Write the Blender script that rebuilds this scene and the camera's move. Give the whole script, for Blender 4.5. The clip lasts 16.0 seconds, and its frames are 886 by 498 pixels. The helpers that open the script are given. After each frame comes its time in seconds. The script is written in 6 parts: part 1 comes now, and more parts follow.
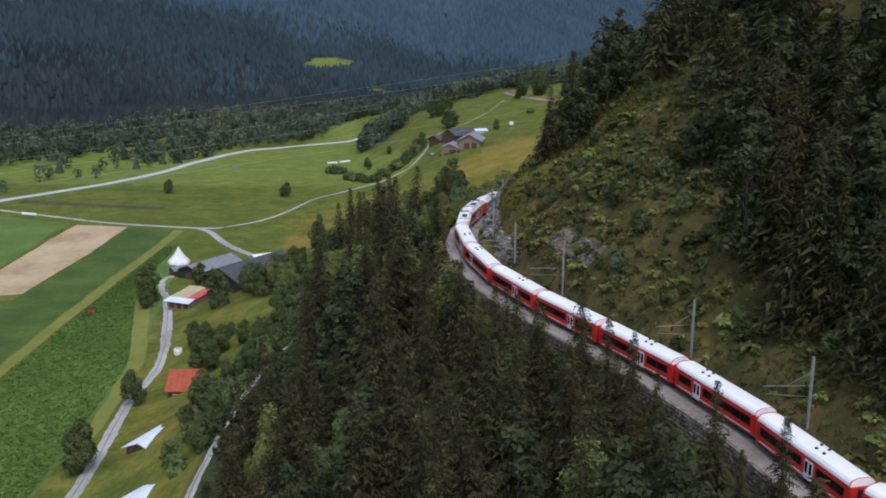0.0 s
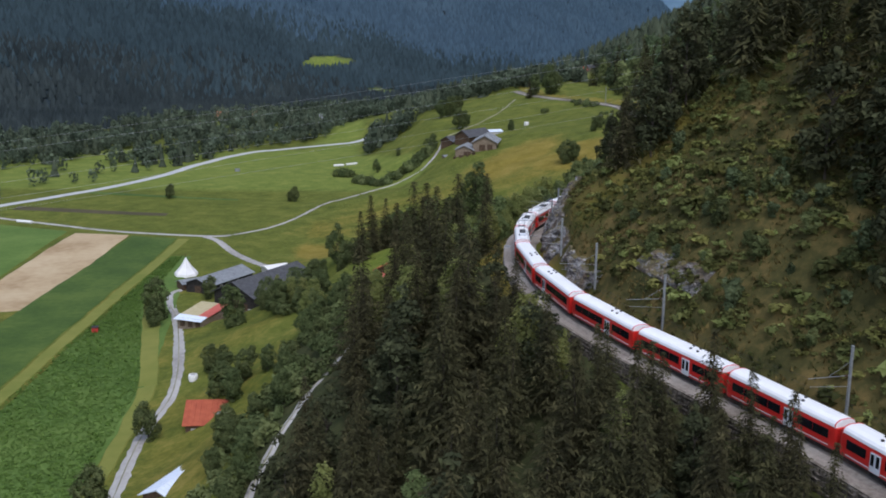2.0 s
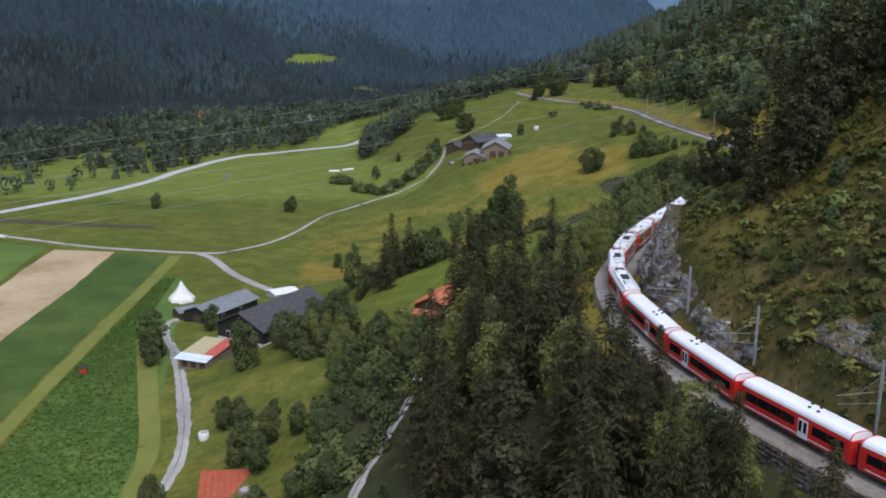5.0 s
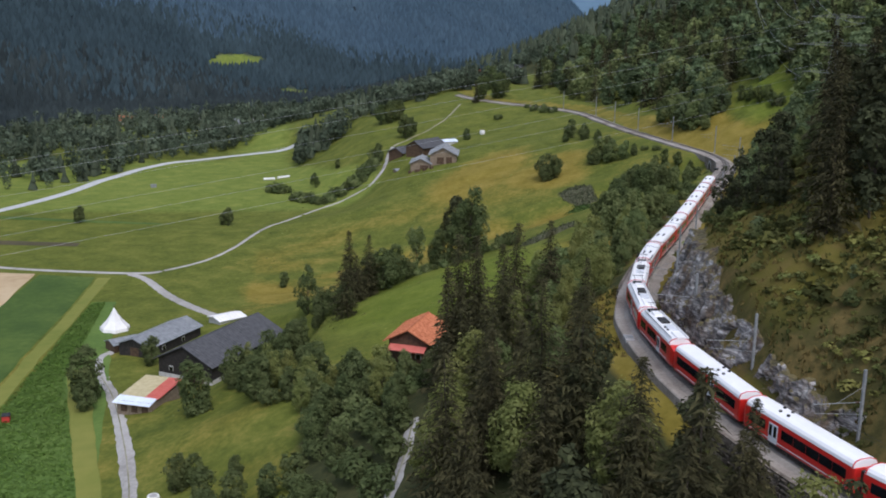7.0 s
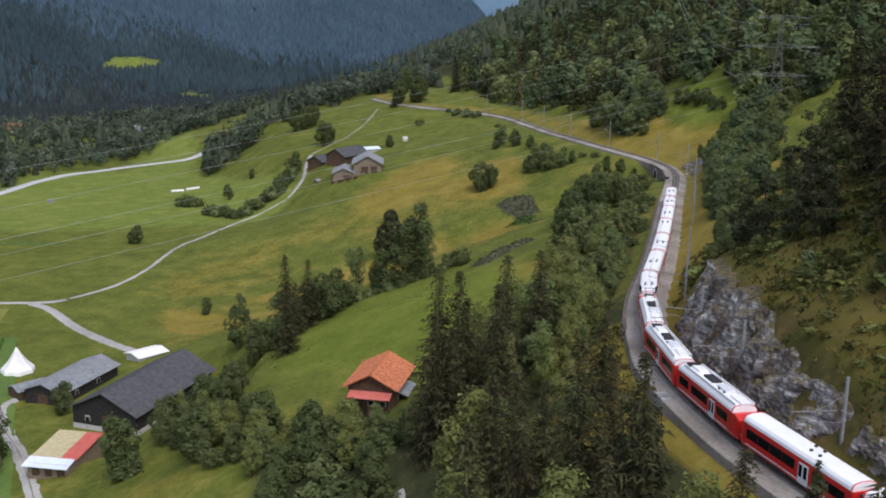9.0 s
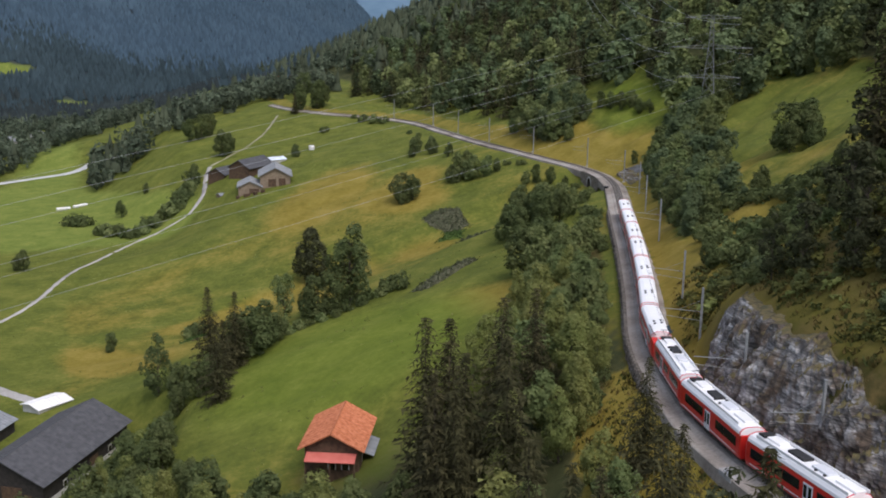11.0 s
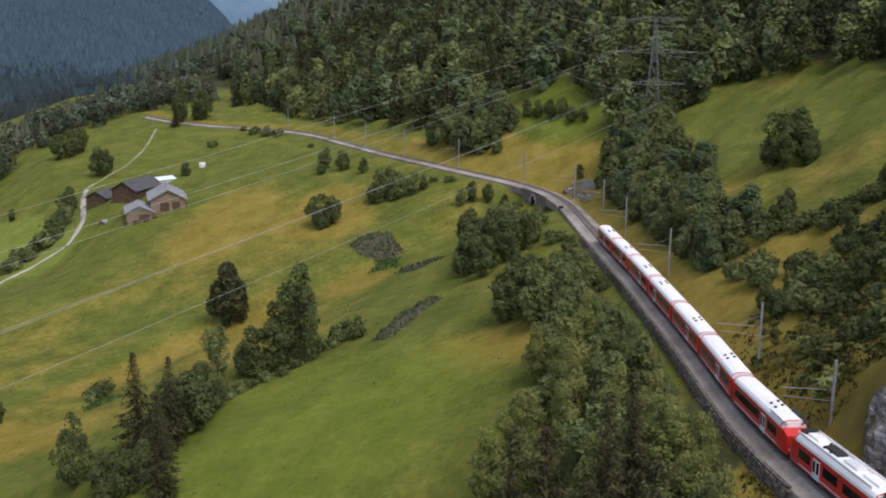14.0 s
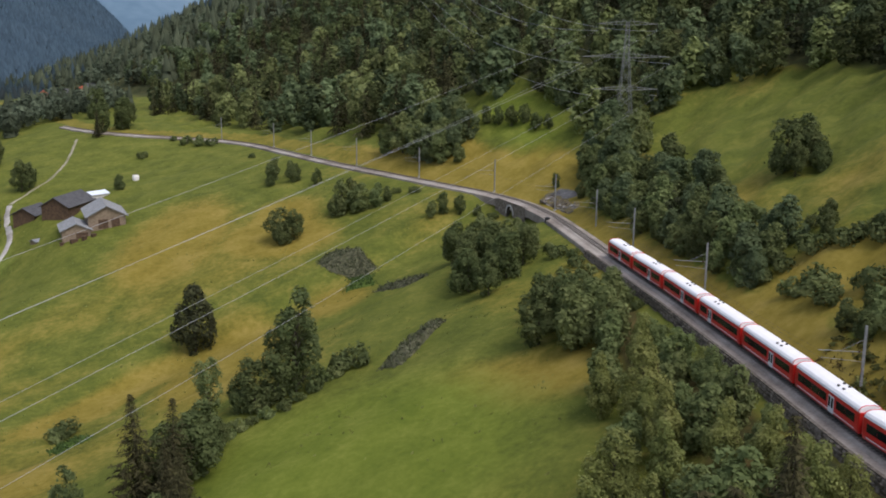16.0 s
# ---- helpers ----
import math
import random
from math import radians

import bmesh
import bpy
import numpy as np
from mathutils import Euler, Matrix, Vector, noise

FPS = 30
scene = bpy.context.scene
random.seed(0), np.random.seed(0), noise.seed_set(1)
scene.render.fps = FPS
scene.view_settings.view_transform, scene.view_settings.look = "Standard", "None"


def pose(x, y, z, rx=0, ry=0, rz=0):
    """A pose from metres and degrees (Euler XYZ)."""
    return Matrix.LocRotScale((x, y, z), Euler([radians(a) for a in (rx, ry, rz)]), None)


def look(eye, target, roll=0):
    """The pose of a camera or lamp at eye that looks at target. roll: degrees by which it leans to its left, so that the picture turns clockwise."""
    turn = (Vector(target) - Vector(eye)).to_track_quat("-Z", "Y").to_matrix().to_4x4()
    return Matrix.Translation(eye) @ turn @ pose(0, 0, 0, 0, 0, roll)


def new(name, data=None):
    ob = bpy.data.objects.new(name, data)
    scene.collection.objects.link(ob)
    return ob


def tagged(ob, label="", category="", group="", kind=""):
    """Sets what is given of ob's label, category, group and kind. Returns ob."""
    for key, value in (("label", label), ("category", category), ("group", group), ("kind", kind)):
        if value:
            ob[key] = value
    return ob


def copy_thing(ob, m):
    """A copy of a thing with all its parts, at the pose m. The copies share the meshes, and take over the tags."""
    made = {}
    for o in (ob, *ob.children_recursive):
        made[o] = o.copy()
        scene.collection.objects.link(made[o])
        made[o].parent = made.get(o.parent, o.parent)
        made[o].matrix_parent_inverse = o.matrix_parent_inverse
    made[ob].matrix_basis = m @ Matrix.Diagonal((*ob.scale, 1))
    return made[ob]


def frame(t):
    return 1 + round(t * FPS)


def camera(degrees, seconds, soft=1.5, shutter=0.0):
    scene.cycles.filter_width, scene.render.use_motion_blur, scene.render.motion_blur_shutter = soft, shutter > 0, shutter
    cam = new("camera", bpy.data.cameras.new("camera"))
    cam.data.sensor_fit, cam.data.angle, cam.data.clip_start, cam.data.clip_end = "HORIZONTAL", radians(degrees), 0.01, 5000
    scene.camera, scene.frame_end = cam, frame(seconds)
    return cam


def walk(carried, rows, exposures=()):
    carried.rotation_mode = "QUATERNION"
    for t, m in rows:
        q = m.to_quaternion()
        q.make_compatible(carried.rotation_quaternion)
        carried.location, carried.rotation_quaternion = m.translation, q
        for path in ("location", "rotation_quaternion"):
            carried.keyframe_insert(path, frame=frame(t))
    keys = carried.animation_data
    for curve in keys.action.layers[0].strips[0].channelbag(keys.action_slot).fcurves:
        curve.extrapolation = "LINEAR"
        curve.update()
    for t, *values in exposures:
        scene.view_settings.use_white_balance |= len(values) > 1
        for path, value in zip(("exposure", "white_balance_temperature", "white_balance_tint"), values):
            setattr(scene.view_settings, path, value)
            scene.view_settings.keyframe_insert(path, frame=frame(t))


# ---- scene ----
cam = camera(46.7, 16.0, 1.85)
PATH = [
    (0, (0.006, 0.016, 62.983), (0.035, 1.966, 62.539), 0.7),
    (0.5, (-2.574, 5.702, 62.407), (-2.537, 7.652, 61.963), 0.6),
    (1, (-5.251, 11.456, 61.897), (-5.208, 13.406, 61.453), 0.6),
    (1.5, (-8.305, 17.499, 61.557), (-8.259, 19.449, 61.112), 0.7),
    (2, (-11.156, 23.344, 61.462), (-11.11, 25.293, 61.016), 0.6),
    (2.5, (-14.171, 29.456, 61.399), (-14.124, 31.405, 60.953), 0.7),
    (3, (-16.865, 35.073, 61.357), (-16.816, 37.022, 60.909), 0.7),
    (3.5, (-19.663, 41.234, 61.215), (-19.614, 43.182, 60.767), 0.7),
    (3.7, (-20.641, 43.64, 61.194), (-20.591, 45.589, 60.745), 0.7),
    (5.8, (-30.743, 69.164, 60.878), (-30.574, 71.106, 60.428), 1.1),
    (6, (-31.768, 71.759, 60.856), (-31.579, 73.698, 60.407), 1.1),
    (6.5, (-34.096, 78.231, 60.79), (-33.872, 80.167, 60.341), 1.1),
    (7, (-36.125, 84.124, 60.763), (-35.873, 86.056, 60.314), 1.1),
    (7.5, (-38.126, 90.184, 60.699), (-37.843, 92.113, 60.251), 1.1),
    (8, (-40.178, 96.636, 60.65), (-39.856, 98.559, 60.203), 1.1),
    (8.5, (-42.17, 103.214, 60.604), (-41.787, 105.125, 60.158), 1.1),
    (9, (-43.91, 109.421, 60.515), (-43.466, 111.32, 60.071), 1.1),
    (9.2, (-44.685, 111.956, 60.469), (-44.216, 113.849, 60.026), 1.1),
    (11.3, (-51.098, 138.646, 60.387), (-50.41, 140.473, 59.948), 0.8),
    (11.5, (-51.617, 141.14, 60.426), (-50.911, 142.958, 59.987), 0.8),
    (12, (-52.802, 147.375, 60.43), (-52.054, 149.177, 59.992), 0.8),
    (12.5, (-54.008, 154.657, 60.466), (-53.221, 156.443, 60.028), 0.7),
    (13, (-55.013, 160.936, 60.524), (-54.199, 162.709, 60.088), 0.6),
    (13.5, (-56.162, 167.272, 60.404), (-55.304, 169.026, 59.971), 0.6),
    (14, (-57.895, 173.975, 60.313), (-56.983, 175.701, 59.883), 0.6),
    (14.5, (-59.941, 179.924, 60.259), (-58.985, 181.628, 59.831), 0.6),
    (15, (-62.743, 185.95, 60.211), (-61.74, 187.628, 59.786), 0.6),
    (15.5, (-65.827, 191.252, 60.093), (-64.779, 192.903, 59.671), 0.5),
    (16, (-69.688, 196.709, 59.971), (-68.599, 198.333, 59.551), 0.6),
]
walk(cam, [(t, look(eye, target, roll)) for t, eye, target, roll in PATH], [(0, -0.18, 5600, 14), (6, -0.10, 5700, 14), (9, 0.0, 5950, 15), (16, 0.08, 6250, 16)])

# ---- world, sun and exposure ----
SUN_AZ, SUN_EL = radians(167), radians(57)      # compass angle from +y towards +x, height
world = bpy.data.worlds.new("world")
scene.world = world
world.use_nodes = True
wt = world.node_tree
sky = wt.nodes.new("ShaderNodeTexSky")
sky.sky_type, sky.sun_disc = "NISHITA", False
sky.sun_elevation, sky.sun_rotation = SUN_EL, SUN_AZ
sky.air_density, sky.dust_density, sky.ozone_density = 1.2, 2.5, 1.2
veil = wt.nodes.new("ShaderNodeHueSaturation")       # thin cloud takes some of the blue away
veil.inputs["Saturation"].default_value = 0.6
wt.links.new(sky.outputs[0], veil.inputs["Color"])
wt.links.new(veil.outputs[0], wt.nodes["Background"].inputs[0])
wt.nodes["Background"].inputs[1].default_value = 0.19
sun = new("sun", bpy.data.lights.new("sun", "SUN"))
sun.data.energy, sun.data.angle, sun.data.color = 1.75, radians(36), (1.0, 0.93, 0.84)
SUN_DIR = Vector((math.sin(SUN_AZ) * math.cos(SUN_EL), math.cos(SUN_AZ) * math.cos(SUN_EL), math.sin(SUN_EL)))
sun.matrix_world = look(SUN_DIR * 500, (0, 0, 0))
scene.view_settings.exposure = 0.0


# ---- materials ----
def mat(name, colours, scale=1.0, rough=0.85, metal=0.0, bump=0.0, bump_scale=None, detail=6, island=0.0, rnd=0.0, spec=0.3, space="Object", coarse=0.0, thin=0.0):
    """A surface of two or three colours mixed by noise at two scales; island and rnd vary it by piece and by object."""
    m = bpy.data.materials.new(name)
    m.use_nodes = True
    nt = m.node_tree
    bsdf = nt.nodes["Principled BSDF"]
    bsdf.inputs["Roughness"].default_value = rough
    bsdf.inputs["Metallic"].default_value = metal
    bsdf.inputs["Specular IOR Level"].default_value = spec
    geo = nt.nodes.new("ShaderNodeNewGeometry")
    tc = nt.nodes.new("ShaderNodeTexCoord")
    vec = geo.outputs["Position"] if space == "World" else tc.outputs["Object"]
    n1 = nt.nodes.new("ShaderNodeTexNoise")
    n1.inputs["Scale"].default_value, n1.inputs["Detail"].default_value = scale, detail
    nt.links.new(vec, n1.inputs["Vector"])
    ramp = nt.nodes.new("ShaderNodeValToRGB")
    els = ramp.color_ramp.elements
    while len(els) < len(colours):
        els.new(0.5)
    for i, (e, c) in enumerate(zip(els, colours)):
        e.position = 0.3 + 0.4 * i / max(1, len(colours) - 1)
        e.color = (*c, 1)
    fac = n1.outputs["Fac"]
    if coarse:
        n2 = nt.nodes.new("ShaderNodeTexNoise")
        n2.inputs["Scale"].default_value, n2.inputs["Detail"].default_value = coarse, 3
        nt.links.new(vec, n2.inputs["Vector"])
        mx = nt.nodes.new("ShaderNodeMath")
        mx.operation = "MULTIPLY_ADD"
        mx.inputs[1].default_value = 0.9
        add = nt.nodes.new("ShaderNodeMath")
        add.operation = "MULTIPLY_ADD"
        add.inputs[1].default_value, add.inputs[2].default_value = 0.45, -0.17
        nt.links.new(fac, add.inputs[0])
        nt.links.new(n2.outputs["Fac"], mx.inputs[0])
        nt.links.new(add.outputs[0], mx.inputs[2])
        fac = mx.outputs[0]
    nt.links.new(fac, ramp.inputs["Fac"])
    col = ramp.outputs["Color"]
    if island or rnd:
        hsv = nt.nodes.new("ShaderNodeHueSaturation")
        val = nt.nodes.new("ShaderNodeMath")
        val.operation = "MULTIPLY_ADD"
        amount = island or rnd
        val.inputs[1].default_value, val.inputs[2].default_value = amount, 1 - amount / 2
        if island:
            nt.links.new(geo.outputs["Random Per Island"], val.inputs[0])
        else:
            info = nt.nodes.new("ShaderNodeObjectInfo")
            nt.links.new(info.outputs["Random"], val.inputs[0])
        shade = val.outputs[0]
        if thin:                                     # plants joined into one mesh differ from one another
            own, per = nt.nodes.new("ShaderNodeAttribute"), nt.nodes.new("ShaderNodeMath")
            own.attribute_name, per.operation = "tint", "MULTIPLY_ADD"
            nt.links.new(shade, per.inputs[0])
            nt.links.new(own.outputs["Fac"], per.inputs[1])
            nt.links.new(shade, per.inputs[2])
            shade = per.outputs[0]
        nt.links.new(shade, hsv.inputs["Value"])
        if island and rnd:
            info = nt.nodes.new("ShaderNodeObjectInfo")
            hue = nt.nodes.new("ShaderNodeMath")
            hue.operation = "MULTIPLY_ADD"
            hue.inputs[1].default_value, hue.inputs[2].default_value = rnd, 0.5 - rnd / 2
            nt.links.new(info.outputs["Random"], hue.inputs[0])
            nt.links.new(hue.outputs[0], hsv.inputs["Hue"])
        nt.links.new(col, hsv.inputs["Color"])
        col = hsv.outputs["Color"]
    nt.links.new(col, bsdf.inputs["Base Color"])
    if thin:
        tr, mixer = nt.nodes.new("ShaderNodeBsdfTranslucent"), nt.nodes.new("ShaderNodeMixShader")
        mixer.inputs[0].default_value = thin
        nt.links.new(col, tr.inputs["Color"])
        nt.links.new(bsdf.outputs[0], mixer.inputs[1])
        nt.links.new(tr.outputs[0], mixer.inputs[2])
        nt.links.new(mixer.outputs[0], nt.nodes["Material Output"].inputs["Surface"])
    if bump:
        b = nt.nodes.new("ShaderNodeBump")
        b.inputs["Strength"].default_value = bump
        b.inputs["Distance"].default_value = 0.1
        n3 = nt.nodes.new("ShaderNodeTexNoise")
        n3.inputs["Scale"].default_value, n3.inputs["Detail"].default_value = bump_scale or scale * 3, 8
        nt.links.new(vec, n3.inputs["Vector"])
        nt.links.new(n3.outputs["Fac"], b.inputs["Height"])
        nt.links.new(b.outputs[0], bsdf.inputs["Normal"])
    return m


M = dict(
    spruce=mat("spruce_needles", [(0.034, 0.033, 0.017), (0.060, 0.057, 0.026), (0.100, 0.092, 0.041)], 0.5, 0.9, island=0.6, rnd=0.02, spec=0.1, thin=0.3),
    pine=mat("pine_needles", [(0.033, 0.037, 0.019), (0.057, 0.063, 0.030), (0.090, 0.097, 0.045)], 0.5, 0.9, island=0.6, rnd=0.02, spec=0.1, thin=0.3),
    leaf=mat("broad_leaves", [(0.138, 0.158, 0.046), (0.205, 0.226, 0.070), (0.270, 0.285, 0.100)], 0.4, 0.75, island=0.22, rnd=0.025, spec=0.06, thin=0.4),
    leaf_dark=mat("dark_leaves", [(0.068, 0.088, 0.033), (0.107, 0.132, 0.050), (0.155, 0.178, 0.071)], 0.4, 0.8, island=0.22, rnd=0.02, spec=0.06, thin=0.4),
    leaf_ash=mat("ash_leaves", [(0.106, 0.136, 0.050), (0.163, 0.198, 0.075), (0.224, 0.256, 0.102)], 0.4, 0.8, island=0.22, rnd=0.025, spec=0.06, thin=0.4),
    leaf_olive=mat("olive_leaves", [(0.085, 0.080, 0.024), (0.135, 0.122, 0.036), (0.195, 0.165, 0.055)], 0.5, 0.8, island=0.6, rnd=0.06, spec=0.12, thin=0.3),
    leaf_hill=mat("hill_leaves", [(0.078, 0.108, 0.051), (0.122, 0.159, 0.075), (0.170, 0.212, 0.103)], 0.4, 0.8, island=0.22, rnd=0.02, spec=0.06, thin=0.4),
    leaf_scrub=mat("scrub_leaves", [(0.062, 0.070, 0.022), (0.100, 0.107, 0.034), (0.150, 0.150, 0.052)], 0.5, 0.8, island=0.35, rnd=0.05, spec=0.06, thin=0.35),
    leaf_weed=mat("weed_leaves", [(0.055, 0.066, 0.035), (0.10, 0.112, 0.06), (0.16, 0.165, 0.10)], 0.6, 0.85, island=0.6, spec=0.06, thin=0.3),
    leaf_nettle=mat("nettle_leaves", [(0.040, 0.075, 0.022), (0.065, 0.105, 0.032), (0.095, 0.14, 0.046)], 0.6, 0.85, island=0.5, spec=0.06, thin=0.3),
    tuft_dry=mat("dry_tussock", [(0.085, 0.068, 0.024), (0.135, 0.104, 0.036), (0.19, 0.145, 0.056)], 0.12, 0.95, island=0.6, spec=0.05, thin=0.3, space="World"),
    tuft_green=mat("green_tussock", [(0.036, 0.046, 0.015), (0.068, 0.078, 0.026), (0.11, 0.115, 0.04)], 0.12, 0.95, island=0.6, spec=0.05, thin=0.3, space="World"),
    root_leaf=mat("root_crop_leaves", [(0.085, 0.148, 0.024), (0.110, 0.178, 0.033), (0.135, 0.205, 0.045)], 0.3, 0.8, island=0.3, spec=0.1, thin=0.4, space="World"),
    bark=mat("bark", [(0.05, 0.04, 0.03), (0.11, 0.09, 0.07)], 3.0, 0.95, bump=0.5),
    # distant spruce, a little blue haze put into the base colour
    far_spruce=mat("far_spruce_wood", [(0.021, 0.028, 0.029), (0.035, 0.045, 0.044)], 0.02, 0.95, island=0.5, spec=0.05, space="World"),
    hill_spruce=mat("hill_spruce_wood", [(0.036, 0.045, 0.028), (0.062, 0.074, 0.044)], 0.03, 0.95, island=0.6, spec=0.05, space="World"),
    blackwood=mat("tarred_wood", [(0.018, 0.016, 0.015), (0.042, 0.036, 0.032)], 1.4, 0.8, bump=0.3),
    # air haze painted into both spruce colours, thicker in haze_spruce
    faint_haze_spruce=mat("faint_haze_spruce_wood", [(0.044, 0.067, 0.076), (0.062, 0.092, 0.102)], 0.008, 0.95, island=0.45, spec=0.05, space="World", thin=0.4),
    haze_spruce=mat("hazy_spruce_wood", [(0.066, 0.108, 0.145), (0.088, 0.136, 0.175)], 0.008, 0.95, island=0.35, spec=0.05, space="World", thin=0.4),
    far_leaf=mat("far_broadleaf_wood", [(0.074, 0.096, 0.062), (0.130, 0.156, 0.098)], 0.03, 0.95, island=0.35, spec=0.05, space="World", thin=0.4),
    ballast=mat("ballast", [(0.185, 0.155, 0.125), (0.29, 0.255, 0.215), (0.39, 0.355, 0.305)], 2.2, 0.95, bump=0.8, bump_scale=9, space="World", coarse=0.12),
    path=mat("gravel_path", [(0.24, 0.225, 0.20), (0.36, 0.34, 0.31), (0.44, 0.42, 0.385)], 1.2, 0.95, bump=0.4, bump_scale=6, space="World", coarse=0.1),
    worn=mat("worn_grass_track", [(0.15, 0.15, 0.07), (0.24, 0.225, 0.14), (0.33, 0.31, 0.23)], 0.9, 0.95, bump=0.4, bump_scale=5, space="World", coarse=0.12),
    asphalt=mat("pale_road", [(0.40, 0.40, 0.39), (0.50, 0.50, 0.49)], 0.4, 0.9, space="World"),
    steel=mat("rail_steel", [(0.16, 0.12, 0.09), (0.30, 0.26, 0.22)], 3.0, 0.45, metal=0.7),
    sleeper=mat("sleeper", [(0.10, 0.09, 0.08), (0.2, 0.19, 0.17)], 2.0, 0.95),
    galv=mat("galvanised_steel", [(0.20, 0.21, 0.21), (0.32, 0.33, 0.33)], 3.0, 0.6, metal=0.3),
    pylon=mat("weathered_steel", [(0.16, 0.17, 0.165), (0.24, 0.25, 0.24)], 2.0, 0.7, metal=0.2),
    wire=mat("wire", [(0.32, 0.33, 0.34), (0.42, 0.43, 0.44)], 1.0, 0.5, metal=0.2),
    stone=mat("wall_stone", [(0.075, 0.062, 0.048), (0.15, 0.128, 0.10), (0.26, 0.225, 0.185)], 1.5, 0.95, bump=0.6, bump_scale=6, rnd=0.5, space="World"),
    mortar=mat("mortar", [(0.040, 0.034, 0.026), (0.075, 0.064, 0.050)], 2.0, 0.95, space="World"),
    red=mat("red_coach_paint", [(0.52, 0.020, 0.016), (0.62, 0.028, 0.020)], 0.8, 0.32, spec=0.5),
    white=mat("white_roof_paint", [(0.84, 0.835, 0.82), (0.90, 0.895, 0.88)], 0.7, 0.5),
    trimw=mat("white_line_paint", [(0.75, 0.73, 0.72), (0.82, 0.80, 0.79)], 2.0, 0.5),
    doorw=mat("door_paint", [(0.62, 0.64, 0.66), (0.72, 0.73, 0.75)], 2.0, 0.4),
    glass=mat("dark_train_glass", [(0.006, 0.006, 0.008), (0.014, 0.014, 0.017)], 1.0, 0.08, spec=0.6),
    dark=mat("dark_underframe", [(0.02, 0.02, 0.02), (0.05, 0.048, 0.045)], 2.0, 0.7),
    slate=mat("dark_roof_sheet", [(0.058, 0.058, 0.060), (0.10, 0.10, 0.103)], 0.9, 0.7, bump=0.2),
    greyroof=mat("grey_roof_sheet", [(0.17, 0.18, 0.185), (0.27, 0.28, 0.285)], 0.9, 0.6, bump=0.2),
    tile=mat("orange_roof_tile", [(0.30, 0.085, 0.035), (0.44, 0.15, 0.065), (0.52, 0.20, 0.10)], 1.6, 0.85, rnd=0.35, bump=0.3),
    redroof=mat("rust_red_roof_sheet", [(0.30, 0.065, 0.030), (0.40, 0.10, 0.045)], 0.8, 0.7),
    pink=mat("pale_red_roof_sheet", [(0.50, 0.12, 0.09), (0.58, 0.17, 0.13)], 0.8, 0.7),
    beige=mat("straw_roof_sheet", [(0.42, 0.36, 0.20), (0.52, 0.46, 0.28)], 0.8, 0.7),
    palesheet=mat("pale_roof_sheet", [(0.60, 0.66, 0.74), (0.72, 0.77, 0.83)], 0.6, 0.5),
    wood=mat("weathered_wood", [(0.055, 0.035, 0.022), (0.12, 0.075, 0.045)], 1.6, 0.85, bump=0.3),
    palewood=mat("pale_wood", [(0.17, 0.13, 0.09), (0.27, 0.21, 0.15)], 1.6, 0.85),
    plaster=mat("pale_plaster", [(0.42, 0.41, 0.38), (0.55, 0.54, 0.51)], 1.0, 0.9, bump=0.2),
    canvas=mat("white_canvas", [(0.72, 0.70, 0.66), (0.82, 0.80, 0.77)], 0.6, 0.9),
    redpaint=mat("red_box_paint", [(0.42, 0.04, 0.03), (0.50, 0.06, 0.04)], 1.0, 0.6),
    concrete=mat("concrete", [(0.32, 0.31, 0.29), (0.44, 0.43, 0.41)], 1.0, 0.9, bump=0.2),
    crop=mat("crop_field", [(0.066, 0.118, 0.018), (0.094, 0.152, 0.026), (0.125, 0.186, 0.036)], 0.8, 0.95, bump=0.9, bump_scale=1.3, space="World", coarse=0.06),
    crop_dark=mat("tall_crop", [(0.040, 0.075, 0.010), (0.058, 0.098, 0.014), (0.085, 0.125, 0.02)], 0.5, 0.95, bump=0.9, bump_scale=1.6, space="World", coarse=0.07),
    soil=mat("dry_soil", [(0.33, 0.23, 0.12), (0.43, 0.32, 0.18), (0.48, 0.37, 0.22)], 0.4, 0.95, bump=0.4, space="World", coarse=0.05),
    plough=mat("dark_mown_strip", [(0.055, 0.046, 0.022), (0.085, 0.070, 0.036)], 0.4, 0.95, space="World", coarse=0.06),
    strip=mat("field_margin", [(0.14, 0.16, 0.025), (0.20, 0.20, 0.04)], 0.35, 0.95, space="World", coarse=0.08),
)


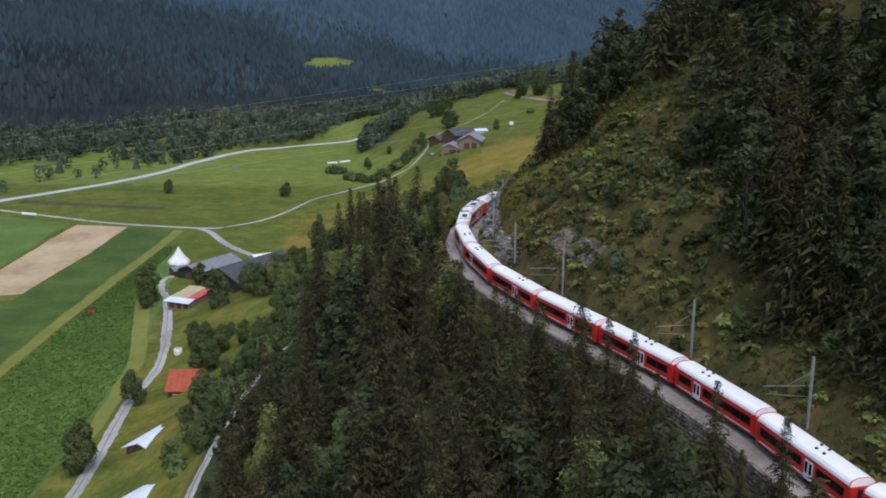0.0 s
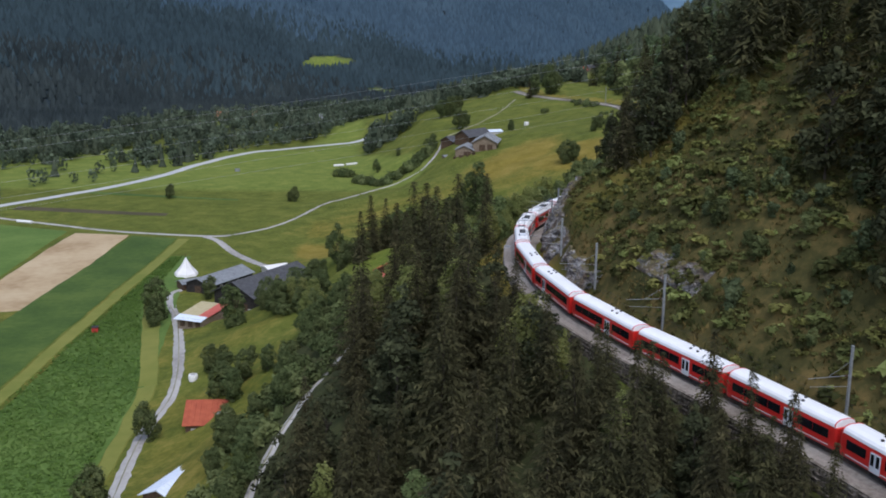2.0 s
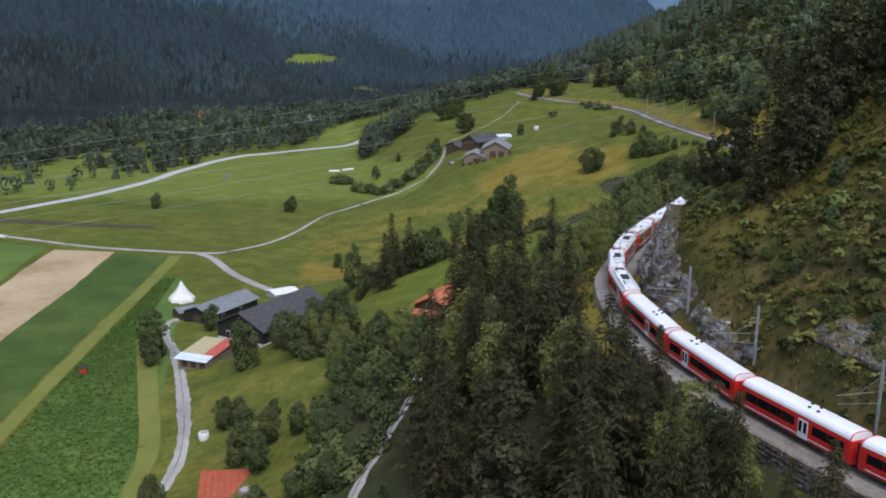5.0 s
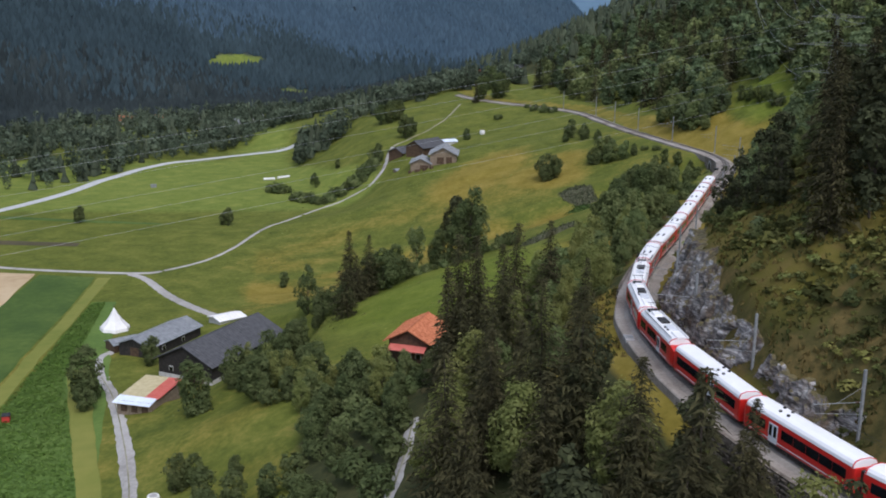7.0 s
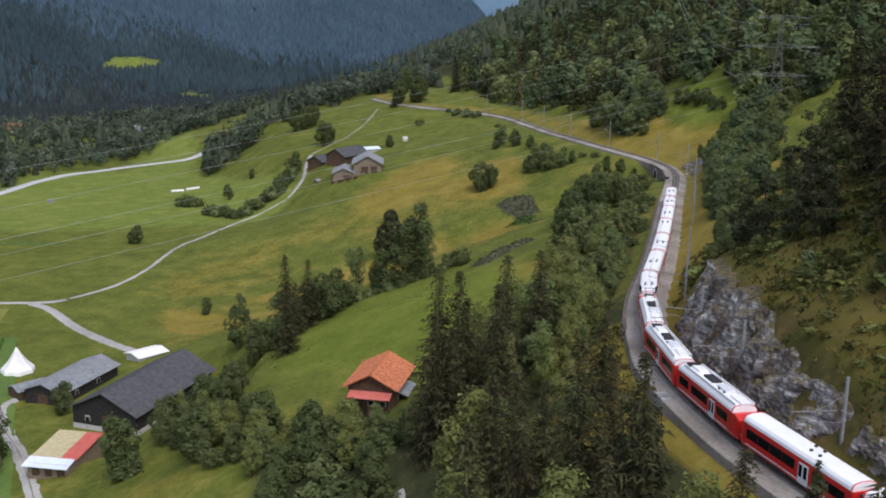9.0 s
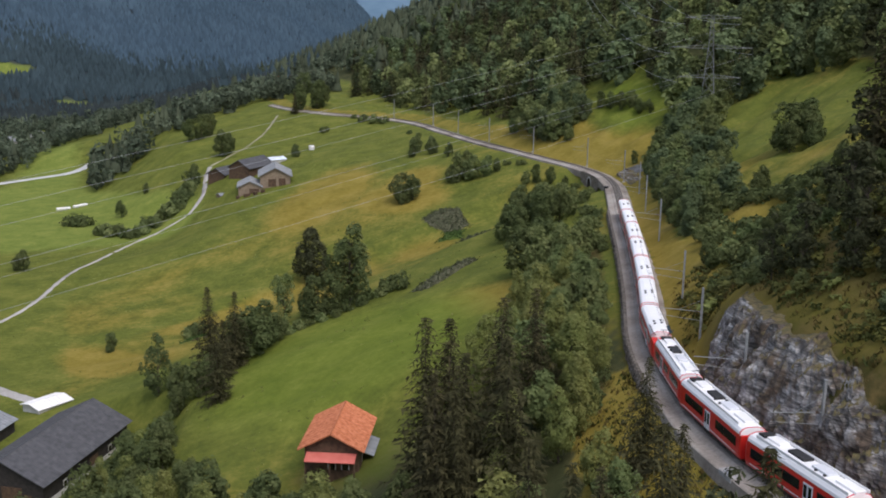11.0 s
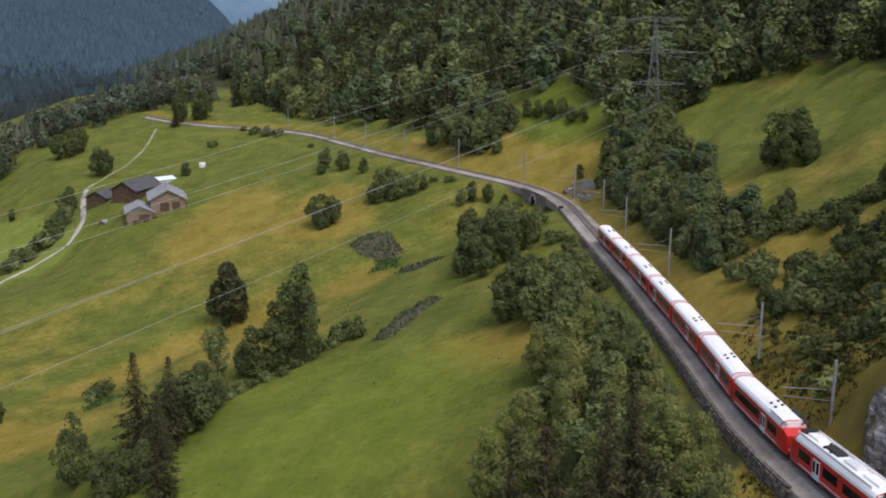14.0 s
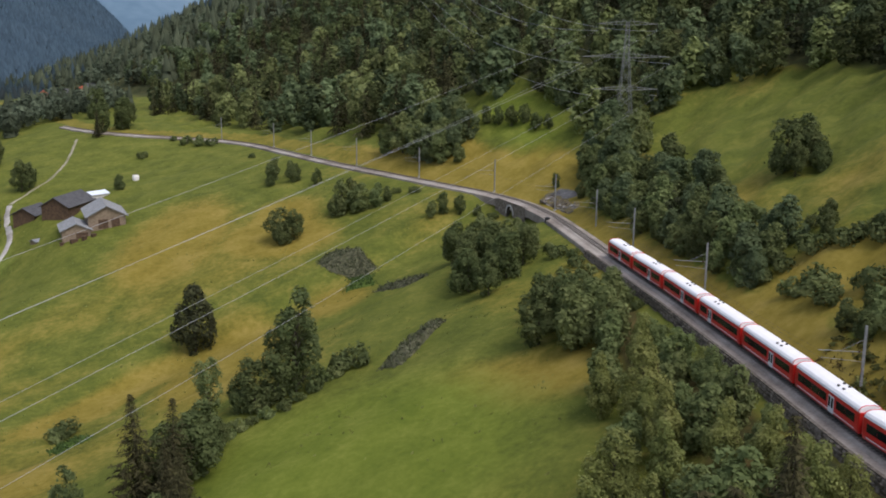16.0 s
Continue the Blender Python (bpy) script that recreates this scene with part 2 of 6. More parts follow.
def ground_material():
    """Meadow, dry grass, woodland floor and bare rock, mixed by the land cover stored on the ground; far ground gets
    painted blue haze.
    """
    m = bpy.data.materials.new("land_cover")
    m.use_nodes = True
    nt = m.node_tree
    bsdf = nt.nodes["Principled BSDF"]
    bsdf.inputs["Roughness"].default_value = 0.95
    bsdf.inputs["Specular IOR Level"].default_value = 0.08
    pos = nt.nodes.new("ShaderNodeNewGeometry").outputs["Position"]

    def noise_tex(scale, detail=6, rough=0.6):
        n = nt.nodes.new("ShaderNodeTexNoise")
        n.inputs["Scale"].default_value, n.inputs["Detail"].default_value, n.inputs["Roughness"].default_value = scale, detail, rough
        nt.links.new(pos, n.inputs["Vector"])
        return n.outputs["Fac"]

    def ramp(fac, stops):
        r = nt.nodes.new("ShaderNodeValToRGB")
        while len(r.color_ramp.elements) < len(stops):
            r.color_ramp.elements.new(0.5)
        for e, (p, c) in zip(r.color_ramp.elements, stops):
            e.position, e.color = p, (*c, 1)
        nt.links.new(fac, r.inputs["Fac"])
        return r.outputs["Color"]

    def math_node(op, a, b, c=0.0):
        n = nt.nodes.new("ShaderNodeMath")
        n.operation = op
        for i, v in enumerate((a, b, c)):
            if isinstance(v, (int, float)):
                n.inputs[i].default_value = v
            else:
                nt.links.new(v, n.inputs[i])
        return n.outputs[0]

    def mixed(fac, a, b):
        n = nt.nodes.new("ShaderNodeMix")
        n.data_type = "RGBA"
        nt.links.new(fac, n.inputs["Factor"])
        nt.links.new(a, n.inputs["A"])
        nt.links.new(b, n.inputs["B"])
        return n.outputs["Result"]

    def cover(name):
        a = nt.nodes.new("ShaderNodeAttribute")
        a.attribute_name = name
        return a.outputs["Fac"]

    fine, mid, broad = noise_tex(0.7, 8, 0.7), noise_tex(0.13, 6, 0.6), noise_tex(0.022, 4)
    both = math_node("ADD", math_node("MULTIPLY", fine, 0.45), math_node("MULTIPLY", mid, 0.55))
    meadow = ramp(both, [(0.33, (0.062, 0.080, 0.015)), (0.5, (0.108, 0.124, 0.022)), (0.66, (0.172, 0.170, 0.036))])
    dry = ramp(both, [(0.33, (0.140, 0.114, 0.017)), (0.5, (0.205, 0.162, 0.030)), (0.68, (0.275, 0.215, 0.056))])
    floor_ = ramp(both, [(0.33, (0.026, 0.032, 0.014)), (0.5, (0.050, 0.056, 0.022)), (0.68, (0.095, 0.090, 0.036))])
    scrub = ramp(both, [(0.36, (0.026, 0.030, 0.011)), (0.5, (0.066, 0.060, 0.020)), (0.64, (0.150, 0.108, 0.038))])
    bare = ramp(both, [(0.35, (0.04, 0.04, 0.04)), (0.5, (0.10, 0.10, 0.10)), (0.66, (0.20, 0.20, 0.20))])

    def mask(name, sharp=3.0):
        v = math_node("ADD", cover(name), math_node("MULTIPLY_ADD", both, 1.1, -0.55))
        n = math_node("MULTIPLY_ADD", math_node("SUBTRACT", v, 0.5), sharp, 0.5)
        c = nt.nodes.new("ShaderNodeClamp")
        nt.links.new(n, c.inputs[0])
        return c.outputs[0]

    col = mixed(mask("dry", 2.1), meadow, dry)
    lush = ramp(both, [(0.33, (0.080, 0.112, 0.014)), (0.5, (0.122, 0.152, 0.021)), (0.67, (0.178, 0.196, 0.036))])
    col = mixed(mask("lush", 2.0), col, lush)
    haycut = ramp(both, [(0.33, (0.095, 0.128, 0.022)), (0.5, (0.145, 0.178, 0.034)), (0.67, (0.205, 0.225, 0.052))])
    col = mixed(mask("hay", 2.0), col, haycut)
    col = mixed(mask("scrub", 2.5), col, scrub)
    col = mixed(mask("wood", 3.0), col, floor_)
    # distance haze painted into the ground colour as dark blue
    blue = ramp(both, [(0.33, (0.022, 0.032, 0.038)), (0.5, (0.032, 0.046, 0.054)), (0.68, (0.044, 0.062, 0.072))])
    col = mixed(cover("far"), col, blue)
    col = mixed(mask("rock", 4.0), col, bare)
    nt.links.new(col, bsdf.inputs["Base Color"])
    b = nt.nodes.new("ShaderNodeBump")
    b.inputs["Strength"].default_value, b.inputs["Distance"].default_value = 0.7, 0.5
    nt.links.new(both, b.inputs["Height"])
    nt.links.new(b.outputs[0], bsdf.inputs["Normal"])
    return m


M["ground"] = ground_material()


def rock_material():
    """Slanting beds of blue-grey rock with dark cracks, rusty stains, and turf where it lies flat enough."""
    m = bpy.data.materials.new("bedded_rock")
    m.use_nodes = True
    nt = m.node_tree
    bsdf = nt.nodes["Principled BSDF"]
    bsdf.inputs["Roughness"].default_value = 0.85
    geo = nt.nodes.new("ShaderNodeNewGeometry")
    turn = nt.nodes.new("ShaderNodeMapping")
    turn.inputs["Rotation"].default_value = (radians(38), radians(20), radians(12))
    turn.inputs["Scale"].default_value = (0.5, 0.35, 1.9)
    nt.links.new(geo.outputs["Position"], turn.inputs["Vector"])

    def noise_tex(vec, scale, detail):
        n = nt.nodes.new("ShaderNodeTexNoise")
        n.inputs["Scale"].default_value, n.inputs["Detail"].default_value, n.inputs["Roughness"].default_value = scale, detail, 0.7
        nt.links.new(vec, n.inputs["Vector"])
        return n.outputs["Fac"]

    def ramp(fac, stops):
        r = nt.nodes.new("ShaderNodeValToRGB")
        while len(r.color_ramp.elements) < len(stops):
            r.color_ramp.elements.new(0.5)
        for e, (p, c) in zip(r.color_ramp.elements, stops):
            e.position, e.color = p, (*c, 1)
        nt.links.new(fac, r.inputs["Fac"])
        return r.outputs["Color"]

    def mixed(fac, x, y):
        n = nt.nodes.new("ShaderNodeMix")
        n.data_type = "RGBA"
        nt.links.new(fac, n.inputs["Factor"])
        nt.links.new(x, n.inputs["A"])
        nt.links.new(y, n.inputs["B"])
        return n.outputs["Result"]

    beds = noise_tex(turn.outputs[0], 0.9, 9)
    stain = noise_tex(geo.outputs["Position"], 0.28, 6)
    turf = noise_tex(geo.outputs["Position"], 0.9, 6)
    stone = ramp(beds, [(0.36, (0.036, 0.033, 0.031)), (0.46, (0.135, 0.128, 0.120)), (0.56, (0.28, 0.27, 0.255)), (0.67, (0.58, 0.565, 0.54))])
    rust = ramp(beds, [(0.35, (0.035, 0.028, 0.020)), (0.6, (0.14, 0.10, 0.065))])
    green = ramp(turf, [(0.35, (0.045, 0.045, 0.016)), (0.65, (0.15, 0.115, 0.042))])
    col = mixed(ramp(stain, [(0.46, (0, 0, 0)), (0.58, (1, 1, 1))]), stone, rust)
    sep = nt.nodes.new("ShaderNodeSeparateXYZ")
    nt.links.new(geo.outputs["Normal"], sep.inputs[0])
    add = nt.nodes.new("ShaderNodeMath")
    add.operation = "MULTIPLY_ADD"
    add.inputs[1].default_value = 0.9
    nt.links.new(turf, add.inputs[0])
    nt.links.new(sep.outputs["Z"], add.inputs[2])
    col = mixed(ramp(scaled(nt, add.outputs[0], 0.5), [(0.55, (0, 0, 0)), (0.62, (1, 1, 1))]), col, green)
    nt.links.new(col, bsdf.inputs["Base Color"])
    crack = nt.nodes.new("ShaderNodeTexVoronoi")
    crack.feature = "DISTANCE_TO_EDGE"
    crack.inputs["Scale"].default_value = 0.85
    bent = nt.nodes.new("ShaderNodeMix")
    bent.data_type = "VECTOR"
    bent.inputs["Factor"].default_value = 0.12
    wander = nt.nodes.new("ShaderNodeTexNoise")
    wander.inputs["Scale"].default_value, wander.inputs["Detail"].default_value = 0.8, 5
    nt.links.new(geo.outputs["Position"], wander.inputs["Vector"])
    nt.links.new(turn.outputs[0], bent.inputs["A"])
    nt.links.new(wander.outputs["Color"], bent.inputs["B"])
    nt.links.new(bent.outputs["Result"], crack.inputs["Vector"])
    open_crack = ramp(crack.outputs["Distance"], [(0.0, (0.25, 0.24, 0.23)), (0.07, (1, 1, 1))])
    dark = nt.nodes.new("ShaderNodeMix")
    dark.data_type, dark.blend_type = "RGBA", "MULTIPLY"
    dark.inputs["Factor"].default_value = 0.75
    nt.links.new(col, dark.inputs["A"])
    nt.links.new(open_crack, dark.inputs["B"])
    nt.links.new(dark.outputs["Result"], bsdf.inputs["Base Color"])
    grit = noise_tex(geo.outputs["Position"], 2.6, 8)
    relief = nt.nodes.new("ShaderNodeMath")
    relief.operation = "MULTIPLY_ADD"
    relief.inputs[1].default_value = 0.6
    nt.links.new(grit, relief.inputs[0])
    nt.links.new(beds, relief.inputs[2])
    b = nt.nodes.new("ShaderNodeBump")
    b.inputs["Strength"].default_value, b.inputs["Distance"].default_value = 0.6, 0.22
    nt.links.new(relief.outputs[0], b.inputs["Height"])
    nt.links.new(b.outputs[0], bsdf.inputs["Normal"])
    return m


def scaled(nt, value, by):
    n = nt.nodes.new("ShaderNodeMath")
    n.operation = "MULTIPLY"
    n.inputs[1].default_value = by
    nt.links.new(value, n.inputs[0])
    return n.outputs[0]


M["rock"] = rock_material()


# ---- small mesh helpers ----
def box(bm, x0, x1, y0, y1, z0, z1, m=None):
    vs = [bm.verts.new((x, y, z)) for z in (z0, z1) for y in (y0, y1) for x in (x0, x1)]
    if m is not None:
        for v in vs:
            v.co = m @ v.co
    for f in ((0, 2, 3, 1), (4, 5, 7, 6), (0, 1, 5, 4), (2, 6, 7, 3), (0, 4, 6, 2), (1, 3, 7, 5)):
        bm.faces.new([vs[i] for i in f])


def tube(bm, p0, p1, r0, r1=None, n=8):
    p0, p1 = Vector(p0), Vector(p1)
    r1 = r0 if r1 is None else r1
    q = (p1 - p0).to_track_quat("Z", "Y").to_matrix()
    rings = []
    for p, r in ((p0, r0), (p1, r1)):
        rings.append([bm.verts.new(p + q @ Vector((r * math.cos(a), r * math.sin(a), 0))) for a in (2 * math.pi * k / n for k in range(n))])
    for k in range(n):
        bm.faces.new((rings[0][k], rings[0][(k + 1) % n], rings[1][(k + 1) % n], rings[1][k]))
    bm.faces.new(rings[0][::-1])
    bm.faces.new(rings[1])


def prism(bm, outline, y0, y1):
    """An outline of (x, z) drawn along y."""
    a = [bm.verts.new((x, y0, z)) for x, z in outline]
    b = [bm.verts.new((x, y1, z)) for x, z in outline]
    n = len(outline)
    for i in range(n):
        bm.faces.new((a[i], a[(i + 1) % n], b[(i + 1) % n], b[i]))
    bm.faces.new(a[::-1])
    bm.faces.new(b)


def tint(ob, values):
    """Stores how much lighter or darker than its kind each corner's plant is."""
    at = ob.data.attributes.new("tint", "FLOAT", "POINT")
    at.data.foreach_set("value", np.asarray(values, np.float32))
    return ob


def part(name, bm, material, parent=None, label="", smooth=False, bevel=0.0):
    if bevel:
        bmesh.ops.bevel(bm, geom=bm.edges[:], offset=bevel, segments=1, affect="EDGES")
    bmesh.ops.recalc_face_normals(bm, faces=bm.faces[:])
    me = bpy.data.meshes.new(name)
    bm.to_mesh(me)
    bm.free()
    me.materials.append(material)
    if smooth:
        for p in me.polygons:
            p.use_smooth = True
    ob = new(name, me)
    ob.parent = parent
    return tagged(ob, label)


def mesh_part(name, verts, faces, material, parent=None, label="", smooth=False):
    """One mesh from arrays of corners and of faces that all have the same number of corners."""
    verts, faces = np.asarray(verts, np.float32), np.asarray(faces, np.int32)
    me = bpy.data.meshes.new(name)
    n, k = faces.shape
    me.vertices.add(len(verts))
    me.vertices.foreach_set("co", verts.ravel())
    me.loops.add(n * k)
    me.loops.foreach_set("vertex_index", faces.ravel())
    me.polygons.add(n)
    me.polygons.foreach_set("loop_start", np.arange(0, n * k, k, dtype=np.int32))
    me.polygons.foreach_set("use_smooth", np.full(n, smooth))
    me.update(calc_edges=True)
    me.materials.append(material)
    ob = new(name, me)
    ob.parent = parent
    return tagged(ob, label)


# ---- the lie of the land ----
TRACK_KNOTS = [(95, -40), (72, 10), (52, 56), (38.5, 85), (34.5, 102), (28.9, 118), (22.2, 133), (15.8, 147.5), (10.2, 164), (7.2, 181), (6.6, 195),
               (8.2, 212), (11.2, 225), (20.6, 248.7), (35.6, 277), (52, 309), (68, 341), (86, 376), (95.5, 396), (100.6, 413), (102, 432), (100.5, 452),
               (98.5, 480), (97, 514), (97.5, 550), (98, 583), (93, 606), (82, 626), (69, 647), (58, 674), (53, 705), (54, 745), (60, 810), (70, 920), (80, 1060), (85, 1400), (70, 2400), (40, 3400), (40, 4700)]


def spline(points, step=2.0):
    """A smooth line through points, in steps of about equal length."""
    p = np.array(points, float)
    out = []
    for i in range(len(p) - 1):
        a, b, c, d = p[max(i - 1, 0)], p[i], p[i + 1], p[min(i + 2, len(p) - 1)]
        n = max(2, int(np.linalg.norm(c - b) / 0.5))
        for t in np.arange(n) / n:
            out.append(0.5 * (2 * b + (c - a) * t + (2 * a - 5 * b + 4 * c - d) * t**2 + (3 * b - a - 3 * c + d) * t**3))
    out = np.array(out + [p[-1]])
    s = np.concatenate([[0], np.cumsum(np.linalg.norm(np.diff(out, axis=0), axis=1))])
    at = np.arange(0, s[-1], step)
    return np.stack([np.interp(at, s, out[:, k]) for k in range(out.shape[1])], 1)


TRACK = spline(TRACK_KNOTS, 2.0)   # the line of the railway, on into the distance
TRACK_S = np.arange(len(TRACK)) * 2.0


def track_z(y):
    return np.interp(y, [-40, 70, 130, 190, 250, 310, 400, 480, 600, 700, 840, 1000, 1250], [18.5, 19.2, 19.8, 20.0, 17.8, 16.8, 14.2, 14.0, 13.0, 12.5, 11.5, 3.0, -14.0])


def to_track(x, y):
    """Distance from the track, plus to its right (uphill), and the height of the rail bed there."""
    shape = np.shape(x)
    x, y = np.ravel(x).astype(float), np.ravel(y).astype(float)
    d, z = np.empty_like(x), np.empty_like(x)
    t = np.gradient(TRACK, axis=0)
    t /= np.linalg.norm(t, axis=1)[:, None]
    for k in range(0, len(x), 4000):
        px, py = x[k:k + 4000, None], y[k:k + 4000, None]
        dx, dy = px - TRACK[None, :, 0], py - TRACK[None, :, 1]
        i = np.argmin(dx * dx + dy * dy, 1)
        r = np.arange(len(i))
        side = dx[r, i] * t[i, 1] - dy[r, i] * t[i, 0]
        d[k:k + 4000] = np.hypot(dx[r, i], dy[r, i]) * np.sign(side)
        z[k:k + 4000] = track_z(TRACK[i, 1])
    return d.reshape(shape), z.reshape(shape)


def step(a, b, v):
    u = np.clip((v - a) / (b - a), 0, 1)
    return u * u * (3 - 2 * u)


def rough(x, y, size, seed=0):
    """Smooth waves of about that size, -1 to 1, from a few turned sines."""
    k = 2 * math.pi / size
    a = np.sin(k * (x * 0.92 + y * 0.38) + seed) + np.sin(k * 1.3 * (x * -0.41 + y * 0.91) + 2.1 * seed + 1)
    b = np.sin(k * 1.9 * (x * 0.66 - y * 0.75) + 0.7 * seed + 2) + np.sin(k * 2.7 * (x * 0.2 + y * 0.98) + 1.7 * seed + a)
    return (a * 0.6 + b * 0.4) / 2


def mountain_side(x, y):
    """Metres beyond the foot of the wooded mountain across the valley."""
    return (x + 340) * -0.725 + (y - 818) * 0.689 + 40 * rough(x, y, 420, 3) - 1000 * step(380, 920, x)


def height(x, y):
    x, y = np.asarray(x, float), np.asarray(y, float)
    d, zt = to_track(x, y)
    valley = -26.3 + 0.004 * (y - 350) + 0.5 * rough(x, y, 150, 1)
    # downhill of the line
    fall = np.interp(y, [-40, 215, 270, 330, 420, 560, 700, 900], [0.70, 0.70, 0.45, 0.35, 0.355, 0.19, 0.22, 0.3])
    walled = np.interp(y, [0, 180, 187, 232, 238, 350, 358, 390, 396, 424, 432], [0.55, 0.55, 0.3, 0.3, 0.36, 0.36, 0.2, 0.2, 0.9, 0.9, 0.12])
    low = zt - 0.35 - 4.0 * walled * step(-1.2, -3.2, d) - fall * np.maximum(0, -d - 4.3) + 0.8 * rough(x, y, 46, 5) * step(-8, -25, d)
    low = low - 0.45 * step(485, 535, y) * step(760, 690, y) * np.maximum(0, -d - np.interp(y, [580, 670], [90, 60]))
    pad = step(1.25, 0.8, np.hypot((x + 62) / 24, (y - 328) / 26))
    low = low + pad * (np.minimum(low, -29.0) - low)
    low = low - 4.2 * step(1.5, 0.45, np.hypot((x + 15) / 20, (y - 275) / 18))
    low = 0.5 * (low + valley + np.sqrt((low - valley) ** 2 + 25))
    # uphill of the line
    rise = np.interp(y, [-40, 170, 215, 260, 310, 400, 480, 560, 640, 760, 1100, 1500], [0.86, 0.86, 0.80, 0.66, 0.50, 0.48, 0.54, 0.30, 0.07, 0.03, 0.12, 0.02])
    u = np.clip(d - 3.6, 0, 420)
    bank = np.interp(y, [100, 140, 180, 196, 236, 256, 330], [0.3, 1.5, 3.0, 7.0, 6.5, 0.8, 0.4])
    high = zt - 0.35 + bank * step(0, 5, u) + rise * u + (1.6 * rough(x, y, 30, 2) + 1.0 * rough(x, y, 13, 7)) * step(4, 16, u)
    high += np.interp(y, [500, 620, 800, 1200, 1600], [0.05, 0.30, 0.42, 0.36, 0.0]) * np.clip(x - np.interp(y, [500, 700, 1100], [140, 165, 150]), 0, 900)
    z = np.where(d < 0, low, high)
    m = mountain_side(x, y)
    hill = 0.50 * np.maximum(0, m) + 14 * rough(x, y, 260, 4) * step(0, 200, m) * step(2300, 1700, y)
    hill = np.minimum(hill, 520 + 0.1 * hill)
    return np.maximum(z, valley + hill * step(-400, 100, -x + 400))


def zat(x, y):
    return float(height(np.array([x]), np.array([y]))[0])


def zats(pts):
    p = np.array(pts, float)
    return height(p[:, 0], p[:, 1])


def ellipse(x, y, cx, cy, a, b, turn=0.0):
    c, s = math.cos(radians(turn)), math.sin(radians(turn))
    u, v = (x - cx) * c + (y - cy) * s, -(x - cx) * s + (y - cy) * c
    return np.clip(1.6 - 1.1 * np.hypot(u / a, v / b), 0, 1)


def pasture(x, y):
    """The open meadows on the wooded slope above the line, 1 in their middle."""
    a = ellipse(x, y, 127, 452, 15, 50, -20)
    return np.maximum(a, ellipse(x, y, 112, 328, 86, 27, 60))


def glade(x, y):
    """Clearings in the wood across the valley."""
    return np.clip(2.5 * np.maximum(np.maximum(ellipse(x, y, -109, 1141, 30, 11, 46), ellipse(x, y, -28, 1104, 32, 24)), np.maximum(ellipse(x, y, -179, 818, 22, 20), ellipse(x, y, -265, 779, 60, 10, -20))), 0, 1)


def build_ground():
    fine = np.arange(-120, 180, 2.5)
    xs = np.concatenate([np.linspace(-3200, -700, 22, endpoint=False), np.linspace(-700, -120, 48, endpoint=False), fine, np.linspace(180, 420, 48, endpoint=False), np.linspace(420, 3200, 30)])
    ys = np.concatenate([np.linspace(-900, -60, 18, endpoint=False), np.arange(-60, 520, 2.5), np.linspace(520, 760, 70, endpoint=False), np.linspace(760, 1500, 56, endpoint=False), np.linspace(1500, 2300, 34, endpoint=False), np.linspace(2300, 4600, 22)])
    X, Y = np.meshgrid(xs, ys)
    Z = height(X, Y)
    nx, ny = len(xs), len(ys)
    i = (np.arange(ny - 1)[:, None] * nx + np.arange(nx - 1)).ravel()
    ob = mesh_part("ground", np.stack([X, Y, Z], -1).reshape(-1, 3), np.stack([i, i + 1, i + nx + 1, i + nx], 1), M["ground"], smooth=True)
    d, _ = to_track(X, Y)
    m = mountain_side(X, Y)
    dry = 0.36 + 0.28 * rough(X, Y, 90, 6) + 0.14 * rough(X, Y, 31, 3)
    for e in ((12, 405, 30, 16, 60), (46, 415, 12, 12, 0), (-45, 390, 24, 11, -57), (52, 466, 14, 20, 20), (-10, 420, 26, 7, 15), (58, 475, 22, 12, 60), (116, 405, 14, 30, 0), (112, 455, 12, 50, 0), (35, 500, 20, 40, -30), (24, 318, 12, 22, 30), (119, 428, 12, 24, -30), (60, 285, 12, 14, 0), (-160, 820, 26, 16, 0)):
        dry = np.maximum(dry, 1.05 * ellipse(X, Y, *e))
    dry -= 0.55 * ellipse(X, Y, -4, 325, 34, 34) + 0.4 * ellipse(X, Y, 60, 395, 26, 30) + 0.5 * ellipse(X, Y, 138, 460, 12, 34, -15) + 0.4 * ellipse(X, Y, -46, 345, 26, 22) + 0.35 * ellipse(X, Y, 140, 362, 34, 40)
    dry -= 0.42 * step(470, 530, Y) + 0.12 * step(-30, -80, X)
    dry = np.where((d > 3) & (d < np.interp(Y, [225, 300, 400, 420, 520], [14, 8, 8, 14, 14])) & (Y > 225), np.interp(Y, [225, 440, 540], [0.95, 0.95, 0.55]), dry)
    dry = np.where((d > 3) & (d < 10) & (Y <= 225) & (Y > 20), 0.6, dry)
    dry = np.where((X < -55) & (Y > 380) & (d < 0), dry - 0.2, dry)
    wood = np.clip(step(-2.5, -4.5, d) * step(300, 235, Y) * step(-44, -34, X), 0, 1)
    wood = np.maximum(wood, step(26, 40, d) * step(620, 560, Y) * (1 - np.clip(2.5 * pasture(X, Y), 0, 1)))
    wood = np.maximum(wood, step(120, 170, X) * step(540, 600, Y))
    wood = np.maximum(wood, step(-100, -80, m) * (1 - glade(X, Y)))
    scrub = step(2, 7, d) * step(262, 225, Y)
    brown = step(6, 9, d) * step(165, 192, Y) * step(275, 255, Y) * step(48, 34, d)
    dry, scrub = np.maximum(dry, 0.68 * brown), scrub * (1 - 0.48 * brown)
    scrub = np.maximum(scrub, step(-4, -8, d) * step(-18, -10, d) * step(238, 246, Y) * step(345, 320, Y))
    dry = np.where((d > -12.5) & (d < 0) & (Y > 182) & (Y < 246), 0.95, dry)
    wood = np.where((d > np.interp(Y, [182, 205, 210], [-6, -7, -12.5])) & (d < 0) & (Y > 182) & (Y < 246), 0.0, wood)
